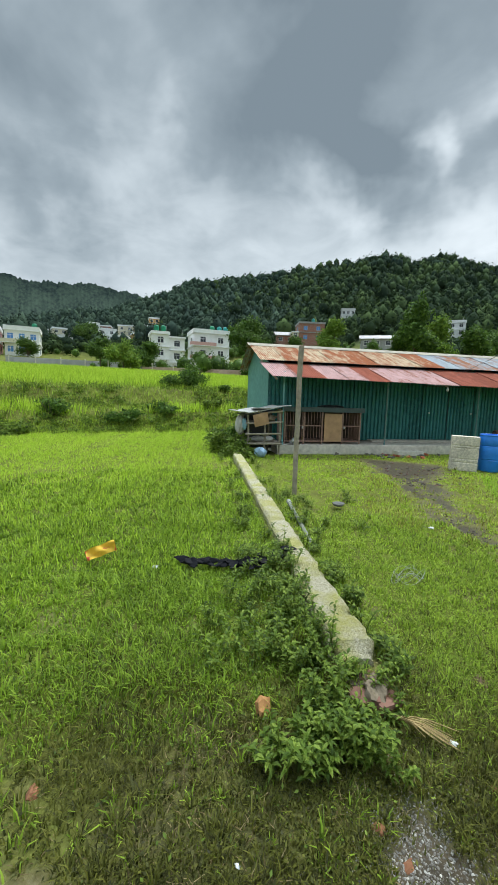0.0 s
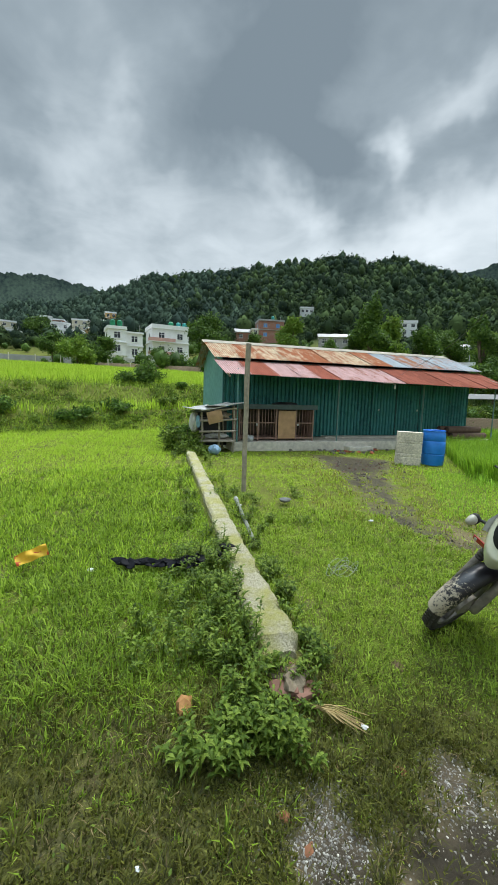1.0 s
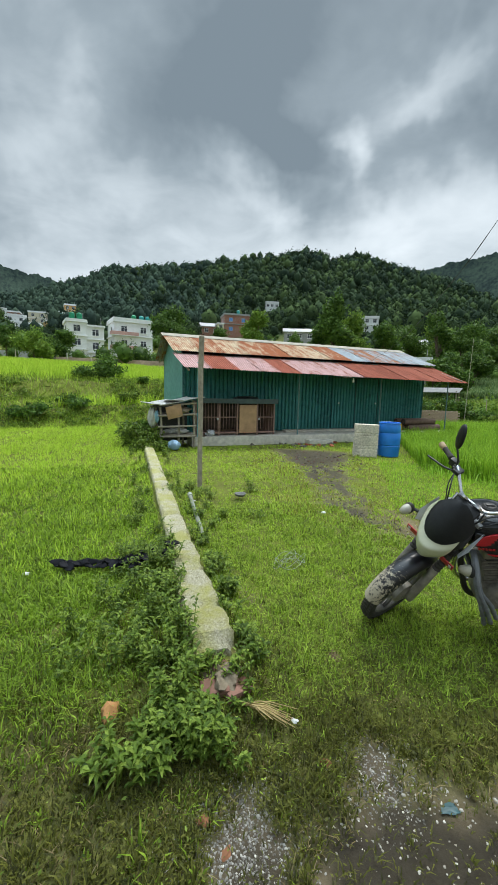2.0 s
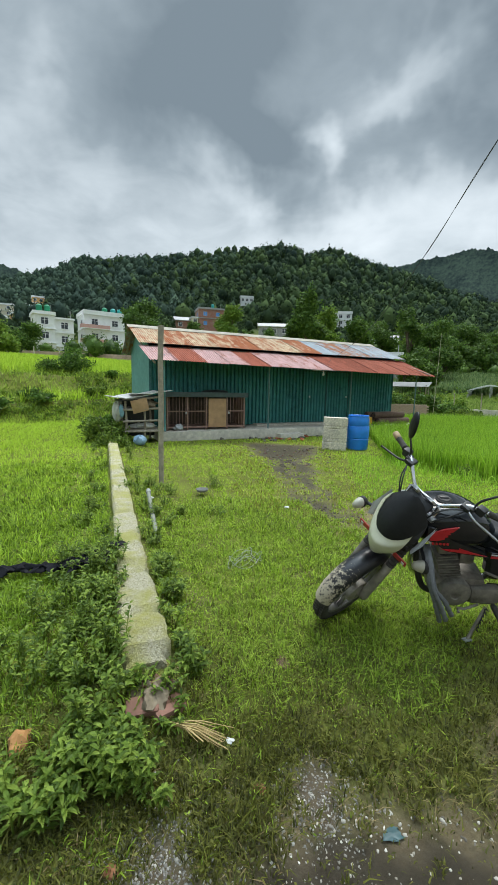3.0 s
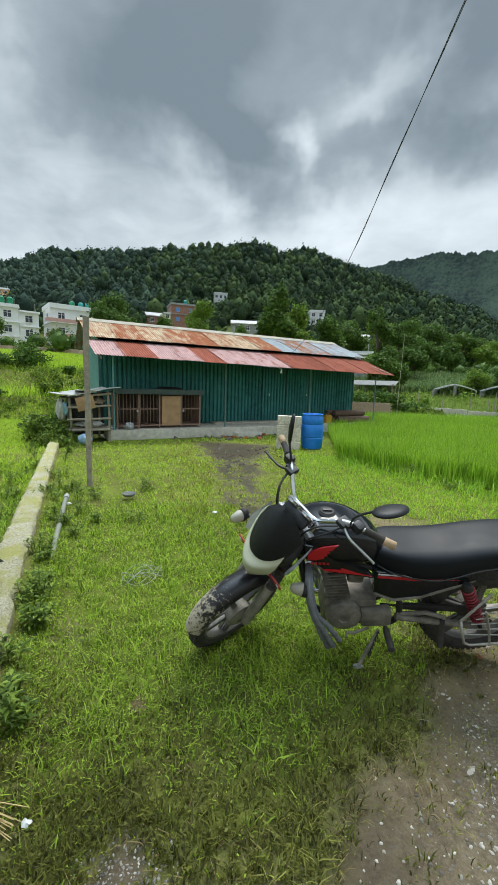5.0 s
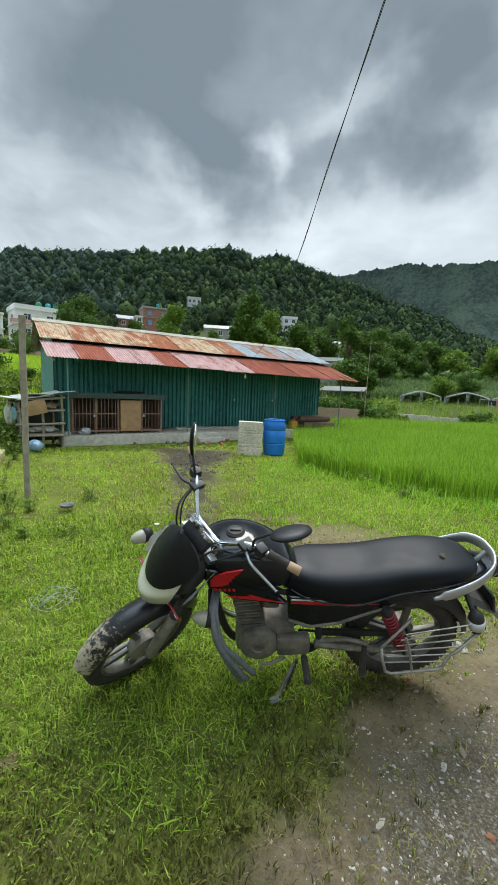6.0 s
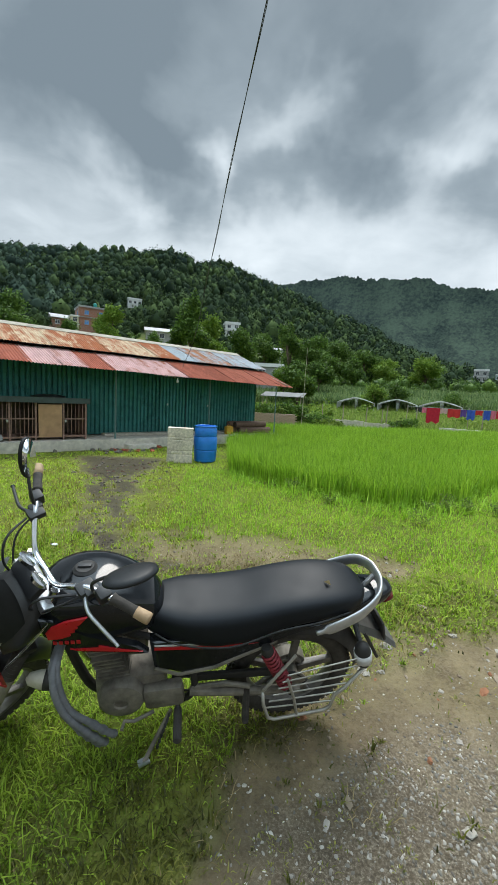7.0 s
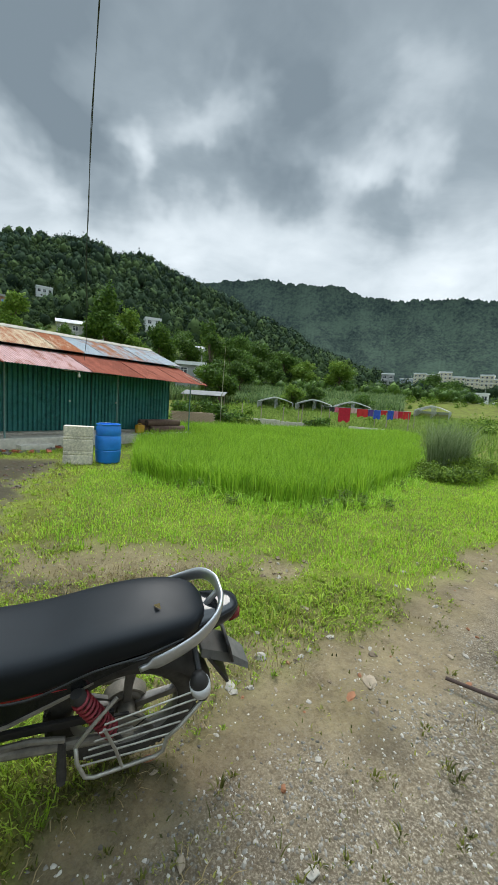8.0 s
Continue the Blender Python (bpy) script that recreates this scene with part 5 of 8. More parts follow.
for z in (0.72, 0.93):
    c = Vector((1.36, 0, 0.292)) + AXIS * ((z - 0.292) / math.cos(RAKE))
    part("fork_clamp", G().box(0.07, 0.25, 0.03, STEER @ Matrix.Translation(c) @ Matrix.Rotation(-RAKE, 4, "Y"), 0.01), M_ALLOY if z > 0.8 else M_DUSTY, bike)
bars = [(0.86, 0.39, 1.083), (0.905, 0.29, 1.088), (0.95, 0.2, 1.085), (0.985, 0.14, 1.045), (1.01, 0.08, 1.0), (1.012, 0, 0.995)]
bars = bars + [(x, -y, z) for x, y, z in reversed(bars[:-1])]
hb = part("handlebar", G().tube(spline(bars), 0.0115, 12, STEER), M_CHROME, bike, "chrome handlebar", True)
for sgn in (1, -1):
    def Q(x, y, z):
        return (x, sgn * y, z)
    part("grip", G().tube([Q(0.855, 0.4, 1.083), Q(0.858, 0.394, 1.083), Q(0.88, 0.345, 1.086), Q(0.905, 0.29, 1.088), Q(0.91, 0.28, 1.088)], [0.014, 0.0185, 0.017, 0.018, 0.022], 14, STEER), M_RUBBER, hb, "black rubber grip", True)
    part("grip_tape", G().tube([Q(0.85, 0.412, 1.083), Q(0.853, 0.405, 1.083), Q(0.862, 0.385, 1.083), Q(0.872, 0.363, 1.084)], [0.019, 0.0205, 0.02, 0.019], 12, STEER), M_TAPE, hb, "tan tape round the grip end", True)
    part("switch_box", G().box(0.045, 0.05, 0.05, STEER @ Matrix.Translation(Q(0.925, 0.25, 1.087)), 0.012).box(0.05, 0.03, 0.035, STEER @ Matrix.Translation(Q(0.945, 0.215, 1.075)), 0.008), M_BLACK, hb)
    part("lever", G().tube(spline([Q(0.965, 0.2, 1.07), Q(0.985, 0.26, 1.06), Q(0.975, 0.33, 1.045), Q(0.962, 0.39, 1.03), Q(0.96, 0.405, 1.027)]), [0.0065] * 15 + [0.0055] * 5 + [0.009], 8, STEER), M_ALLOY if sgn > 0 else M_BLACK, hb, "silver clutch lever" if sgn > 0 else "black brake lever", True)
    part("lever_perch", G().box(0.06, 0.05, 0.028, STEER @ Matrix.Translation(Q(0.955, 0.19, 1.075)), 0.008), M_BLACK, hb)
    part("cable", G().tube(spline([Q(0.99, 0.19, 1.07), Q(1.08, 0.14, 1.07), Q(1.11, 0.1, 0.98), Q(1.06, 0.08, 0.86)]), 0.0045, 6, STEER), M_BLACK, hb)
    part("cable", G().tube(spline([Q(0.96, 0.2, 1.055), Q(1.04, 0.17, 1.02), Q(1.08, 0.11, 0.92), Q(1.04, 0.07, 0.8)]), 0.004, 6, STEER), M_BLACK, hb)
    top = Vector(Q(0.876, 0.324, 1.262) if sgn > 0 else (0.925, -0.285, 1.275))
    nrm = ((STEER.to_3x3().inverted() @ BIKE.to_3x3().inverted() @ Vector((0.1, 0.12, -1))) if sgn > 0 else Vector((-0.72, 0.68, 0.05))).normalized()
    mr = part("mirror", G().lathe([(0.004, 0.016), (0.04, 0.013), (0.056, 0.006), (0.058, -0.002), (0.054, -0.006)], 28, STEER @ Matrix.Translation(top) @ nrm.to_track_quat("-Z", "X").to_matrix().to_4x4() @ Matrix.Diagonal((1.0, 1.5, 1, 1) if sgn > 0 else (1.55, 1.0, 1, 1))), M_VISOR, bike, "black oval mirror", True)
    part("mirror_glass", G().lathe([(0.053, -0.0062), (0.001, -0.0066)], 28, STEER @ Matrix.Translation(top) @ nrm.to_track_quat("-Z", "X").to_matrix().to_4x4() @ Matrix.Diagonal((1.0, 1.5, 1, 1) if sgn > 0 else (1.55, 1.0, 1, 1))), M_MIRROR, mr, "mirror glass", True)
    st = [Q(0.945, 0.22, 1.09), Q(0.95, 0.225, 1.15), Q(0.925, 0.26, 1.21), tuple(top - nrm * 0.012)] if sgn > 0 else [Q(0.945, 0.22, 1.09), Q(0.95, 0.225, 1.14), Q(0.94, 0.26, 1.19), tuple(top - Vector((0, 0, 0.07)))]
    part("mirror_stalk", G().tube(spline(st), 0.006, 8, STEER), M_BLACK, mr)
    ind = part("front_indicator", G().lathe([(0.004, 0.062), (0.02, 0.052), (0.03, 0.02), (0.032, 0.0), (0.03, -0.005)], 18, (STEER if sgn < 0 else Matrix()) @ Matrix.Translation((1.2, -0.255, 0.775) if sgn < 0 else (0.985, 0.2, 0.6)) @ Matrix.Rotation(radians(80), 4, "Y") @ Matrix.Diagonal((1.2, 1, 1.1, 1))), M_INDI, bike, "pale cream plastic indicator", True)
    part("indicator_back", G().lathe([(0.034, 0.004), (0.034, -0.02), (0.02, -0.04), (0.004, -0.045)], 18, (STEER if sgn < 0 else Matrix()) @ Matrix.Translation((1.2, -0.255, 0.775) if sgn < 0 else (0.985, 0.2, 0.6)) @ Matrix.Rotation(radians(80), 4, "Y") @ Matrix.Diagonal((1.2, 1, 1.1, 1))), M_DUSTY, ind, smooth=True)
    part("indicator_stalk", G().tube([(1.17, -0.245, 0.775), (1.13, -0.1, 0.79)] if sgn < 0 else [(0.97, 0.19, 0.61), (0.98, 0.08, 0.66)], 0.011, 8, STEER if sgn < 0 else None), M_BLACK, ind)

# lamp cowl: a bowed shield over a pale lens


def shield(lens):
    """The cowl above, or the lens that bulges out below its middle."""
    prof = smooth_rows([(1.16, 0.012, 1.085), (1.2, 0.07, 1.04), (1.25, 0.125, 0.965), (1.292, 0.15, 0.885), (1.314, 0.147, 0.81), (1.314, 0.12, 0.745), (1.3, 0.075, 0.695)], 4)
    n = len(prof) - 1
    rows = []
    for i in range(23):
        row = []
        for k_ in range(-8, 7 if lens else 9):
            u = k_ / 8
            edge = 0.66 - 0.3 * abs(u) ** 3
            t = edge - 0.05 + (1.05 - edge) * i / 22 if lens else 0.02 + (edge - 0.02) * i / 22
            t = min(float(t), 1.0)
            k = min(int(t * n), n - 1)
            q = t * n - k
            xf, w, z = (a + (b - a) * q for a, b in zip(prof[k], prof[k + 1]))
            out = 0.034 * (1 - (k_ / 8) ** 2) * float(smooth01(0, 0.25, i / 22)) if lens else 0.0
            row.append((xf + out - 0.13 * abs(u) ** 2.1 * (w / 0.15), w * u * (1.05 if lens else 1.0), z - (0.004 * i / 22 if lens else 0.0)))
        rows.append(row)
    return G().strip(rows, STEER).strip([[(x - 0.006, y * 0.985, z) for x, y, z in r] for r in rows], STEER)


cowl = part("headlamp_cowl", shield(False), M_VISOR, bike, "matt black bowed lamp cowl", True)
part("headlamp_lens", shield(True), M_LENS, cowl, "cloudy pale headlamp lens", True)
part("cowl_side", G().rings([oval(x, w, t, b, 18, 0.8) for x, w, t, b in ((1.03, 0.08, 0.95, 0.76), (1.1, 0.125, 0.98, 0.74), (1.17, 0.14, 0.96, 0.74), (1.22, 0.12, 0.93, 0.745))], STEER), M_DUSTY, cowl, "black lamp housing", True)
for sgn in (1, -1):
    part("cowl_blade", G().add([(1.24, sgn * 0.164, 0.80), (1.2, sgn * 0.181, 0.86), (1.08, sgn * 0.166, 0.93), (1.12, sgn * 0.156, 0.86), (1.2, sgn * 0.146, 0.775)], [(0, 1, 2, 3, 4)], STEER).add([(1.235, sgn * 0.158, 0.80), (1.195, sgn * 0.175, 0.86), (1.075, sgn * 0.160, 0.93), (1.115, sgn * 0.150, 0.86), (1.195, sgn * 0.140, 0.775)], [(4, 3, 2, 1, 0)], STEER), M_WHITE, cowl, "silver cowl blade")
clus = part("instrument_panel", G().box(0.06, 0.16, 0.04, STEER @ pose(1.07, 0, 0.99, 0, 38, 0), 0.015), M_BLACK, bike)
for y in (-0.05, 0.05):
    part("dial", G().lathe([(0.034, 0.0), (0.036, 0.012), (0.03, 0.014), (0.001, 0.012)], 22, STEER @ pose(1.055, y, 1.022, 0, -52, 0)), M_CHROME, clus, "dial with a bright rim")
fp = part("front_plate", G().box(0.008, 0.36, 0.05, STEER @ pose(1.255, 0, 0.72, 0, 15, 0), 0.003), plain("red_front_plate", (0.42, 0.03, 0.03), 0.5), bike, "red front plate with pale bars")
for q in range(5):
    part("plate_bar", G().box(0.003, 0.018, 0.03, STEER @ pose(1.261, -0.16 + q * 0.08, 0.72, 0, 15, 0)), M_WHITE, fp)

# engine and frame
eng = part("engine", G().box(0.3, 0.2, 0.19, Matrix.Translation((0.7, 0, 0.345)), 0.04), M_ENGINE, bike, "oily grey engine block")
part("side_cover", G().lathe([(0.098, 0), (0.1, 0.02), (0.09, 0.045), (0.06, 0.056), (0.03, 0.056), (0.026, 0.05), (0.002, 0.05)], 32, pose(0.735, 0.095, 0.345, -90, 0, 0)), M_ENGINE, eng, "round alternator cover", 40)
part("sprocket_cover", G().box(0.17, 0.06, 0.12, pose(0.56, 0.115, 0.345, 0, 6, 0), 0.025), M_ENGINE, eng, "tan dusty sprocket cover")
part("clutch_cover", G().lathe([(0.11, 0), (0.11, 0.03), (0.08, 0.05), (0.01, 0.055)], 28, pose(0.68, -0.1, 0.35, 90, 0, 0)), M_ENGINE, eng, smooth=40)
for k in range(8):
    w = 0.2 if k < 6 else 0.17
    part("fin", G().box(0.125, w * 0.95, 0.008, pose(0.765 + 0.006 * k, 0, 0.44 + 0.02 * k, 0, 8, 0), 0.002), M_ENGINE, eng)
part("cylinder", G().box(0.095, 0.14, 0.19, pose(0.785, 0, 0.51, 0, 8, 0), 0.02), M_DUSTY, eng)
part("cylinder_head", G().box(0.12, 0.15, 0.06, pose(0.805, 0, 0.625, 0, 8, 0), 0.02), M_ENGINE, eng)
part("carburettor", G().box(0.09, 0.08, 0.09, Matrix.Translation((0.68, 0.02, 0.56)), 0.02), M_ENGINE, eng)
fr = part("frame", G().tube(spline([(1.02, 0, 0.78), (0.98, 0, 0.62), (0.93, 0, 0.4), (0.86, 0, 0.25), (0.7, 0, 0.23)]), 0.02, 10), M_DUSTY, bike, "dusty black tube frame")
for sgn in (1, -1):
    part("frame_rail", G().tube(spline([(1.0, sgn * 0.03, 0.75), (0.62, sgn * 0.09, 0.66), (0.3, sgn * 0.1, 0.66), (-0.1, sgn * 0.09, 0.7), (-0.3, sgn * 0.07, 0.74)]), 0.014, 8), M_DUSTY, fr)
    part("frame_rail", G().tube(spline([(0.55, sgn * 0.09, 0.66), (0.46, sgn * 0.1, 0.5), (0.43, sgn * 0.1, 0.34), (0.5, sgn * 0.09, 0.26), (0.7, sgn * 0.05, 0.24)]), 0.016, 8), M_DUSTY, fr)
    part("swingarm", G().tube([(0.45, sgn * 0.115, 0.345), (0.2, sgn * 0.12, 0.325), (-0.05, sgn * 0.115, 0.302)], 0.02, 10), M_ENGINE, bike, "grey swingarm")
    sp = part("shock_absorber", G().tube([(0.15, sgn * 0.155, 0.64), (0.145, sgn * 0.155, 0.62), (0.1, sgn * 0.155, 0.55), (0.0, sgn * 0.15, 0.33)], [0.02, 0.028, 0.014, 0.012], 12), M_DUSTY, bike)
    a, b = Vector((0.14, sgn * 0.155, 0.61)), Vector((0.03, sgn * 0.15, 0.39))
    ax = (b - a).normalized()
    o1 = ax.orthogonal().normalized()
    o2 = ax.cross(o1)
    part("spring", G().tube([a.lerp(b, k / 132) + (o1 * math.cos(k * math.tau / 12) + o2 * math.sin(k * math.tau / 12)) * 0.028 for k in range(133)], 0.0062, 6), M_SPRING, sp, "dusty red coil spring", True)
    part("foot_peg", G().tube([(0.5, sgn * 0.13, 0.28), (0.5, sgn * 0.15, 0.28), (0.5, sgn * 0.27, 0.272), (0.5, sgn * 0.275, 0.272)], [0.01, 0.018, 0.018, 0.012], 10), M_RUBBER, bike)
    part("rear_peg", G().tube([(0.2, sgn * 0.13, 0.36), (0.2, sgn * 0.14, 0.31), (0.2, sgn * 0.17, 0.22), (0.2, sgn * 0.18, 0.2)], [0.012, 0.016, 0.018, 0.014], 10), M_RUBBER, bike, "folded ribbed rear peg")
    part("peg_bracket", G().tube([(0.44, sgn * 0.11, 0.36), (0.3, sgn * 0.13, 0.4), (0.19, sgn * 0.13, 0.37)], 0.012, 8), M_ENGINE, bike)
    for q, (dx, dy) in enumerate(((0.0, 0.0), (-0.026, 0.014), (-0.06, 0.0))):
        part("crash_guard", G().tube(spline([(0.955 + dx * 0.2, sgn * 0.1, 0.68), (0.965 + dx * 0.3, sgn * (0.2 + dy), 0.63), (0.94 + dx * 0.5, sgn * (0.235 + dy), 0.5 - 0.01 * q), (0.885 + dx * 0.8, sgn * (0.235 + dy), 0.36 + 0.012 * q), (0.832 + dx, sgn * (0.21 + dy), 0.225 + 0.02 * q), (0.815 + dx, sgn * (0.195 + dy), 0.175 + 0.03 * q)]), [0.013] * 16 + [0.017, 0.012, 0.018, 0.012, 0.016, 0.013, 0.017, 0.012, 0.016, 0.009], 9), M_GUARD, bike, "grey rubber-wrapped crash guard strand", True)
part("chain", G().tube([(0.53, 0.075, 0.39), (-0.03, 0.08, 0.365), (-0.1, 0.08, 0.31), (-0.03, 0.08, 0.24), (0.53, 0.075, 0.3)], 0.007, 6), M_DUSTY, bike)
part("sprocket", G().lathe([(0.065, -0.004), (0.065, 0.004)], 36, pose(-0.03, 0.08, 0.302, 90, 0, 0)), M_ENGINE, bike)
part("chain_cover", G().span(0.02, 0.45, 0.08, 0.1, 0.38, 0.42, bevel=0.008), M_DUSTY, bike)
std = part("side_stand", G().tube([(0.53, 0.13, 0.25), (0.58, 0.17, 0.16), (0.635, 0.222, 0.068)], 0.01, 8), M_ENGINE, bike, "worn steel side stand")
part("stand_spring", G().tube([(0.535 + 0.002 * k, 0.15 + 0.0022 * k + 0.012 * math.cos(k * 1.6), 0.255 - 0.0055 * k + 0.01 * math.sin(k * 1.6)) for k in range(26)], 0.004, 5), M_DUSTY, std)
part("stand_foot", G().box(0.05, 0.035, 0.01, pose(0.638, 0.225, 0.068, 17, 0, 20), 0.003), M_GALV, std)
part("gear_lever", G().tube([(0.6, 0.16, 0.3), (0.68, 0.175, 0.27), (0.72, 0.175, 0.275), (0.725, 0.21, 0.275)], 0.008, 8), M_ENGINE, bike)
ex = part("exhaust", G().tube(spline([(0.88, -0.05, 0.55), (0.95, -0.09, 0.48), (0.92, -0.12, 0.3), (0.75, -0.14, 0.23), (0.4, -0.15, 0.25)]), 0.017, 10), M_CHROME, bike, "steel exhaust pipe", True)
part("muffler", G().tube([(0.42, -0.155, 0.25), (0.36, -0.16, 0.265), (-0.1, -0.175, 0.335), (-0.32, -0.18, 0.37), (-0.33, -0.18, 0.372)], [0.018, 0.04, 0.045, 0.04, 0.02], 16), M_DUSTY, ex, "black muffler", True)
# leg guard grid on the near side
gd = [(0.15, 0.2, 0.43), (0.145, 0.225, 0.38), (0.12, 0.235, 0.31), (0.09, 0.238, 0.3), (-0.12, 0.245, 0.345), (-0.145, 0.245, 0.365), (-0.155, 0.24, 0.43), (-0.2, 0.235, 0.47), (-0.3, 0.2, 0.565)]
guard = part("leg_guard", G().tube(gd, 0.0075, 8), M_DULL, bike, "steel grid guard beside the rear wheel", True)
part("guard_stay", G().tube([(0.15, 0.2, 0.43), (0.1, 0.2, 0.52), (0.02, 0.17, 0.6)], 0.007, 8), M_DULL, guard)
part("guard_stay", G().tube([(0.06, 0.225, 0.53), (0.02, 0.235, 0.42), (-0.005, 0.24, 0.322)], 0.006, 8), M_DULL, guard)
for k in range(6):
    t = k / 5
    a = Vector((0.14, 0.225, 0.36)).lerp(Vector((0.06, 0.215, 0.54)), t)
    b = Vector((-0.15, 0.243, 0.4)).lerp(Vector((-0.28, 0.205, 0.61)), t)
    part("guard_rod", G().tube([a, b], 0.0036, 6), M_DULL, guard)
for sgn in (1, -1):
    m = pose(-0.27, sgn * 0.19, 0.6) @ Matrix.Rotation(radians(15), 4, "Y")
    ind = part("rear_indicator", G().lathe([(0.008, 0.07), (0.028, 0.055), (0.036, 0.02), (0.034, -0.02), (0.022, -0.06), (0.004, -0.07)], 18, m), M_DUSTY, bike, "rear indicator wrapped in pale tape", True)
    part("tape_band", G().lathe([(0.0372, 0.025), (0.0385, 0.0), (0.0362, -0.025)], 18, m), M_WHITE, ind, "white tape", True)
    part("indicator_stalk", G().tube([(-0.27, sgn * 0.16, 0.62), (-0.26, sgn * 0.06, 0.68)], 0.012, 8), M_BLACK, ind)

# ---------------------------------------------------------------- leaves in bulk


def leaf_cloud(centres, radii, per, size, mat, name, flat=0.8, shell=0.55, tri=False):
    """Clumps of leaf-like triangles filling uneven balls; centres (n,3), radii (n,3)."""
    n = len(centres)
    d = rng.normal(0, 1, (n, per, 3))
    d /= np.linalg.norm(d, axis=2, keepdims=True)
    lump = 1 + 0.28 * np.sin(5 * d[..., :1] + rng.uniform(0, 6, (n, 1, 1))) * np.sin(4 * d[..., 1:2] + rng.uniform(0, 6, (n, 1, 1))) + 0.15 * np.sin(9 * d[..., 2:3] + rng.uniform(0, 6, (n, 1, 1)))
    rad = rng.uniform(shell, 1.05, (n, per, 1)) * lump
    p = centres[:, None, :] + d * rad * radii[:, None, :]
    sz = (size if np.ndim(size) else np.full(n, size))[:, None, None] * rng.uniform(0.6, 1.4, (n, per, 1))
    a = rng.normal(0, 1, (n, per, 3))
    a[..., 2] *= flat
    a = a + d * 0.5
    a /= np.linalg.norm(a, axis=2, keepdims=True)
    b = np.cross(a, d + rng.normal(0, 0.5, d.shape))
    b /= np.linalg.norm(b, axis=2, keepdims=True) + 1e-9
    if tri:
        v = np.stack([p - a * sz * 0.9, p + b * sz * 0.75, p + a * sz * 0.9 - b * sz * 0.3], 2).reshape(-1, 3)
        return quick_mesh(name, v, np.arange(n * per * 3), np.full(n * per, 3), mat)
    v = np.stack([p - a * sz * 0.9, p + b * sz * 0.5, p + a * sz, p - b * sz * 0.5], 2).reshape(-1, 3)
    k = np.arange(n * per)[:, None] * 4
    return quick_mesh(name, v, (k + np.arange(4)).ravel(), np.full(n * per, 4), mat)


EYES = {0: (0.02, 0.03), 4: (0.77, 0.7), 6.5: (1.58, 1.3), 8: (2.14, 1.61)}


def at(az, r, t=0):
    """The place at a bearing and distance from a point of the walk."""
    x, y = EYES[t][0] + r * math.sin(radians(az)), EYES[t][1] + r * math.cos(radians(az))
    return x, y, float(land(x, y))


# houses are set first, so that the woods can leave room for them
HOUSES = []
M_PANE = Mat("dark_window_glass", 0.08, 0, 0.6).color((0.02, 0.028, 0.035)).m
M_BLUEPANE = Mat("blue_window_glass", 0.1, 0, 0.6).color((0.08, 0.25, 0.6)).m
M_WHITEW = plain("white_render", (0.83, 0.83, 0.82), 0.85, 0, 0.1, 1.2, space="world")
M_PINKW = plain("pink_render", (0.62, 0.36, 0.32), 0.85, 0, 0.12, 1.2, space="world")
M_CREAMW = plain("cream_render", (0.66, 0.6, 0.44), 0.85, 0, 0.12, 1.2, space="world")
M_GREYW = plain("grey_cement_render", (0.36, 0.36, 0.35), 0.9, 0, 0.25, 0.9, space="world")
M_BLUEW = plain("pale_blue_render", (0.45, 0.52, 0.62), 0.85, 0, 0.12, 1.2, space="world")
M_ORANGEW = plain("ochre_render", (0.6, 0.36, 0.14), 0.85, 0, 0.12, 1.2, space="world")
M_TANK = plain("green_tank_plastic", (0.015, 0.25, 0.12), 0.45, 0, 0.15, 2)
M_TANKB = plain("teal_tank_plastic", (0.03, 0.32, 0.3), 0.45, 0, 0.15, 2)
M_ROOFTIN = plain("tin_roof", (0.33, 0.33, 0.34), 0.5, 0.4, 0.25, 1)


def brickwork(name):
    m = Mat(name, 0.9)
    b = m.t.nodes.new("ShaderNodeTexBrick")
    b.inputs["Scale"].default_value = 4
    b.inputs["Color1"].default_value, b.inputs["Color2"].default_value, b.inputs["Mortar"].default_value = (0.36, 0.14, 0.09, 1), (0.29, 0.105, 0.07, 1), (0.33, 0.26, 0.21, 1)
    mp = m.t.nodes.new("ShaderNodeMapping")
    mp.inputs["Rotation"].default_value = (radians(90), 0, 0)
    m.t.links.new(m.tc.outputs["Object"], mp.inputs[0])
    m.t.links.new(mp.outputs[0], b.inputs[0])
    m.color(m.mix(m.ramp(m.noise(0.9, 5), (0.35, 0.0), (0.75, 0.35)), b.outputs["Color"], (0.4, 0.3, 0.24)))
    return m.m


M_BRICKW = brickwork("red_brickwork")


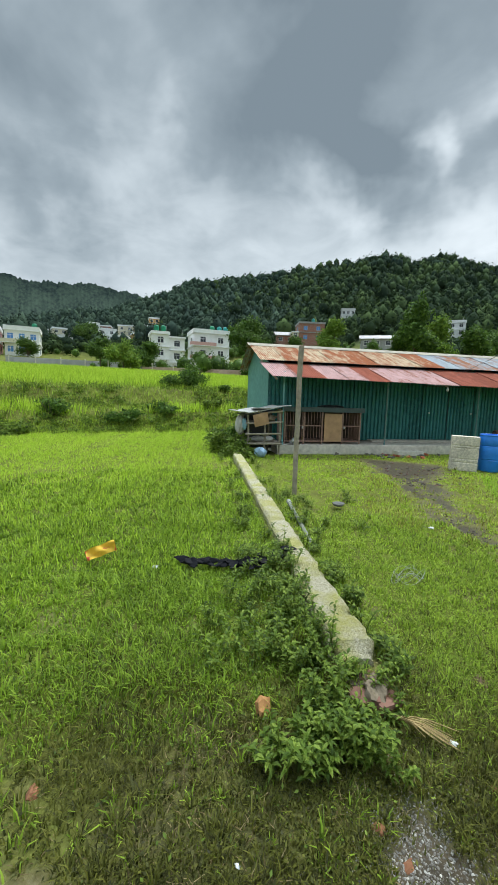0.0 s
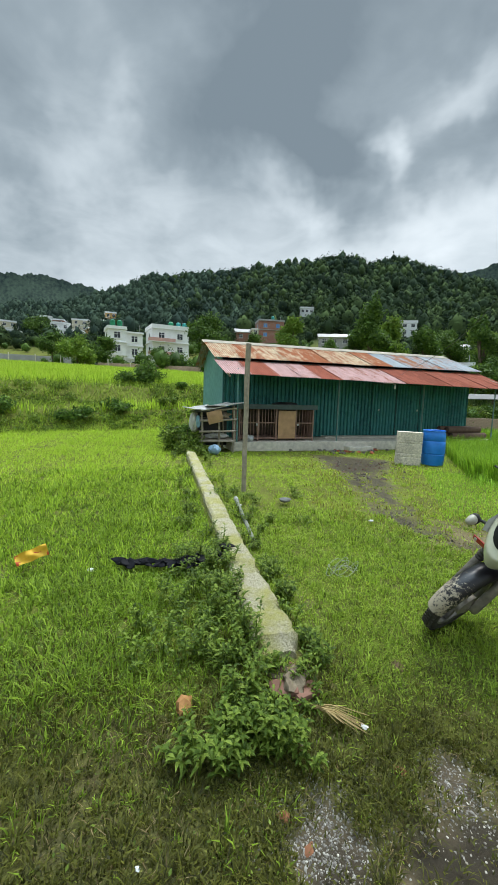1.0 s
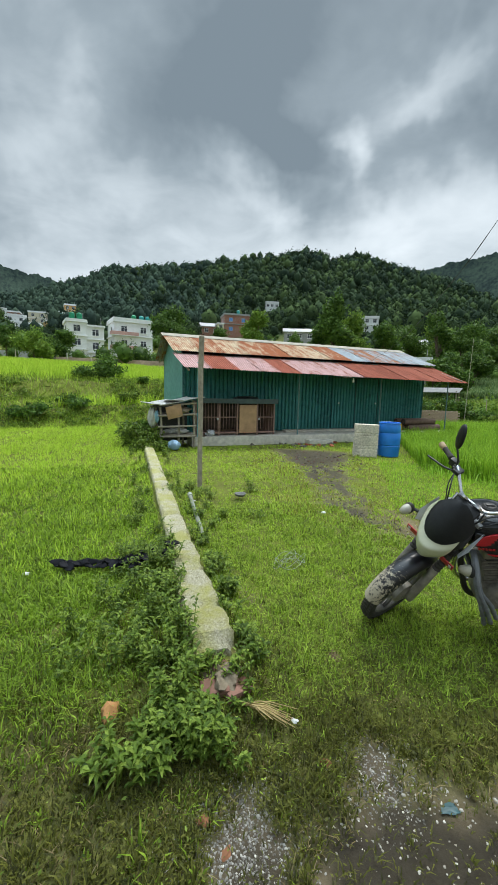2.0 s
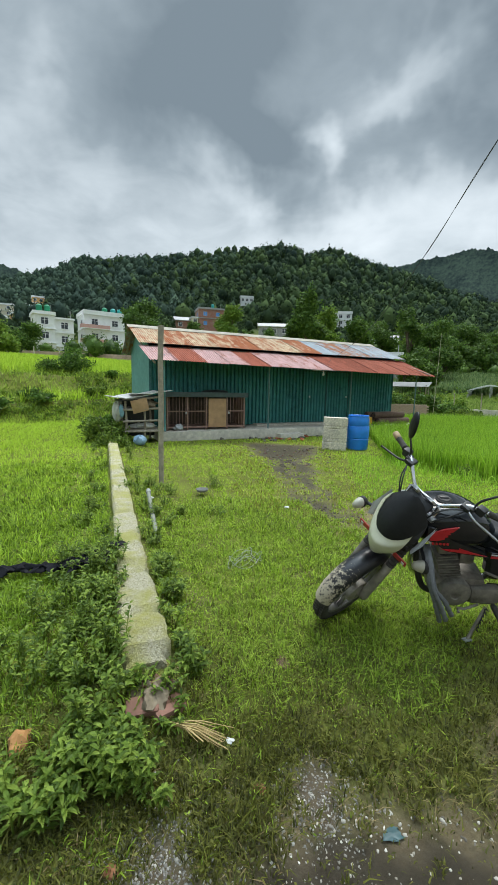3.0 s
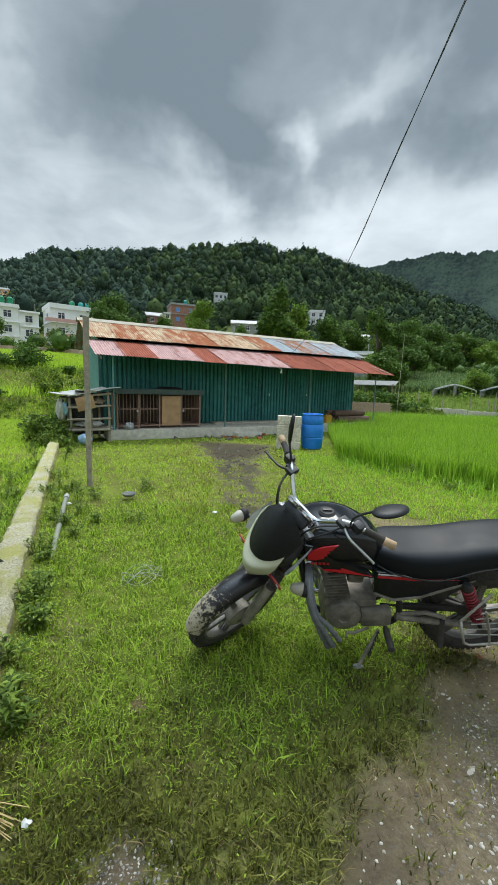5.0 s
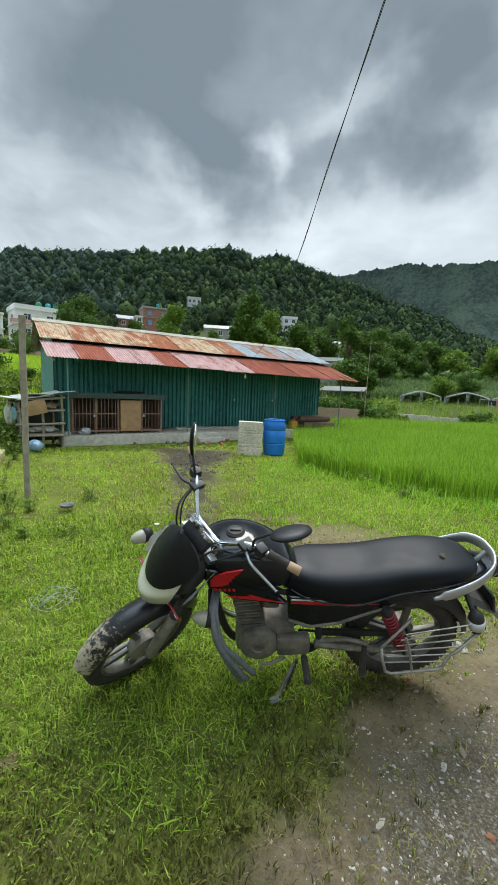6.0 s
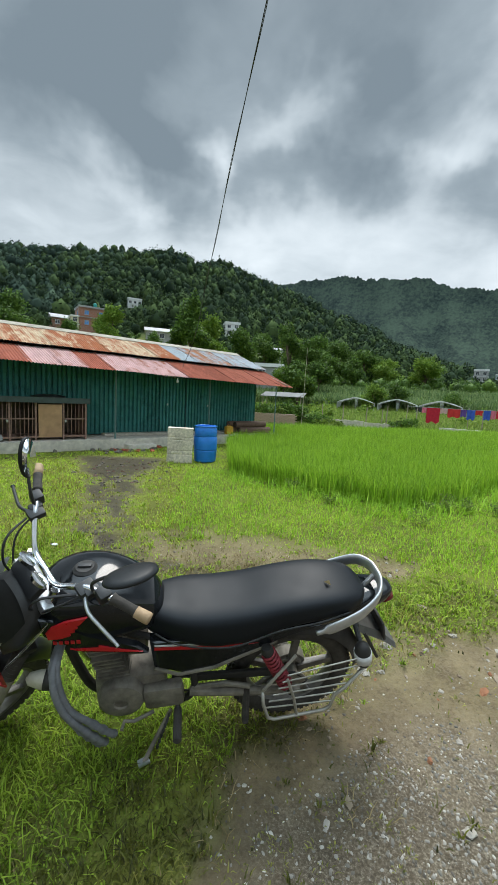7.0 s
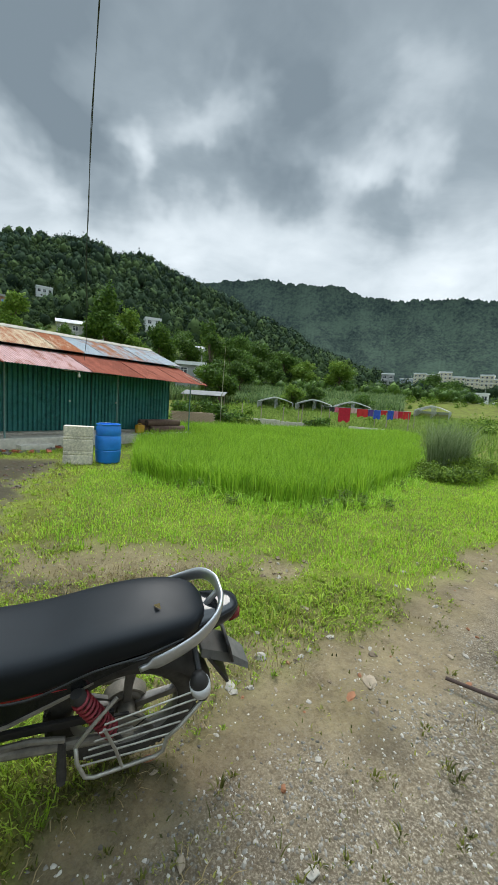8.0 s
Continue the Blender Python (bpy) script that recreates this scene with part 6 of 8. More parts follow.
def house(label, az, r, t, width, depth, storeys, mat, cols=2, turn=0.0, parapet=0.6, pane=None, tanks=(), roof="flat", hs=2.9, balcony=False, slab=None, sink=1.2, dz=0.0, group="houses of the valley"):
    """A house of so many storeys, its front towards the walk."""
    x, y, z = at(az, r, t)
    z += dz
    HOUSES.append((x, y, max(width, depth) * 0.75))
    h = thing("house", pose(x, y, z, 0, 0, -az + turn), label, "house", group)
    H = storeys * hs
    part("wall", G().span(-width / 2, width / 2, 0, depth, -sink - 3, H), mat, h)
    slab = slab or M_WHITEW
    for s in range(1, storeys + 1):
        part("floor_slab", G().span(-width / 2 - 0.25, width / 2 + 0.25, -0.3, depth + 0.25, s * hs - 0.12, s * hs + 0.1, bevel=0.02), slab, h)
    if roof == "flat":
        for x0, x1, y0, y1 in ((-width / 2 - 0.2, width / 2 + 0.2, -0.25, -0.1), (-width / 2 - 0.2, width / 2 + 0.2, depth, depth + 0.15), (-width / 2 - 0.2, -width / 2 - 0.05, -0.1, depth), (width / 2 + 0.05, width / 2 + 0.2, -0.1, depth)):
            part("parapet", G().span(x0, x1, y0, y1, H + 0.1, H + 0.1 + parapet), slab, h)
    else:
        k = width / 2 + 0.5
        part("roof", G().rings([[(-k, -0.6, H + 0.05), (-k, depth / 2, H + 0.05 + depth * 0.28), (-k, depth + 0.5, H + 0.05), (-k, depth + 0.5, H - 0.05), (-k, depth / 2, H - 0.06 + depth * 0.28), (-k, -0.6, H - 0.05)],
                                [(k, -0.6, H + 0.05), (k, depth / 2, H + 0.05 + depth * 0.28), (k, depth + 0.5, H + 0.05), (k, depth + 0.5, H - 0.05), (k, depth / 2, H - 0.06 + depth * 0.28), (k, -0.6, H - 0.05)]]), roof, h, smooth=False)
    ww, wh = min(1.3, width / cols * 0.5), 1.3
    for s in range(storeys):
        for c in range(cols):
            cx = -width / 2 + width * (c + 0.5) / cols
            zc = s * hs + 1.55
            w = part("window", G().span(cx - ww / 2, cx + ww / 2, -0.03, 0.05, zc - wh / 2, zc + wh / 2), pane or M_PANE, h, smooth=False)
            f = G()
            for x0, x1, z0, z1 in ((cx - ww / 2 - 0.08, cx - ww / 2, zc - wh / 2 - 0.08, zc + wh / 2 + 0.08), (cx + ww / 2, cx + ww / 2 + 0.08, zc - wh / 2 - 0.08, zc + wh / 2 + 0.08),
                                   (cx - ww / 2, cx + ww / 2, zc + wh / 2, zc + wh / 2 + 0.08), (cx - ww / 2, cx + ww / 2, zc - wh / 2 - 0.08, zc - wh / 2), (cx - 0.03, cx + 0.03, zc - wh / 2, zc + wh / 2), (cx - ww / 2, cx + ww / 2, zc + 0.2, zc + 0.25)):
                f.span(x0, x1, -0.08, -0.02, z0, z1)
            part("frame", f, slab, w, smooth=False)
            part("sill", G().span(cx - ww / 2 - 0.15, cx + ww / 2 + 0.15, -0.2, 0.0, zc - wh / 2 - 0.16, zc - wh / 2 - 0.08), slab, w)
        for sd in (-1, 1):
            xs = sd * width / 2
            part("window", G().span(xs - 0.03, xs + 0.03, depth * 0.35, depth * 0.35 + 1.1, s * hs + 0.95, s * hs + 2.15), pane or M_PANE, h, smooth=False)
        if balcony and s:
            bl = part("balcony", G().span(-width / 2 - 0.9, width * 0.1, -1.1, 0, s * hs - 0.1, s * hs + 0.06, bevel=0.02), slab, h)
            part("balustrade", G().span(-width / 2 - 0.9, width * 0.1, -1.1, -1.0, s * hs + 0.06, s * hs + 0.85).span(-width / 2 - 0.9, -width / 2 - 0.8, -1.0, 0.6, s * hs + 0.06, s * hs + 0.85), balcony, bl)
    for i, (tx, ty, mt) in enumerate(tanks):
        tk = part("water_tank", G().lathe([(0.55, 0), (0.6, 0.1), (0.58, 0.4), (0.6, 0.45), (0.58, 0.8), (0.6, 0.85), (0.57, 1.15), (0.35, 1.35), (0.2, 1.38), (0.2, 1.46), (0.01, 1.48)], 18, Matrix.Translation((tx, ty, H + 0.7))), mt, h, "plastic rooftop water tank", 40)
        part("tank_stand", G().span(tx - 0.55, tx + 0.55, ty - 0.55, ty + 0.55, H, H + 0.7), slab, tk)
    part("roof_pole", G().tube([(width * 0.4, depth * 0.3, H), (width * 0.4, depth * 0.3, H + 2.2)], 0.06, 6), M_GREYW, h)
    return h


house("white three-storey house with two green tanks", -38.55, 95, 0, 3.9, 6, 3, M_WHITEW, 1, 8, 0.5, tanks=((-0.8, 1.2, M_TANK), (0.75, 1.2, M_TANK)), dz=-1.2)
house("white lower wing of a three-storey house", -36.3, 97, 0, 3.7, 6, 3, M_WHITEW, 1, 8, 0.2, dz=-2.0)
house("grey-white four-storey house with pink balconies", -31.4, 100, 0, 9.0, 8, 3, M_WHITEW, 2, 14, 0.8, tanks=((0.5, 2, M_TANK), (2.4, 2, M_TANKB), (4.0, 2, M_TANKB)), balcony=M_PINKW, slab=M_WHITEW, hs=3.2, dz=-1.5)
house("white house with a pink lower wing", -55.6, 110, 0, 7.2, 8, 2, M_WHITEW, 3, -6, 0.9, M_BLUEPANE, tanks=((2.6, 2, M_TANK),), balcony=M_CREAMW, hs=3.0)
house("pink two-storey house with railed roof", -59.6, 112, 0, 6.5, 8, 2, M_PINKW, 2, -6, 0.8, M_BLUEPANE)
for az, r, w, s, mt, lb in ((-51.3, 235, 7, 2, M_CREAMW, "cream two-storey house far off"), (-51.0, 200, 6, 1, M_BLUEW, "pale blue small house far off"), (-47.2, 240, 6, 3, M_WHITEW, "white narrow house far off"), (-45.6, 215, 9, 2, M_WHITEW, "white broad house far off"),
                            (-43.2, 250, 9, 2, M_CREAMW, "cream house with roof terrace far off"), (-43.8, 205, 6, 1, M_WHITEW, "white low house far off"), (-41.6, 225, 5, 1, M_ORANGEW, "ochre low house far off"), (-40.6, 240, 7, 2, M_TEAL, "teal two-storey house far off"), (-39.4, 250, 6, 3, M_ORANGEW, "yellow three-storey house far off"), (-53.2, 250, 5, 2, M_GREYW, "grey house far off"), (-46.0, 262, 8, 2, M_BRICKW, "red brick house far off")):
    house(lb, az, r, 0, w, 7, s, mt, 2, random.uniform(-15, 15))
house("unplastered red brick house with blue window", -17.6, 150, 4, 9.5, 8, 2, M_BRICKW, 2, 12, 0.4, M_BLUEPANE, tanks=((0.8, 2, M_TANKB),), slab=M_GREYW, hs=3.3, dz=1.5)
house("low brick house with tin roof", -21.3, 152, 4, 7, 6, 1, M_BRICKW, 2, 10, roof=M_ROOFTIN, dz=1.0)
house("cream stair tower beside a brick house", -19.9, 149, 4, 2.4, 4, 2, M_CREAMW, 1, 12, 0.2, dz=0.0, hs=2.6)
house("small pink-white house high on the slope", -12.6, 235, 4, 7.5, 5, 1, M_WHITEW, 3, 8, 0.5, hs=3.2, dz=1.5)
house("long low whitewashed house with tin roof", -8.0, 130, 4, 13, 5, 1, M_GREYW, 4, 5, roof=M_ROOFTIN, hs=2.8, dz=1.2)
house("white house half hidden by trees", 0.7, 172, 6.5, 6.2, 6, 2, M_WHITEW, 2, 10, 0.8, dz=0.5, hs=2.6)
house("white boxy house among trees", 5.1, 150, 6.5, 3.6, 4, 1, M_WHITEW, 1, 0, 0.3, dz=1.6, hs=2.9)
house("white gabled house among trees", 7.1, 145, 6.5, 3.4, 4, 1, M_WHITEW, 1, -10, roof=M_ROOFTIN, dz=0.8, hs=2.9)
house("grey unfinished concrete house with open floor", 6.3, 82, 6.5, 5.8, 6, 1, M_GREYW, 2, 6, 0.5, dz=2.6, hs=2.9, sink=2)
house("dark wooden hut with low gable", -0.2, 60, 6.5, 3.2, 3, 1, plain("dark_boards", (0.06, 0.045, 0.035), 0.9, 0, 0.3, 4), 1, 0, roof=M_ROOFTIN, hs=1.9, dz=2.4)
house("pale blue and grey house beyond the field", 33.6, 215, 8, 6, 7, 2, M_GREYW, 2, 0, 0.5, dz=3)
house("pale blue wing of a house", 36.0, 212, 8, 6, 6, 2, M_BLUEW, 3, 0, 0.3, dz=1)
house("white two-storey house with flat roof", 44.4, 150, 8, 7.5, 7, 2, M_WHITEW, 3, 10, 0.3, dz=-2.5)
house("grey annexe of a white house", 48.0, 150, 8, 7, 7, 1, M_GREYW, 2, 10, 0.3, dz=-2.0)
for k in range(9):
    house("pale yellow apartment block far across the valley", 37.6 + k * 1.55, 365, 8, 9.5, 10, 2 + (k * 7) % 3 // 2, M_CREAMW, 3, (k * 37) % 20 - 10, 0.8, hs=3.0, dz=5.0, group="apartment blocks")

# ---------------------------------------------------------------- woods


def clear_of_houses(x, y, grow=0.0):
    ok = np.ones(len(x), bool)
    for hx, hy, hr in HOUSES:
        d = math.hypot(hx, hy)
        ux, uy = hx / d, hy / d
        s = x * ux + y * uy
        c = np.abs(x * uy - y * ux)
        ok &= ~((c < hr * 0.75 + 2 + grow) & (s > d * 0.8 - 2) & (s < d + hr + 3))
    return ok


def crowns(name, c, r, mat, label):
    """Rounded, lumpy solid crowns under the loose leaves."""
    bm = bmesh.new()
    bmesh.ops.create_icosphere(bm, subdivisions=1, radius=1)
    bm.verts.index_update()
    base = np.array([v.co[:] for v in bm.verts])
    tri = np.array([[v.index for v in f.verts] for f in bm.faces])
    bm.free()
    n = len(c)
    ph = rng.uniform(0, 6.28, (n, 1, 3))
    b = base[None]
    k = 1 + 0.2 * np.sin(4.2 * b[..., 0:1] + ph[..., 0:1]) * np.sin(4.7 * b[..., 1:2] + ph[..., 1:2]) + 0.16 * np.sin(6.5 * b[..., 2:3] + 3 * b[..., 0:1] + ph[..., 2:3]) + rng.uniform(-0.1, 0.1, (n, len(base), 1))
    v = c[:, None] + b * k * r[:, None]
    loops = (tri[None] + np.arange(n)[:, None, None] * len(base)).ravel()
    return tagged(new(name, quick_mesh(name, v.reshape(-1, 3), loops, np.full(n * len(tri), 3), mat)), label, "forest", kind="stuff")


def forest(name, n, r0, r1, a0, a1, s0, s1, per, mat, label, keep=None, leaf=0.42, up=1.25):
    a = np.radians(rng.uniform(a0, a1, n))
    r = np.sqrt(rng.uniform(r0 ** 2, r1 ** 2, n))
    x, y = r * np.sin(a), r * np.cos(a)
    ok = clear_of_houses(x, y)
    if keep is not None:
        ok &= keep(x, y)
    x, y = x[ok], y[ok]
    s = rng.uniform(s0, s1, len(x)) * (1 + 0.25 * wave(x, y, 30, 6))
    tall = rng.uniform(0.7, up, len(x))
    c = np.stack([x, y, land(x, y) + s * tall * 0.85], -1)
    rad = np.stack([s, s, s * tall], -1)
    crowns(name + "_crowns", c, rad * 0.68, mat, label)
    near_ = np.hypot(x, y) < 270
    for pick, k, shrink in ((near_, 3, 0.5), (~near_, 1, 0.62)):
        if pick.any():
            tagged(new(name, leaf_cloud(c[pick], rad[pick] * 0.8, per * k, s[pick] * leaf * shrink, mat, name, shell=0.62, tri=True)), label, "forest", kind="stuff")


forest("far_woods", 6000, 160, 428, -76, -8, 1.8, 4.2, 46, M_HAZED, "hillside woodland with distance haze mixed into its green", lambda x, y: rng.uniform(0, 1, len(x)) < smooth01(-10, -36, np.degrees(np.arctan2(x, y)) + 6 * wave(x, y, 40, 3)), leaf=0.34, up=1.9)
forest("hill_woods", 7200, 160, 428, -40, 33, 1.8, 4.8, 50, M_FOREST, "dark green mixed woodland covering the hillside", lambda x, y: rng.uniform(0, 1, len(x)) < smooth01(-36, -10, np.degrees(np.arctan2(x, y)) + 6 * wave(x, y, 40, 3)), leaf=0.34, up=1.8)
forest("lower_woods", 900, 118, 175, -70, 33, 1.8, 3.4, 60, M_FOREST, "dark woodland low on the slope", lambda x, y: wave(x, y, 25, 5) > -0.25, leaf=0.3)
forest("valley_trees", 260, 130, 330, 31, 50, 1.6, 3.2, 60, M_FOREST, "scattered trees across the valley", leaf=0.3)
forest("crest_woods", 900, 398, 428, -62, 30, 2.4, 5.0, 60, M_HAZED, "treetops along the ridge", up=1.7, leaf=0.32)
forest("slope_shrubs", 1300, 62, 150, -34, 45, 0.8, 2.0, 80, M_TREE, "mixed trees and shrubs on the lower slope", lambda x, y: (np.hypot(x, y) > 92) | (np.degrees(np.arctan2(x, y)) < 4), 0.26)
forest("valley_shrubs", 600, 66, 190, -76, -22, 0.6, 1.8, 80, M_SHRUB, "shrubs and small trees among the houses", lambda x, y: wave(x, y, 18, 3) > 0.05, 0.26)


def tree(x, y, z, h, r, mat, label, leaves=2600, seed=0, lean=0.0, crown=0.62, leaf=0.2):
    """A tapered trunk with limbs and an uneven leafy crown of several clumps."""
    rr = random.Random(seed)
    t = thing("tree", pose(x, y, z - 0.1, 0, 0, rr.uniform(0, 360)), label, "tree")
    top = Vector((lean * h, 0, h * 0.72))
    tr = part("trunk", G().tube([(0, 0, 0), (lean * h * 0.2, 0, h * 0.25), (lean * h * 0.6, 0.02 * h, h * 0.5), top], [h * 0.03, h * 0.022, h * 0.015, h * 0.006], 9), M_BARK, t, smooth=True)
    cs, rs = [], []
    n = 12
    for i in range(n):
        a = i * 2.4 + rr.uniform(-0.4, 0.4)
        q = 0.35 + 0.65 * (i / n)
        zz = h * (1 - crown) + h * crown * (0.18 + 0.72 * ((i * 0.618) % 1))
        rad = r * (0.75 if zz < h * 0.75 else 0.45) * rr.uniform(0.6, 1.0)
        c = Vector((lean * h * 0.6 + math.cos(a) * rad, math.sin(a) * rad, zz))
        part("limb", G().tube([(lean * h * 0.4, 0, h * 0.38), (c.x * 0.5, c.y * 0.5, (h * 0.4 + c.z) / 2), c], [h * 0.011, h * 0.008, h * 0.003], 6), M_BARK, t, smooth=True)
        cs.append(c)
        rs.append((r * rr.uniform(0.42, 0.66),) * 2 + (r * rr.uniform(0.36, 0.58),))
    cs.append(Vector((lean * h * 0.7, 0, h * 0.9)))
    rs.append((r * 0.35, r * 0.35, h * 0.13))
    part("crown", leaf_cloud(np.array(cs), np.array(rs), leaves // 5, leaf * 0.95, mat, "crown", 0.7, 0.3, True), None, t, smooth=False)
    return t


def tree_at(az, r, t, h, rad, mat, label, dz=0.0, **kw):
    x, y, z = at(az, r, t)
    return tree(x, y, z + dz, h, rad, mat, label, **kw)


def tree_to(az, r, el, t, rad, mat, label, **kw):
    """A tree whose top stands at an angle over the eye."""
    x, y, z = at(az, r, t)
    return tree(x, y, z, 1.6 + r * math.tan(radians(el)) - z, rad, mat, label, **kw)


tree_to(-27.0, 72, 10.8, 4, 3.6, M_TREE, "dark spreading tree beside a white house", seed=1, leaves=3600, leaf=0.26)
tree_to(-15.3, 70, 11.0, 4, 2.3, M_BAMBOO, "bright green leafy tree behind the shed", seed=2, leaves=3000, leaf=0.24)
tree_to(-3.9, 60, 13.3, 4, 2.6, M_TREE, "tall dark green tree behind the shed", seed=3, leaves=5000, leaf=0.28, crown=0.8)
tree_to(-1.2, 62, 10.9, 4, 2.9, M_BAMBOO, "light green clumped tree behind the shed", seed=4, leaves=4600, leaf=0.26, crown=0.85)
tree_to(2.6, 64, 9.6, 4, 2.6, M_TREE, "rounded green tree behind the shed", seed=5, leaves=4000, leaf=0.26, crown=0.8)
tree_to(-6.4, 66, 9.0, 4, 2.2, M_TREE, "dark tree near white houses", seed=6, leaves=3600, leaf=0.28)
tree_to(9.4, 86, 10.6, 4, 2.6, M_TREE, "dense tall tree beside a concrete house", seed=40, leaves=4200, leaf=0.26, crown=0.85)
tree_to(12.4, 90, 8.4, 4, 3.4, M_TREE, "broad dark tree above the shed", seed=41, leaves=4200, leaf=0.26, crown=0.85)
tree_to(-9.4, 78, 8.0, 4, 2.2, M_SHRUB, "dark tree below a whitewashed house", seed=42, leaves=2600, leaf=0.22, crown=0.85)
tree_to(-20.5, 80, 8.7, 4, 2.4, M_TREE, "small tree beside a brick house", seed=43, leaves=2600, leaf=0.22, crown=0.85)
tree_at(8.6, 66, 6.5, 5.6, 2.0, M_BAMBOO, "slender light green tree", seed=7, leaves=2600, leaf=0.2)
tree_at(10.6, 62, 6.5, 6.6, 2.6, M_TREE, "dense dark tree beside the maize", seed=8, leaves=4200, leaf=0.24, crown=0.85)
tree_at(13.4, 80, 6.5, 6.4, 3.0, M_TREE, "dark tree above the maize", seed=9, leaves=3600, leaf=0.25)
tree_at(21.0, 64, 6.5, 3.4, 1.9, M_BAMBOO, "round light green bush tree", seed=10, leaves=2800, leaf=0.16, crown=0.85)
tree_at(24.0, 66, 6.5, 3.6, 1.8, M_TREE, "round dark bush tree", seed=11, leaves=2600, leaf=0.16, crown=0.85)
tree_at(27.4, 100, 6.5, 7.4, 3.6, M_BAMBOO, "yellowish tree above the maize field", seed=12, leaves=3600, leaf=0.26)
tree_at(-43.5, 62, 0, 4.0, 2.4, M_BAMBOO, "bushy light green tree at the field's edge", seed=13, leaves=3000, leaf=0.2, crown=0.88)
tree_at(-46.5, 70, 0, 4.6, 2.2, M_TREE, "dark small tree at the field's edge", seed=14, leaves=2600, leaf=0.2)
tree_at(-40.5, 78, 0, 5.2, 2.6, M_SHRUB, "dark bush tree before a white house", seed=15, leaves=2800, leaf=0.22, crown=0.88)
tree_at(-33.0, 84, 0, 3.8, 2.0, M_SHRUB, "garden tree before a grey house", seed=16, leaves=2000, leaf=0.18)
tree_at(-55.0, 80, 0, 4.2, 1.8, M_TREE, "small garden tree beside a white house", seed=17, leaves=2000, leaf=0.18)
tree_at(-47.8, 150, 0, 9.5, 4.5, M_TREE, "spreading dark tree on the valley floor", seed=18, leaves=3000, leaf=0.36)
tree_at(39.0, 190, 8, 8, 5, M_TREE, "rounded dark tree across the valley", seed=19, leaves=2600, leaf=0.4)
tree_at(41.5, 120, 8, 5, 3.4, M_TREE, "dark tree beside a white house", seed=20, leaves=2600, leaf=0.28)
tree_at(31.0, 66, 8, 2.6, 1.6, M_SHRUB, "low dark bush by the greenhouses", seed=21, leaves=1800, leaf=0.14, crown=0.9)


for i, (az, r, h, rad) in enumerate(((5.5, 104, 10, 4.2), (9.0, 112, 11, 4.4), (12.5, 108, 11.5, 4.6), (16.0, 116, 11, 4.6), (19.5, 112, 9.5, 4.2), (14.2, 98, 8.0, 3.6), (18.0, 98, 7.0, 3.4), (22.5, 108, 7.5, 3.6), (10.6, 97, 8.5, 3.6))):
    tree_at(az, r, 6.5, h, rad, (M_TREE, M_SHRUB, M_BAMBOO)[(i * 2) % 3] if i % 4 else M_TREE, "tall leafy tree at the foot of the wooded slope", seed=60 + i, leaves=3600, leaf=0.3, crown=0.85)


def bush(x, y, z, r, h, mat, label, seed=0, leaves=1600, leaf=0.07):
    rr = random.Random(seed)
    b = thing("bush", pose(x, y, z - 0.05), label, "bush")
    st = G()
    for i in range(7):
        a = i * 0.9
        st.tube([(0, 0, 0), (math.cos(a) * r * 0.3, math.sin(a) * r * 0.3, h * 0.45), (math.cos(a) * r * 0.6, math.sin(a) * r * 0.6, h * 0.8)], [0.02 * h, 0.014 * h, 0.006 * h], 5)
    part("stalk", st, M_BARK, b)
    n = 8
    cs = np.array([(rr.uniform(-0.6, 0.6) * r, rr.uniform(-0.6, 0.6) * r, h * rr.uniform(0.25, 0.75)) for _ in range(n)])
    rs = np.array([(r * rr.uniform(0.35, 0.6), r * rr.uniform(0.35, 0.6), h * rr.uniform(0.25, 0.4)) for _ in range(n)])
    part("foliage", leaf_cloud(cs, rs, leaves // n, leaf, mat, "foliage", 0.8, 0.3), None, b, smooth=False)
    return b


def bush_at(az, r, t, rad, h, mat, label, **kw):
    x, y, z = at(az, r, t)
    return bush(x, y, z, rad, h, mat, label, **kw)


bush_at(-34.2, 25.5, 0, 1.3, 1.5, M_SHRUB, "dark leafy bush on the terrace bank", seed=1, leaves=2600, leaf=0.09)
bush_at(-36.8, 24.5, 0, 1.0, 0.9, M_TREE, "low dark bush on the terrace bank", seed=2, leaves=1800)
bush_at(-52.5, 19.0, 0, 0.9, 0.9, M_SHRUB, "grey-green bush on the bank", seed=3, leaves=1500)
bush_at(-43.6, 18.6, 0, 0.8, 0.7, M_SHRUB, "low bush at the foot of the bank", seed=4, leaves=1300)
for i, (az, r) in enumerate(((-57, 17.6), (-38, 19.6), (-31, 20.8), (-29.5, 24), (-28, 22.5))):
    bush_at(az, r, 0, random.uniform(0.5, 0.9), random.uniform(0.4, 0.75), M_SHRUB if i % 2 else M_WEED, "low scrub on the terrace bank", seed=30 + i, leaves=1000,  leaf=0.07)
for i, (az, r, h) in enumerate(((6.0, 27, 1.5), (7.6, 27.5, 1.6), (9.0, 28, 1.5), (10.4, 28.5, 1.3), (11.6, 27, 1.0), (13.0, 26.5, 0.8), (14.6, 26.2, 0.6), (24.8, 27, 0.9), (4.6, 26.5, 1.6))):
    bush_at(az, r, 8, 1.0, h, M_WEED if i % 3 == 0 else M_SHRUB, "leafy vegetable plants behind the rice", seed=50 + i, leaves=1300, leaf=0.1)
bush(-5.4, 10.2, -0.1, 0.75, 0.75, M_WEED, "tangled green weeds beside the rack", seed=70, leaves=2200, leaf=0.05)
bush(-5.9, 11.0, -0.1, 0.8, 0.9, M_SHRUB, "dark weeds behind the rack", seed=71, leaves=2000, leaf=0.05)
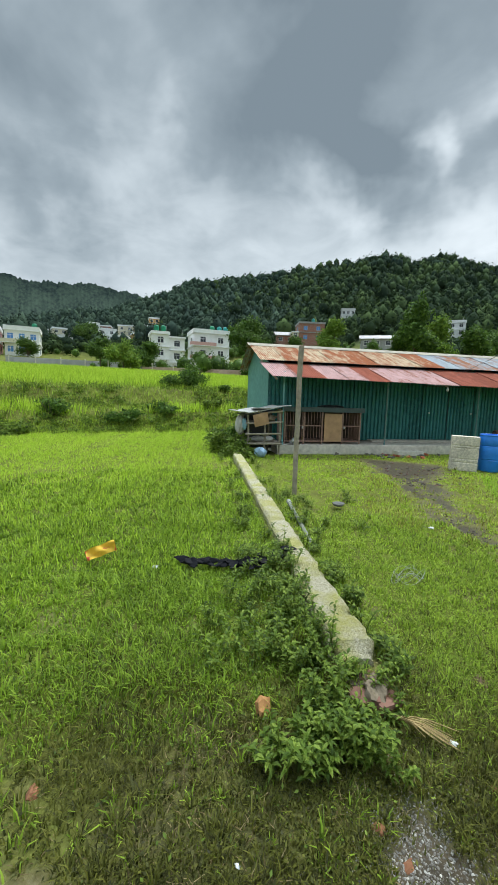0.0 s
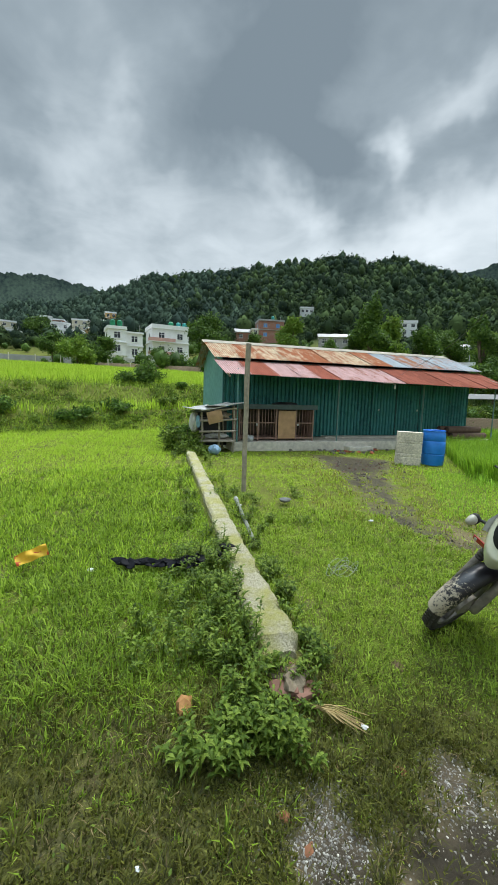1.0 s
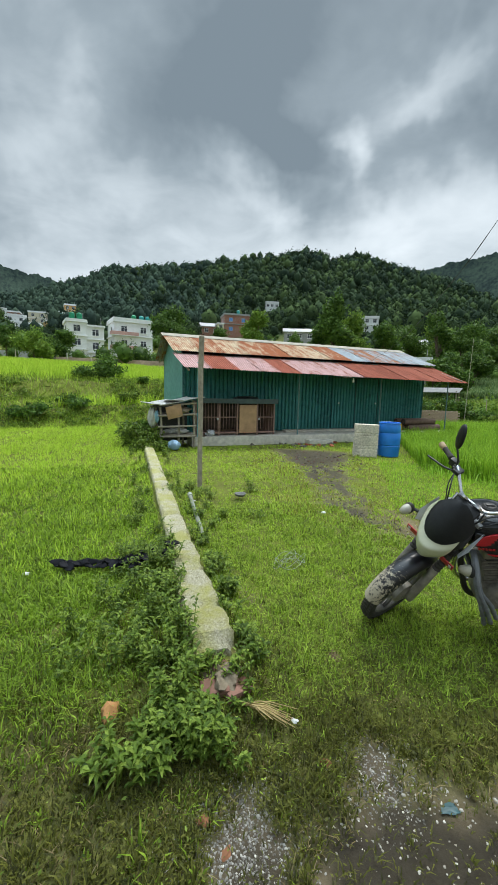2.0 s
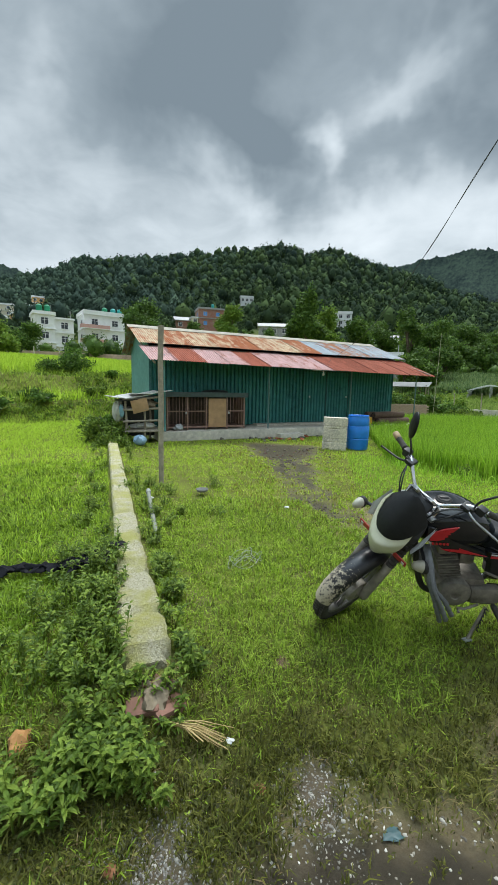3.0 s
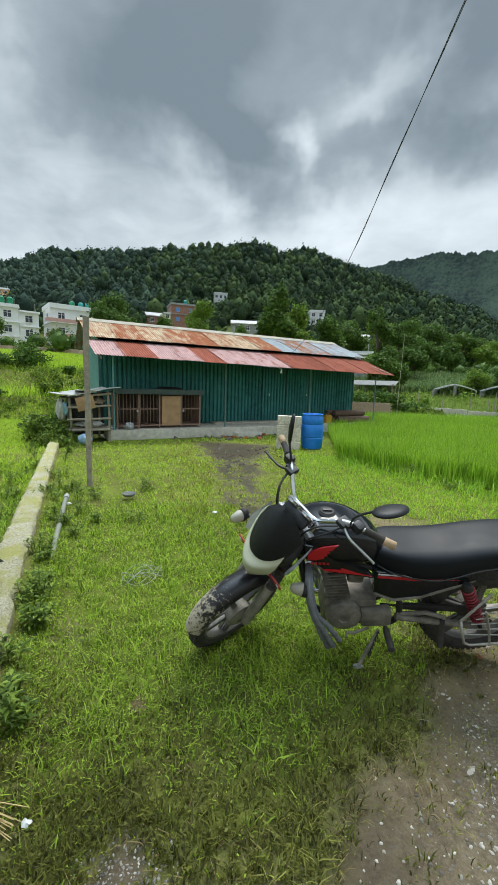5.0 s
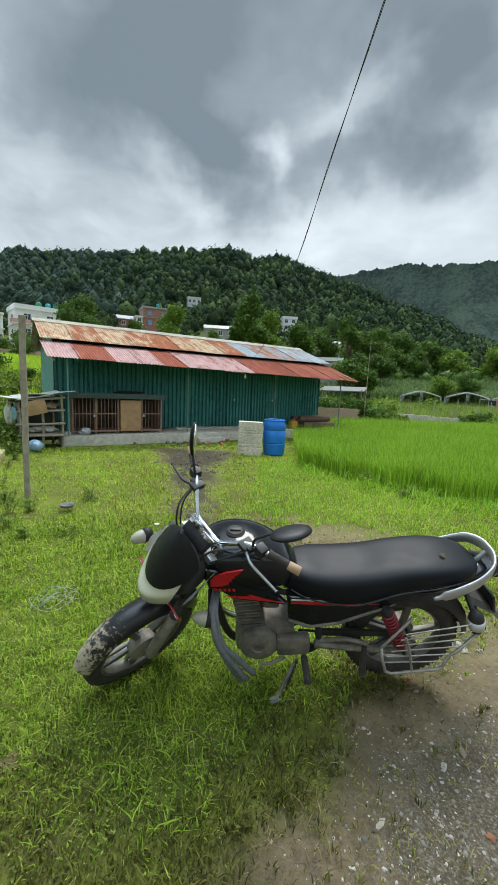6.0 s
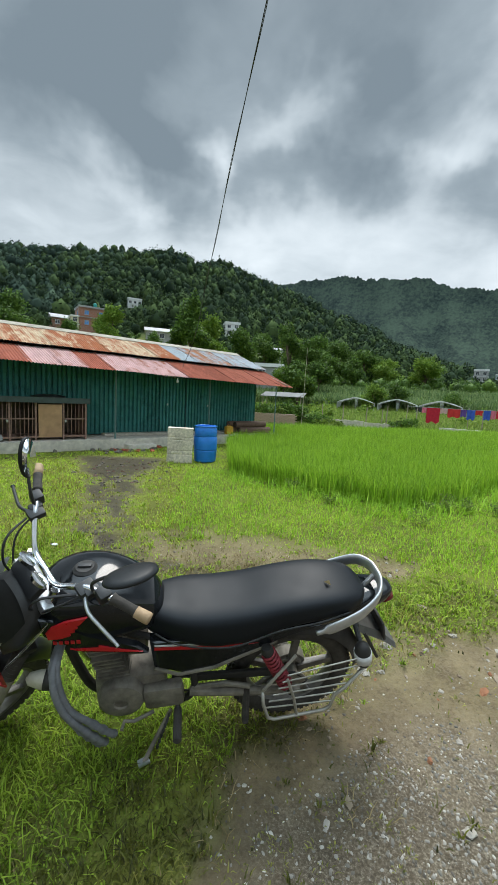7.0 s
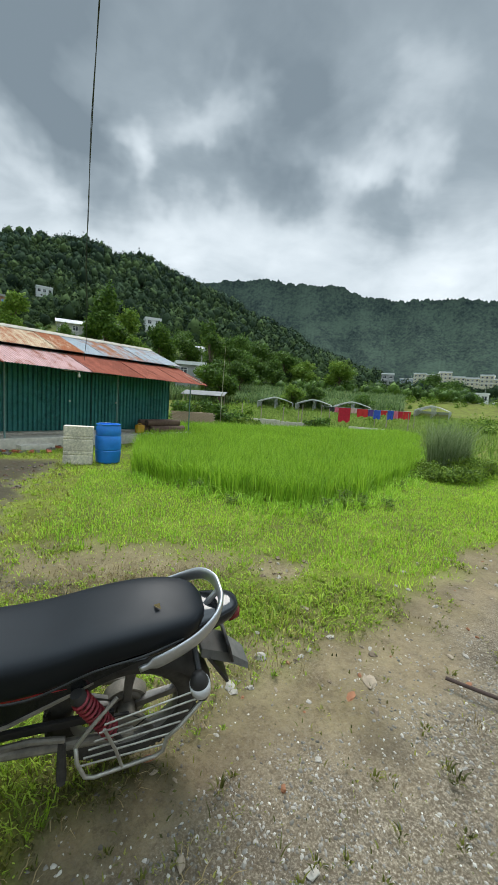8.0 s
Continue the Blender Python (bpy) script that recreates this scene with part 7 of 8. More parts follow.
bush(-4.9, 9.5, -0.1, 0.5, 0.4, M_WEED, "low weeds at the wall's far end", seed=72, leaves=1200, leaf=0.045)

# ---------------------------------------------------------------- far hills


def build_backdrop():
    az = np.arange(-84, 66, 0.11)
    el = np.interp(az, [-84, -62, -58, -54, -48, -42.7, -40, -36, -20, 0, 5, 10, 16, 20, 26, 30, 35, 40, 46, 66], [10, 13.2, 13.7, 13.2, 13.8, 13.3, 12.6, 11.5, 11, 14, 15.2, 15.9, 16.6, 16.1, 16.0, 14.6, 14.1, 14.2, 13.6, 11])
    el = el + 0.16 * np.sin(az * 2.3) * np.sin(az * 1.1) + 0.1 * np.sin(az * 9.3) * np.sin(az * 5.1) + np.convolve(rng.uniform(-0.3, 0.4, len(az) + 2), [0.25, 0.5, 0.25], "valid") * 0.55
    rows = 26
    v = []
    for j in range(rows):
        k = j / (rows - 1)
        r = 1150 + 450 * (1 - (1 - k) ** 1.5) + 40 * np.sin(az * 0.9 + k * 4) * (1 - k)
        e = np.radians(el * k ** 0.9 + (rng.uniform(-0.035, 0.035, len(az)) if 0 < j < rows - 1 else 0))
        a = np.radians(az)
        v.append(np.stack([r * np.sin(a), r * np.cos(a), 1.6 + r * np.tan(e)], -1))
    v = np.array(v).reshape(-1, 3)
    n = len(az)
    i, k = np.meshgrid(np.arange(rows - 1), np.arange(n - 1), indexing="ij")
    q = np.stack([i * n + k, i * n + k + 1, (i + 1) * n + k + 1, (i + 1) * n + k], -1).reshape(-1, 4)
    m = Mat("hazed_forested_hill", 0.95, 0, 0.1)
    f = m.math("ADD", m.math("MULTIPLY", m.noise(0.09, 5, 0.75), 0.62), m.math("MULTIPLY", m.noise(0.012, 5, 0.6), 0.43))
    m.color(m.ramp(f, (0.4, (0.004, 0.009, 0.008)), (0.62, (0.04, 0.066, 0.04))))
    # aerial haze put in as a faint blue emission
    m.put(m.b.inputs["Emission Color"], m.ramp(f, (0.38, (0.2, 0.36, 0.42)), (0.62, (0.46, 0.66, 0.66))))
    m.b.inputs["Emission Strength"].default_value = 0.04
    return tagged(new("backdrop_hills", quick_mesh("backdrop_hills", v, q.ravel(), np.full(len(q), 4), m.m)), "distant wooded hills under cloud, haze added as blue glow", "hill", kind="structure")


build_backdrop()

# ---------------------------------------------------------------- field edge beyond the rice


def maize():
    n = 30000
    a = np.radians(rng.uniform(2, 36, n))
    r = rng.uniform(64, 92, n)
    x, y = EYES[8][0] + r * np.sin(a), EYES[8][1] + r * np.cos(a)
    me = blade_mesh("maize", x, y, land(x, y) - 0.3, rng.uniform(1.2, 2.3, n), rng.uniform(0.12, 0.24, n), rng.uniform(0.1, 0.7, n), M_MAIZE)
    tagged(new("maize_field", me), "rows of tall green maize on the slope", "maize", kind="stuff")


maize()
M_POLY = leafy("clouded_polythene", (0.62, 0.64, 0.63), (0.7, 0.72, 0.7), (0.76, 0.78, 0.76), 0.4, 1)
M_NET = plain("grey_net", (0.3, 0.33, 0.29), 0.9, 0, 0.2, 3)


def greenhouse(az, r, w, ln):
    x, y, z = at(az, r, 8)
    g = thing("greenhouse", pose(x, y, z - 0.1, 0, 0, -az - 4), "open arched greenhouse with clouded plastic roof", "greenhouse", "greenhouses")

    def arch(yy, k):
        t = k / 12
        return (-w / 2 + w * t, yy, 1.15 + 0.75 * (1 - abs(2 * t - 1) ** 1.35))
    sheet = []
    for j in range(7):
        yy = ln * j / 6
        part("hoop", G().tube([arch(yy, k) for k in range(13)], 0.025, 6), M_GALV, g, smooth=True)
        for sx_ in (-w / 2, w / 2, 0):
            part("post", G().tube([(sx_, yy, 0), (sx_, yy, 1.16 if sx_ else 1.95)], 0.035, 6), M_GALV, g)
        sheet.append([Vector(arch(yy, k)) + Vector((0, 0, 0.04)) for k in range(13)])
    part("roof_sheet", G().strip(sheet), M_POLY, g, "clouded plastic sheet", True)
    fold = []
    for k in range(13):
        px, py, pz = arch(-0.03, k)
        dp = 0.06 + 0.1 * math.sin(math.pi * k / 12)
        fold.append([(px, py, pz + 0.05), (px, py - 0.04, pz + 0.05 - dp * 0.5), (px, py, pz + 0.05 - dp)])
    part("gable_sheet", G().strip(fold), M_POLY, g, "clouded plastic folded over the end hoop", True)
    part("side_net", G().strip([[(-w / 2, yy, 0) for yy in (0, ln)], [(-w / 2, yy, 1.1) for yy in (0, ln)]]), M_NET, g)
    part("end_net", G().strip([[(x_, ln, 0) for x_ in (-w / 2, w / 2)], [(x_, ln, 1.1) for x_ in (-w / 2, w / 2)]]), M_NET, g)


for az in (18.3, 23.8, 29.2):
    greenhouse(az, 58, 5.1, 12)
greenhouse(39.5, 60, 4.4, 10)


def cloth(name, x0, w, h, mat, z, sag, parent_m, label):
    rows = []
    for j in range(7):
        rows.append([(x0 + w * k / 8, 0.05 * math.sin(k * 1.5 + j * 0.4) * (0.3 + j / 6), z - sag - h * j / 6 * (1 + 0.08 * math.sin(k * 1.3))) for k in range(9)])
    return solid(name, G().strip(rows).strip([[(a, b + 0.012, c) for a, b, c in r] for r in rows]), mat, label, "laundry", parent_m, "washing on the line", smooth=True)


cx, cy, cz = at(31.5, 37, 8)
CL = pose(cx, cy, 0, 0, 0, -31.5)
M_REDC = plain("red_cloth", (0.5, 0.015, 0.04), 0.85, 0, 0.25, 5)
M_SCARC = plain("scarlet_cloth", (0.55, 0.03, 0.03), 0.85, 0, 0.25, 5)
M_BLUEC = plain("blue_cloth", (0.04, 0.1, 0.5), 0.85, 0, 0.25, 5)
M_PINKC = plain("pink_cloth", (0.65, 0.16, 0.25), 0.85, 0, 0.25, 5)
M_PALEC = plain("pale_pink_cloth", (0.62, 0.4, 0.38), 0.85, 0, 0.2, 5)
M_PURPC = plain("purple_cloth", (0.12, 0.06, 0.28), 0.85, 0, 0.2, 5)
M_DARKC = plain("dark_cloth", (0.03, 0.03, 0.035), 0.85)
x0 = -3.5
for w, h, mt, lb in ((0.5, 0.4, M_DARKC, "dark cloth hung on the line"), (0.35, 0.45, M_PINKC, "bright pink shirt hung on the line"), (1.05, 1.25, M_REDC, "large deep red blanket hung on the line"), (0.55, 0.42, M_PALEC, "pale pink towel hung on the line"), (0.95, 0.7, M_SCARC, "scarlet garment hung on the line"),
                     (0.45, 0.6, M_PURPC, "purple cloth hung on the line"), (0.6, 0.8, M_BLUEC, "bright blue garment hung on the line"), (0.55, 0.4, M_SCARC, "short red cloth hung on the line"), (0.5, 0.75, M_BLUEC, "blue trousers hung on the line"), (0.35, 0.65, M_PINKC, "pink garment hung on the line"), (0.4, 0.6, M_REDC, "red garment hung on the line"), (0.6, 0.65, M_SCARC, "scarlet shirt hung on the line")):
    cloth("laundry", x0, w, h, mt, 1.5, 0.02, CL, lb)
    x0 += w + 0.02
ln = thing("clothes_line", CL, "clothes line between thin wooden poles", "clothes line")
part("line", G().tube([(-4.2, 0, 1.54), (-1, 0, 1.49), (0.5, 0, 1.47), (3.9, 0, 1.53)], 0.012, 5), M_GALV, ln)
for x in (-4.2, -2.5, 0.6, 3.9):
    part("pole", G().tube([(x, 0.1, -0.3), (x + 0.03, 0.1, 1.62)], 0.035, 7), M_BARE_WOOD, ln)

# low walls beyond the rice
x, y, z = at(6.6, 25.5, 8)
bw = thing("brick_wall", pose(x, y, z, 0, 0, -14), "low weathered brick wall behind the rice", "wall")
M_OLDB = plain("weathered_brick", (0.4, 0.29, 0.22), 0.95, 0, 0.35, 4, 0.4)
part("core", G().span(-1.3, 1.3, -0.08, 0.08, -0.2, 0.66), M_OLDB, bw)
brick = G().box(0.235, 0.2, 0.072, None, 0.006).mesh("brick", M_OLDB, 35)
for j in range(9):
    for i in range(11):
        ob = part("brick", brick, None, bw)
        ob.location = (-1.28 + i * 0.25 + (0.06 if j % 2 else -0.06), random.uniform(-0.012, 0.012), 0.04 + j * 0.083)
p, q = Vector(at(12.3, 27.5, 8)), Vector(at(23.6, 27, 8))
mid = p.lerp(q, 0.62)
for a, b, hh in ((p, mid, 0.5), (mid + (q - mid) * 0.02, q, 0.42)):
    rows = []
    for i in range(25):
        c = a.lerp(b, i / 24)
        nx = (b - a).normalized().cross(Vector((0, 0, 1)))
        h = hh + 0.02 * math.sin(i * 1.3)
        rows.append([c - nx * 0.12 + Vector((0, 0, -0.2)), c - nx * 0.11 + Vector((0, 0, h)), c + nx * 0.11 + Vector((0, 0, h)), c + nx * 0.12 + Vector((0, 0, -0.2))])
    solid("garden_wall", G().rings(rows), M_CONC, "low pale concrete wall behind the rice", "wall", smooth=False)
x, y, z = at(31.5, 28, 8)
solid("garden_wall", G().span(-1.2, 1.2, -0.12, 0.12, -0.2, 0.36, bevel=0.02), M_CONC, "short piece of low concrete wall", "wall", pose(x, y, z, 0, 0, -30))
for i, (az, r, h) in enumerate(((16.4, 30, 1.5), (19.6, 29, 1.4), (22.3, 28, 1.6), (26.2, 30, 1.5), (34.0, 32, 1.4), (36.8, 33, 1.5), (13.6, 36, 1.4), (21.8, 33, 1.3))):
    x, y, z = at(az, r, 8)
    solid("fence_post", G().tube([(x, y, z - 0.2), (x + 0.02, y, z + h * 0.5), (x + 0.05 * math.sin(i), y, z + h)], [0.045, 0.04, 0.035], 7), M_BARE_WOOD, "thin weathered fence post", "post", group="fence posts")
x, y, z = at(10.5, 27, 8)
solid("bamboo_pole", bam, plain("pale_bamboo", (0.4, 0.38, 0.26), 0.6, 0, 0.2, 6), "tall thin pale bamboo pole", "pole", pose(x, y, z - 0.2, 0, 0.6, 0) @ Matrix.Diagonal((1, 1, 0.9, 1)))
x, y, z = at(8.0, 48, 8)
tr = thing("tin_shelter", pose(x, y, z, 0, 0, -20), "low shelter with a pale tin roof", "shelter")
part("roof", G().box(5.2, 2.6, 0.06, pose(0, 0, 1.95, 12, 0, 0), 0.01), plain("pale_tin", (0.2, 0.2, 0.195), 0.8, 0.1, 0.2, 2), tr)
for px_ in (-2.3, 2.3):
    for py_ in (-1, 1):
        part("post", G().tube([(px_, py_, -0.2), (px_, py_, 1.9)], 0.06, 7), M_BARE_WOOD, tr)
for i in range(9):
    x, y, z = at(-60 + i * 2.9, 58 + i * 0.6, 0)
    solid("fence_post", G().tube([(x, y, z - 0.3), (x, y, z + 1.4)], 0.07, 7), M_CONC, "pale concrete fence post at the field's edge", "post", group="field fence")
x, y, z = at(-33, 64, 0)
solid("field_wall", G().span(-9, 9, -0.15, 0.15, -1.0, 0.9, bevel=0.03), M_OLDB, "low reddish wall at the field's edge", "wall", pose(x, y, z, 0, 0, 33))
x, y, z = at(-48, 78, 0)
solid("retaining_wall", G().span(-13, 13, -0.2, 0.2, -1.5, 1.1, bevel=0.03), M_GREYW, "long grey retaining wall below the houses", "wall", pose(x, y, z, 0, 0, 46))


# scrub on the terrace banks
n = 5200
x, y = rng.uniform(-30, -6, n), rng.uniform(4, 30, n)
q = x * BANK_N[0] + y * BANK_N[1] - BANK_D
az = np.degrees(np.arctan2(x, y))
ok = (((q > -0.1) & (q < 1.3)) | ((q > 2.9) & (q < 5.2) & (wave(x, y, 3.5, 7) > -0.45))) & (az < -24) & (az > -76) & (wave(x, y, 1.6, 5) > -0.5)
x, y = x[ok], y[ok]
s = rng.uniform(0.1, 0.3, len(x))
c = np.stack([x, y, land(x, y) + s * 0.3], -1)
tagged(new("bank_scrub", leaf_cloud(c, np.stack([s * 1.6, s * 1.6, s], -1), 60, 0.06, M_BANK, "bank_scrub", 0.8, 0.3, True)), "tangled dark scrub on the terrace banks", "scrub", kind="stuff")

n = 420
a, r = np.radians(rng.uniform(9, 56, n)), rng.uniform(40, 96, n)
x, y = r * np.sin(a), r * np.cos(a)
ok = (wave(x, y, 9, 4) > -0.1) & ((r > 70) | (wave(x, y, 5, 6) > 0.35))
x, y = x[ok], y[ok]
s = rng.uniform(0.35, 1.2, len(x))
c = np.stack([x, y, land(x, y) + s * 0.6], -1)
tagged(new("field_shrubs", leaf_cloud(c, np.stack([s, s, s], -1), 90, 0.16, M_BAMBOO, "field_shrubs", 0.8, 0.4)), "light green shrubs between the fields", "shrubs", kind="stuff")

# ---------------------------------------------------------------- overhead wire
wire = [(3.4, -5.5, 7.6), (3.01, -2.47, 6.24), (2.6, -0.2, 5.35), (2.18, 2.13, 4.45), (1.75, 4.5, 3.53), (1.45, 6.4, 2.98), (1.1, 9.0, 2.62), (0.4, 13.6, 2.4)]
solid("overhead_wire", G().tube(spline(wire, 8), 0.003, 6).tube([(x + 0.007 * math.sin(i * 0.9), y, z - 0.007 * math.cos(i * 0.9)) for i, (x, y, z) in enumerate(spline(wire, 8))], 0.0024, 6), plain("weathered_cable", (0.05, 0.052, 0.055), 0.6), "black twisted supply wire hanging to the shed", "wire")

# ---------------------------------------------------------------- weeds by the wall


def leaf_shape(g, base, out, up, ln, w):
    """A pointed leaf with a folded midrib."""
    side = out.cross(up).normalized() * w
    m1, m2, tip = base + out * ln * 0.35 + up * ln * 0.12, base + out * ln * 0.7 + up * ln * 0.1, base + out * ln - up * ln * 0.08
    fold = up * w * 0.35
    g.add([base, m1 + side + fold, m1, m1 - side + fold, m2 + side * 0.75 + fold, m2, m2 - side * 0.75 + fold, tip], [(0, 1, 2), (0, 2, 3), (1, 4, 5, 2), (2, 5, 6, 3), (4, 7, 5), (5, 7, 6)])


def weed(x, y, h, spread, stems, leaf, seed, label="leafy green weed beside the low wall"):
    rr = random.Random(seed)
    z = float(land(x, y))
    t = thing("weed", pose(x, y, z - 0.01, 0, 0, rr.uniform(0, 360)), label, "weed", "weeds by the wall")
    sg, lg = G(), G()
    for i in range(stems):
        a = rr.uniform(0, math.tau)
        q = rr.uniform(0.2, 1) * spread
        hh = h * rr.uniform(0.55, 1.1)
        p0, p2 = Vector((math.cos(a) * q * 0.3, math.sin(a) * q * 0.3, 0)), Vector((math.cos(a) * q, math.sin(a) * q, hh))
        p1 = p0.lerp(p2, 0.5) + Vector((0, 0, hh * 0.12))
        sg.tube([p0, p1, p2], [0.004, 0.003, 0.0015], 4)
        n = rr.randint(5, 8)
        for k in range(n):
            f = 0.3 + 0.7 * k / (n - 1)
            c = p0.lerp(p1, f * 2) if f < 0.5 else p1.lerp(p2, f * 2 - 1)
            b = k * 2.4 + rr.uniform(-0.4, 0.4)
            for o in (0, math.pi):
                out = Vector((math.cos(b + o), math.sin(b + o), rr.uniform(-0.1, 0.6))).normalized()
                leaf_shape(lg, c, out, Vector((0, 0, 1)) - out * out.z, leaf * rr.uniform(0.6, 1.2) * (1.15 - 0.4 * f), leaf * 0.155)
    tagged(part("stalk", sg, M_WEED, t, smooth=False), kind="stuff")
    lm = bpy.data.meshes.new("leaves")
    lm.from_pydata(lg.v, [], lg.f)
    lm.materials.append(M_WEED)
    tagged(part("foliage", lm, None, t, smooth=False), kind="stuff")
    return t


k = 0
for i in range(64):
    s = random.uniform(-0.5, 1.7)
    off = -abs(random.gauss(0.16, 0.24)) - 0.1
    p = WALL_A + WALL_T * s + Vector((WALL_T.y, -WALL_T.x, 0)) * off
    if math.hypot(p.x + 0.66, p.y - 1.66) < 0.26:
        continue
    weed(p.x, p.y, random.uniform(0.1, 0.26), 0.13, 6, 0.056, 1100 + i)
for i in range(12):
    weed(random.uniform(-0.4, 0.0), random.uniform(1.62, 2.05), random.uniform(0.08, 0.18), 0.12, 5, 0.045, 1300 + i)
for i in range(18):
    s = random.uniform(-0.15, 1.9)
    p = WALL_A + WALL_T * s + Vector((WALL_T.y, -WALL_T.x, 0)) * random.uniform(0.16, 0.28)
    weed(p.x, p.y, random.uniform(0.1, 0.22), 0.09, 4, 0.06, 170 + i)
for i in range(26):
    s = random.uniform(1.5, 8.5)
    off = random.choice((-1, 1)) * random.uniform(0.2, 0.5)
    p = WALL_A + WALL_T * s + Vector((WALL_T.y, -WALL_T.x, 0)) * off
    weed(p.x, p.y, random.uniform(0.1, 0.25), 0.13, 5, 0.06, 200 + i)
for i in range(14):
    weed(-2.0 + random.gauss(0.25, 0.5), 5.5 + random.gauss(0, 0.5), random.uniform(0.1, 0.22), 0.14, 5, 0.06, 240 + i, "low broad-leaved weed near the wooden pole")
for i in range(12):
    x = random.uniform(3.0, 9.5)
    weed(x, float(np.interp(x, RICE_X, RICE_Y)) - random.uniform(0.1, 0.9), random.uniform(0.12, 0.3), 0.18, 5, 0.08, 270 + i, "coarse weed along the paddy edge")

# reed clump beyond the rice
rx, ry = 10.6, 11.0
n = 1800
a, q = rng.uniform(0, math.tau, n), np.sqrt(rng.uniform(0, 1, n)) * 0.6
reed = thing("reed_clump", pose(0, 0, 0), "tall grey-green reed clump at the paddy corner", "reeds")
tagged(part("foliage", blade_mesh("foliage", rx + q * np.cos(a), ry + q * np.sin(a) * 0.8, np.full(n, float(land(rx, ry))), rng.uniform(0.6, 1.9, n), np.full(n, 0.011), rng.uniform(0.1, 0.8, n), leafy("reed_blades", (0.09, 0.14, 0.05), (0.19, 0.26, 0.11), (0.34, 0.4, 0.22), 0.4, 2)), None, reed, smooth=False), kind="stuff")
bush(9.6, 10.0, -0.1, 0.9, 0.45, M_BANK, "low leafy weeds below the reeds", seed=90, leaves=6500, leaf=0.035)
bush(10.9, 10.2, -0.1, 0.8, 0.6, M_BANK, "dark weeds below the reeds", seed=91, leaves=5500, leaf=0.035)

# ---------------------------------------------------------------- gravel, stones, litter


def pebbles(name, n, size, mat, label, pick):
    """Low uneven stones, scattered where pick() lets them."""
    x, y = pick(n)
    n = len(x)
    z = land(x, y) - 0.03 * bareness(x, y)[0] + wave(x, y, 0.5, 3) * 0.012 - 0.001
    s = size * rng.uniform(0.45, 1.5, n) ** 1.3
    ang = np.arange(6) * math.tau / 6
    ring = np.stack([np.cos(ang), np.sin(ang)], -1)
    yaw = rng.uniform(0, math.tau, n)
    c, sn = np.cos(yaw)[:, None], np.sin(yaw)[:, None]
    rr = rng.uniform(0.5, 1.35, (n, 6))
    px, py = ring[None, :, 0] * rr, ring[None, :, 1] * rr * 0.72
    X, Y = px * c - py * sn, px * sn + py * c
    low_ = np.stack([x[:, None] + X * s[:, None], y[:, None] + Y * s[:, None], np.broadcast_to(z[:, None], X.shape)], -1)
    mid_ = low_ * 1.0
    mid_[..., 0] = x[:, None] + X * s[:, None] * 0.8
    mid_[..., 1] = y[:, None] + Y * s[:, None] * 0.8
    mid_[..., 2] += (s[:, None] * rng.uniform(0.35, 0.75, (n, 6)))
    v = np.concatenate([low_, mid_], 1).reshape(-1, 3)
    base = np.arange(n)[:, None, None] * 12
    k_ = np.arange(6)
    quads = np.stack([k_, (k_ + 1) % 6, 6 + (k_ + 1) % 6, 6 + k_], -1)
    loops = np.concatenate([(base + quads[None]).reshape(n, 24), (base[:, :, 0] + np.arange(6, 12)[None])], 1).ravel()
    me = quick_mesh(name, v, loops, np.tile([4] * 6 + [6], n), mat)
    return tagged(new(name, me), label, "gravel", kind="stuff")


def stone_mat(name, dark, lite):
    m = Mat(name, 0.85)
    m.color(m.mix(m.ramp(m.noise(60, 4), (0.3, 0.0), (0.7, 0.35)), m.ramp(m.island(), (0.15, dark), (0.72, tuple(a * 0.52 + b * 0.48 for a, b in zip(dark, lite))), (0.97, lite)), dark))
    return m.m


M_GRAVEL = stone_mat("grey_gravel", (0.1, 0.088, 0.07), (0.56, 0.53, 0.46))
M_PALEG = stone_mat("pale_gravel", (0.11, 0.1, 0.085), (0.5, 0.48, 0.43))


def pick_drive(n):
    x, y = scatter(n, 0.8, 9, -60, 88, 0)
    b, g, w = bareness(x, y)
    ok = rng.uniform(0, 1, n) < g * (0.25 + 0.75 * (wave(x, y, 0.6, 12) > -0.1)) * (1 - 0.6 * w)
    return x[ok], y[ok]


def pick_spot(n):
    x = np.concatenate([rng.normal(0.06, 0.14, n), rng.normal(0.58, 0.1, n // 3)])
    y = np.concatenate([rng.normal(1.42, 0.15, n), rng.normal(1.8, 0.1, n // 3)])
    return x, y


def pick_path(n):
    y = rng.uniform(4.6, 11.3, n)
    x = np.interp(y, PATH_Y[::-1], PATH_X[::-1]) + rng.normal(0, 0.2, n)
    return x, y


pebbles("gravel", 55000, 0.0056, M_GRAVEL, "loose grey gravel on the drive", pick_drive)
def pick_chips(n):
    x, y = scatter(n, 0.8, 8, -40, 88, 0)
    b, g, w = bareness(x, y)
    ok = (b > 0.75) & (rng.uniform(0, 1, n) < (0.25 + 0.75 * smooth01(-0.3, 0.5, wave(x, y, 0.5, 13))) * (0.35 + 0.65 * g))
    return x[ok], y[ok]


pebbles("gravel", 30000, 0.0046, stone_mat("pale_stone_chips", (0.3, 0.27, 0.22), (0.72, 0.69, 0.62)), "pale stone chips strewn over the drive", pick_chips)


def pick_right(n):
    x, y = rng.normal(3.9, 1.1, n), rng.normal(2.5, 0.7, n)
    b, g, w = bareness(x, y)
    ok = rng.uniform(0, 1, n) < g * (0.35 + 0.65 * smooth01(-0.3, 0.3, wave(x, y, 0.6, 12)))
    return x[ok], y[ok]


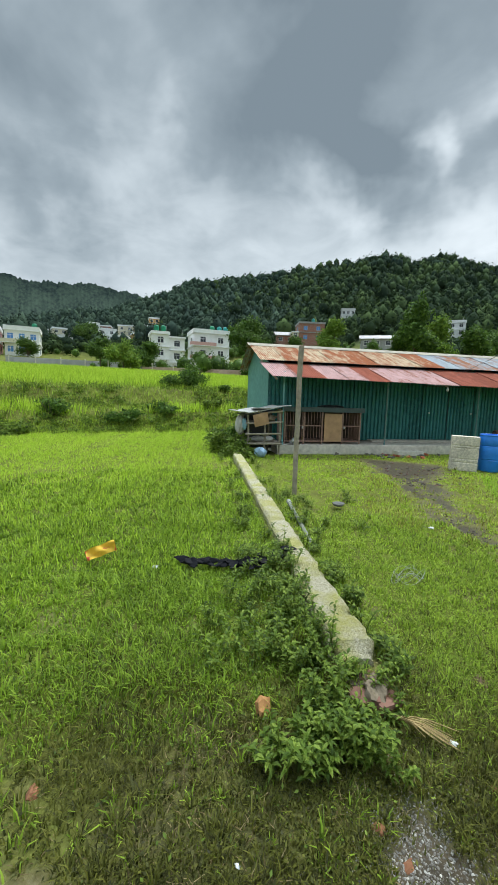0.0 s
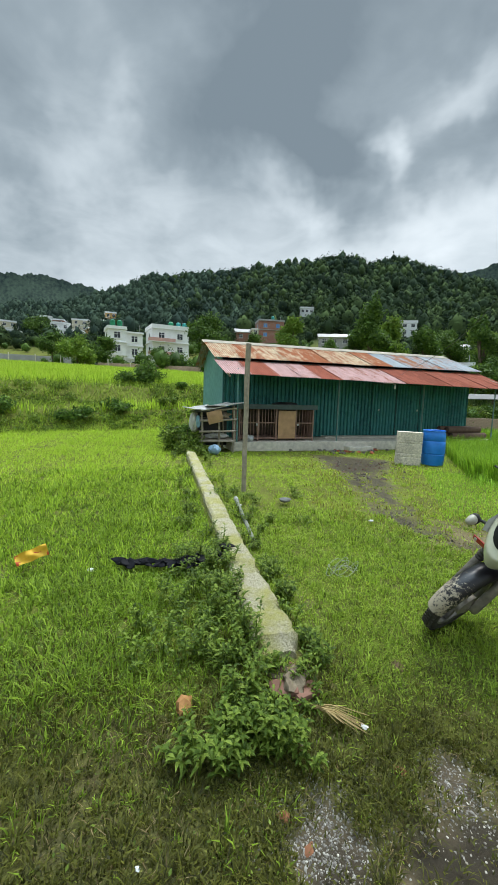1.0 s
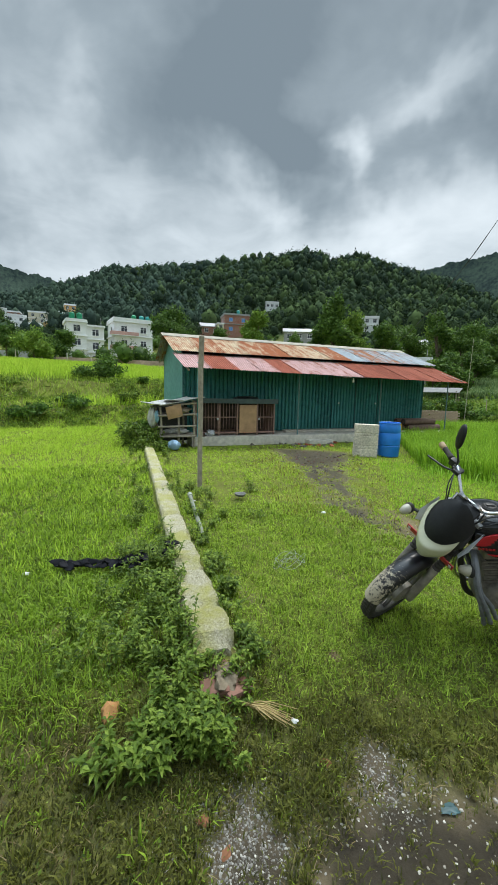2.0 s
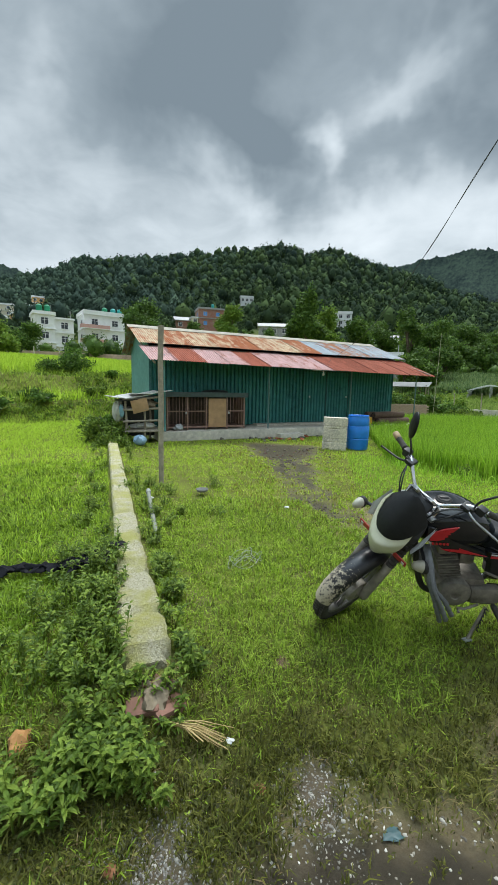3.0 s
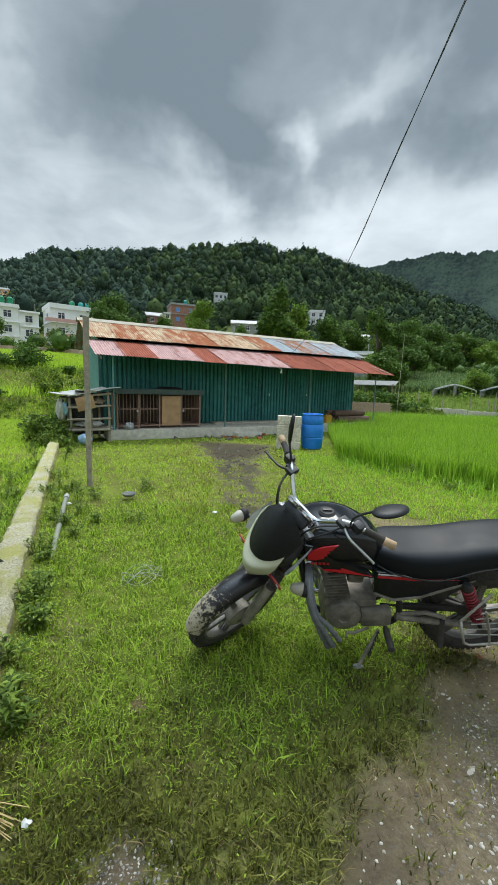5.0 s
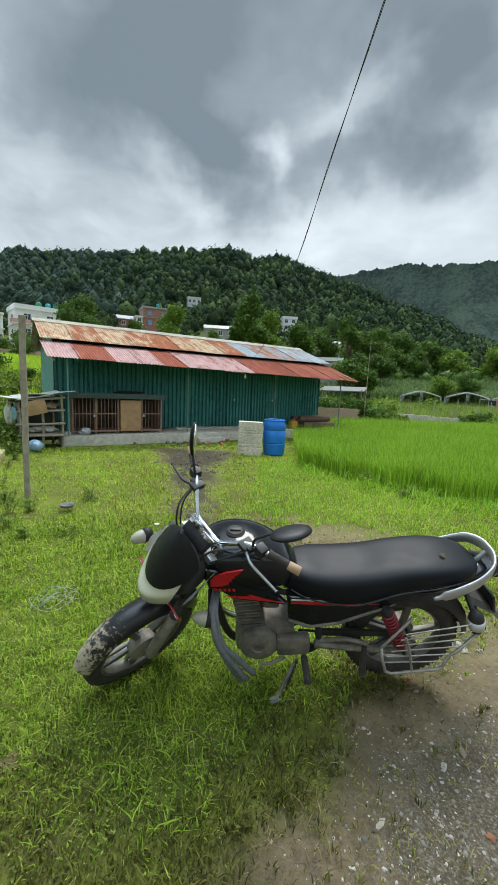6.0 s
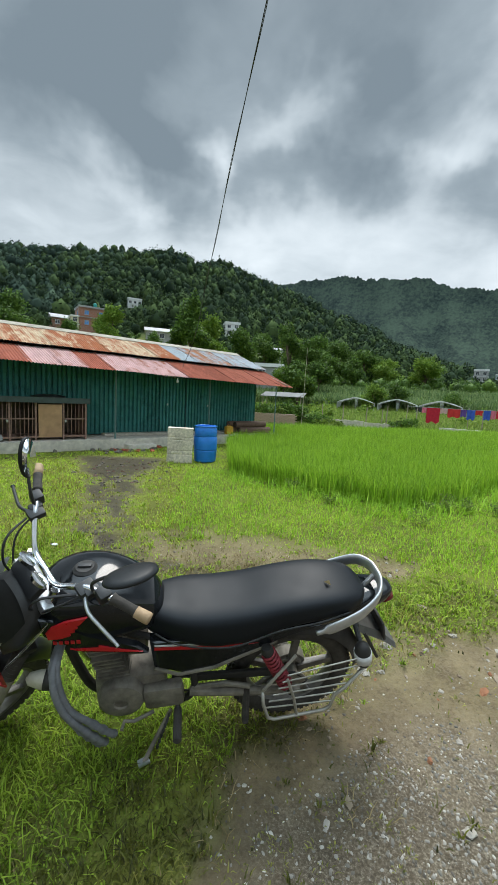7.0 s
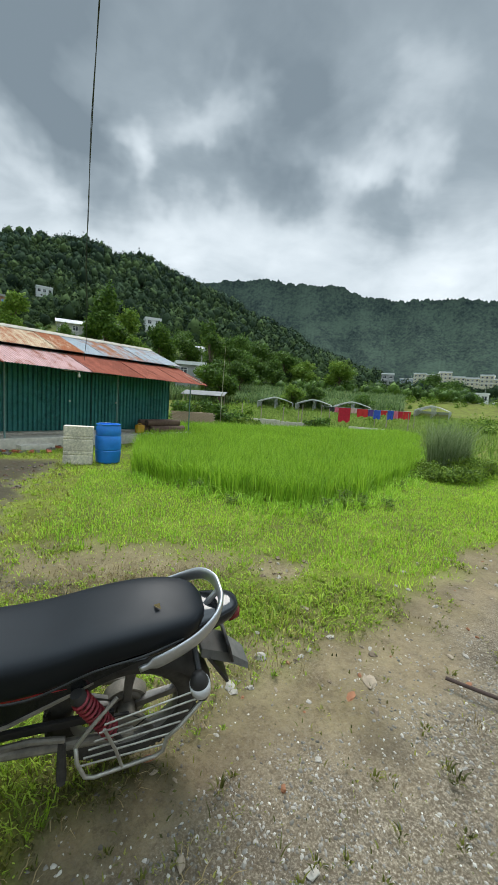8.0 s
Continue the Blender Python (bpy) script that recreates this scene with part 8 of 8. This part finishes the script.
pebbles("gravel", 15000, 0.0068, stone_mat("grey_stone_chips", (0.13, 0.12, 0.1), (0.5, 0.47, 0.41)), "coarse grey gravel in the wheel track", pick_right)


def pick_behind(n):
    x, y = scatter(n, 0.3, 14, 84, 304, 0)
    b, g, w = bareness(x, y)
    ok = rng.uniform(0, 1, n) < g * (1 - 0.7 * w)
    return x[ok], y[ok]


pebbles("gravel", 4500, 0.008, M_GRAVEL, "loose grey gravel farther along the drive", pick_behind)
pebbles("gravel", 9000, 0.0082, M_GRAVEL, "coarser loose stones on the drive", pick_drive)
pebbles("gravel", 3200, 0.0042, M_PALEG, "pale spilled gravel in the grass", pick_spot)
def pick_dirt(n):
    x, y = scatter(n, 0.8, 8, -40, 80, 0)
    b, g, w = bareness(x, y)
    ok = (b > 0.45) & (g < 0.7) & (w < 0.5) & (rng.uniform(0, 1, n) < 0.6)
    return x[ok], y[ok]


pebbles("gravel", 16000, 0.007, M_GRAVEL, "small stones pressed into the dirt", pick_dirt)
pebbles("gravel", 800, 0.015, stone_mat("muddy_stones", (0.04, 0.033, 0.025), (0.24, 0.2, 0.15)), "small muddy stones along the path", pick_path)


def stone(x, y, sx, sy, sz, mat, label, seed, name="stone"):
    rr = random.Random(seed)
    bm = bmesh.new()
    bmesh.ops.create_icosphere(bm, subdivisions=2, radius=1)
    off = Vector((rr.uniform(0, 50), rr.uniform(0, 50), rr.uniform(0, 50)))
    for v in bm.verts:
        d = 1 + 0.6 * noise.noise(v.co * 1.3 + off) + 0.3 * noise.noise(v.co * 3.1 + off)
        v.co = Vector((v.co.x * sx * d, v.co.y * sy * d, max(-0.6 * sz, v.co.z * sz * d)))
    g = G().add([v.co for v in bm.verts], [[v.index for v in f.verts] for f in bm.faces])
    bm.free()
    seat_z = float(land(x, y)) - 0.03 * float(bareness(np.array([x]), np.array([y]))[0][0]) * float(smooth01(12, 5, math.hypot(x, y))) + 0.012 * float(wave(x, y, 0.5, 3))
    return solid(name, g, mat, label, "stone", pose(x, y, seat_z + sz * 0.2, rr.uniform(-8, 8), rr.uniform(-8, 8), rr.uniform(0, 180)), smooth=18)


M_ORST = plain("orange_clay_lump", (0.4, 0.2, 0.07), 0.9, 0, 0.25, 30, 0.4)
M_BRBIT = plain("wet_red_brick", (0.27, 0.115, 0.055), 0.9, 0, 0.3, 25, 0.4)
M_ROCK = plain("tan_rock", (0.3, 0.24, 0.17), 0.9, 0, 0.3, 20, 0.4)
M_MUDS2 = plain("brown_rubble", (0.2, 0.15, 0.1), 0.9, 0, 0.3, 20, 0.4)
M_PALER = plain("pale_grey_rock", (0.36, 0.33, 0.28), 0.9, 0, 0.25, 20, 0.4)
stone(-0.66, 1.71, 0.055, 0.042, 0.05, M_ORST, "orange clay lump lying in the grass", 1)
stone(-1.32, 0.92, 0.036, 0.024, 0.018, M_BRBIT, "brown brick lump in the grass", 2)
stone(-0.06, 1.42, 0.032, 0.02, 0.013, M_BRBIT, "wet red brick chip on spilled gravel", 3)
stone(0.05, 1.36, 0.024, 0.016, 0.01, M_BRBIT, "small red brick chip on spilled gravel", 4)
stone(0.36, 1.78, 0.03, 0.022, 0.02, M_BRBIT, "brick chip at the grass edge", 5)
stone(0.36, 2.5, 0.05, 0.04, 0.012, plain("brown_soil_clod", (0.16, 0.1, 0.06), 0.95, 0, 0.4, 25, 0.5), "brown soil clod in the turf", 6)
stone(3.49, 3.52, 0.065, 0.035, 0.018, M_ROCK, "pale tan rock at the drive's edge", 7)
stone(3.32, 3.43, 0.04, 0.022, 0.009, M_BRBIT, "red brick piece at the drive's edge", 8)
stone(2.66, 3.62, 0.055, 0.03, 0.02, M_PALER, "pale stone behind the rear wheel", 9)
stone(2.9, 3.85, 0.04, 0.03, 0.025, M_PALER, "small pale stone on the dirt", 10)
stone(3.42, 4.35, 0.05, 0.025, 0.015, M_ROCK, "tan stone in the thin grass", 11)
stone(2.2, 2.73, 0.022, 0.012, 0.006, M_PALER, "flat pale chip on the drive", 12)
stone(1.86, 2.46, 0.03, 0.01, 0.006, M_PALER, "flat white chip on the drive", 13)
for i in range(130):
    x = random.uniform(2.2, 6.2)
    y = float(np.interp(x, EDGE_X, EDGE_Y)) + random.gauss(-0.25, 0.4)
    k = random.uniform(0.008, 0.02) * random.choice((1, 1, 1.6))
    stone(x, y, k, k * random.uniform(0.5, 0.8), k * random.uniform(0.3, 0.55), random.choice((M_ROCK, M_ROCK, M_MUDS2, M_PALER, M_PALER, M_PALER, M_BRBIT)), "small stone on the dirt", 20 + i)
for i in range(16):
    stone(3.46 + random.gauss(0, 0.2), 5.12 + random.gauss(0, 0.12), random.uniform(0.012, 0.04), random.uniform(0.01, 0.025), random.uniform(0.008, 0.02), random.choice((M_ROCK, M_MUDS2, M_PALER)), "stone in a bare patch of the verge", 400 + i)
M_MUDB = plain("muddy_brick", (0.12, 0.07, 0.05), 0.9, 0, 0.4, 20, 0.4)
M_MUDS = plain("muddy_rubble", (0.13, 0.11, 0.085), 0.9, 0, 0.4, 20, 0.4)
for i in range(130):
    y = random.uniform(8.3, 11.3)
    x = float(np.interp(y, PATH_Y[::-1], PATH_X[::-1])) + random.gauss(0, 0.32 + 0.22 * (y - 8.3))
    k = random.uniform(0.015, 0.05)
    if not in_shed(np.array(x), np.array(y), 0.05):
        stone(x, y, k, k * random.uniform(0.6, 0.9), k * random.uniform(0.4, 0.8), random.choice((M_MUDB, M_MUDS, M_MUDS)), "muddy rubble lump before the shed", 200 + i, "rubble")
# steel rod, pipe, string, litter
solid("steel_rod", G().tube([(3.95, 3.42, 0.0), (4.05, 3.3, 0.004), (4.3, 3.05, 0.0), (4.6, 2.8, 0.002)], 0.012, 8), plain("rusty_rod", (0.07, 0.045, 0.035), 0.8, 0.2), "rusty steel rod lying on the drive", "rod")
pv = thing("pipe", pose(0, 0, 0), "pale plastic pipe lying beside the wall", "pipe")
part("tube", G().tube([(-0.98, 3.75, 0.05), (-1.4, 4.5, 0.07), (-1.82, 5.25, 0.09)], 0.026, 12), plain("pale_grey_plastic", (0.2, 0.21, 0.165), 0.7, 0, 0.2, 6), pv)
part("end_fitting", G().tube([(-1.8, 5.22, 0.09), (-1.86, 5.33, 0.09)], 0.034, 12), plain("white_fitting", (0.32, 0.33, 0.3), 0.6), pv)
st = []
for i in range(90):
    a = i * 0.33
    st.append((-0.16 + 0.09 * math.cos(a) + 0.05 * math.sin(a * 0.37) + 0.001 * i, 3.62 + 0.1 * math.sin(a * 1.05) + 0.04 * math.cos(a * 0.21), 0.07 + 0.05 * math.sin(a * 1.7)))
solid("string_tangle", G().tube(st, 0.0017, 5), plain("pale_string", (0.4, 0.42, 0.36), 0.8), "tangle of white string on the grass", "string")
M_PACK = Mat("yellow_wrapper", 0.65)
M_PACK.color(M_PACK.mix(M_PACK.ramp(M_PACK.noise(14, 2, 0.5, space="object"), (0.52, 0.0), (0.56, 1.0)), (0.75, 0.45, 0.03), (0.6, 0.08, 0.03)))
rows = [[(-0.13 + 0.026 * i, -0.05 + 0.02 * j, 0.05 + 0.025 * math.sin(i * 1.1 + j) + 0.012 * math.sin(j * 2.3 + i * 0.6) + 0.008 * i) for j in range(6)] for i in range(11)]
solid("snack_wrapper", G().strip(rows).strip([[(a, b, c - 0.006) for a, b, c in r] for r in rows]), M_PACK.m, "crumpled yellow and red wrapper in the grass", "wrapper", pose(-2.74, 2.62, 0.1, 58, -12, 55), smooth=True)
M_TARP = plain("black_rag", (0.009, 0.009, 0.012), 0.7, 0, 0.3, 10, spec=0.15)
for i, (x, y, s) in enumerate(((-1.92, 2.9, 0.1), (-1.78, 2.98, 0.08), (-1.62, 3.02, 0.07), (-1.48, 3.08, 0.09), (-1.34, 3.13, 0.11), (-1.2, 3.2, 0.1))):
    solid("black_rag", lumpy(s * 1.2, s * 0.6, 0.06, 60 + i, 0.6, 20, 12), M_TARP, "crumpled black plastic rag in the grass", "rag", pose(x, y, float(land(x, y)) + 0.055, 0, 0, 25 * i), "rags across the grass")
solid("black_rag", lumpy(0.07, 0.05, 0.035, 70, 0.4), M_TARP, "black plastic scrap draped on the wall", "rag", pose(-1.12, 3.28, 0.215, 0, 0, 40))
for i, (x, y, s) in enumerate(((-0.47, 1.06, 0.011), (0.2, 1.93, 0.018), (-2.2, 2.75, 0.03), (0.05, 5.4, 0.03), (-1.75, 5.2, 0.03))):
    solid("paper_scrap", lumpy(s, s * 0.7, s * 0.9, 80 + i, 0.4), plain("white_litter", (0.7, 0.7, 0.68), 0.6), "scrap of white litter in the grass", "litter", pose(x, y, float(land(x, y)) + 0.015))
solid("plastic_scrap", lumpy(0.034, 0.02, 0.008, 91, 0.6), plain("teal_plastic", (0.035, 0.085, 0.09), 0.5, 0, 0.3, 30), "crumpled teal plastic scrap on the mud", "litter", pose(0.85, 1.75, -0.028, 0, 0, 20))
dish = thing("bowl", pose(-1.22, 5.74, 0.02), "grey metal bowl lying in the grass", "bowl")
part("body", G().lathe([(0.04, 0), (0.07, 0.01), (0.085, 0.04), (0.09, 0.04), (0.073, 0.004), (0.04, -0.006)], 20), plain("dull_tin", (0.16, 0.16, 0.15), 0.7, 0.3), dish, smooth=True)
# fan of dry straw
n = 18
straw = G()
for i in range(n):
    L_ = random.uniform(0.14, 0.3)
    ang = radians(-8 + random.gauss(0, 7))
    p0 = Vector((-0.06, 1.9, 0.075 + random.uniform(0, 0.02)))
    p2 = p0 + Vector((math.cos(ang) * L_, math.sin(ang) * L_, random.uniform(-0.04, 0.02)))
    straw.tube([p0, p0.lerp(p2, 0.5) + Vector((0, 0, 0.02)), p2], [0.0028, 0.0024, 0.0012], 4)
solid("straw_bundle", straw, plain("golden_straw", (0.42, 0.31, 0.13), 0.7, 0, 0.3, 12), "fan of dry tan straw lying by the wall", "straw", kind="stuff")
x, y = pick_path(500)
x, y = np.concatenate([x, rng.normal(2.1, 0.7, 6000), rng.uniform(0.2, 3.5, 1500), rng.uniform(-1.6, 1.6, 4000), rng.uniform(1.0, 4.6, 6000)]), np.concatenate([y, rng.normal(4.8, 0.32, 6000), rng.uniform(1.2, 4.6, 1500), rng.uniform(0.6, 2.4, 4000), rng.uniform(1.6, 4.4, 6000)])
ok = (bareness(x, y)[0] > 0.06) & ((bareness(x, y)[0] < 0.9) | (wave(x, y, 0.3, 61) + 0.6 * wave(x, y, 0.9, 62) > 0.75))
x, y = x[ok], y[ok]
tagged(new("dry_grass", blade_mesh("dry_grass", x, y, land(x, y) - 0.01, rng.uniform(0.02, 0.055, len(x)), np.full(len(x), 0.0045), rng.uniform(0.5, 1.8, len(x)), M_DRY)), "trampled dry grass on bare earth", "grass", kind="stuff")
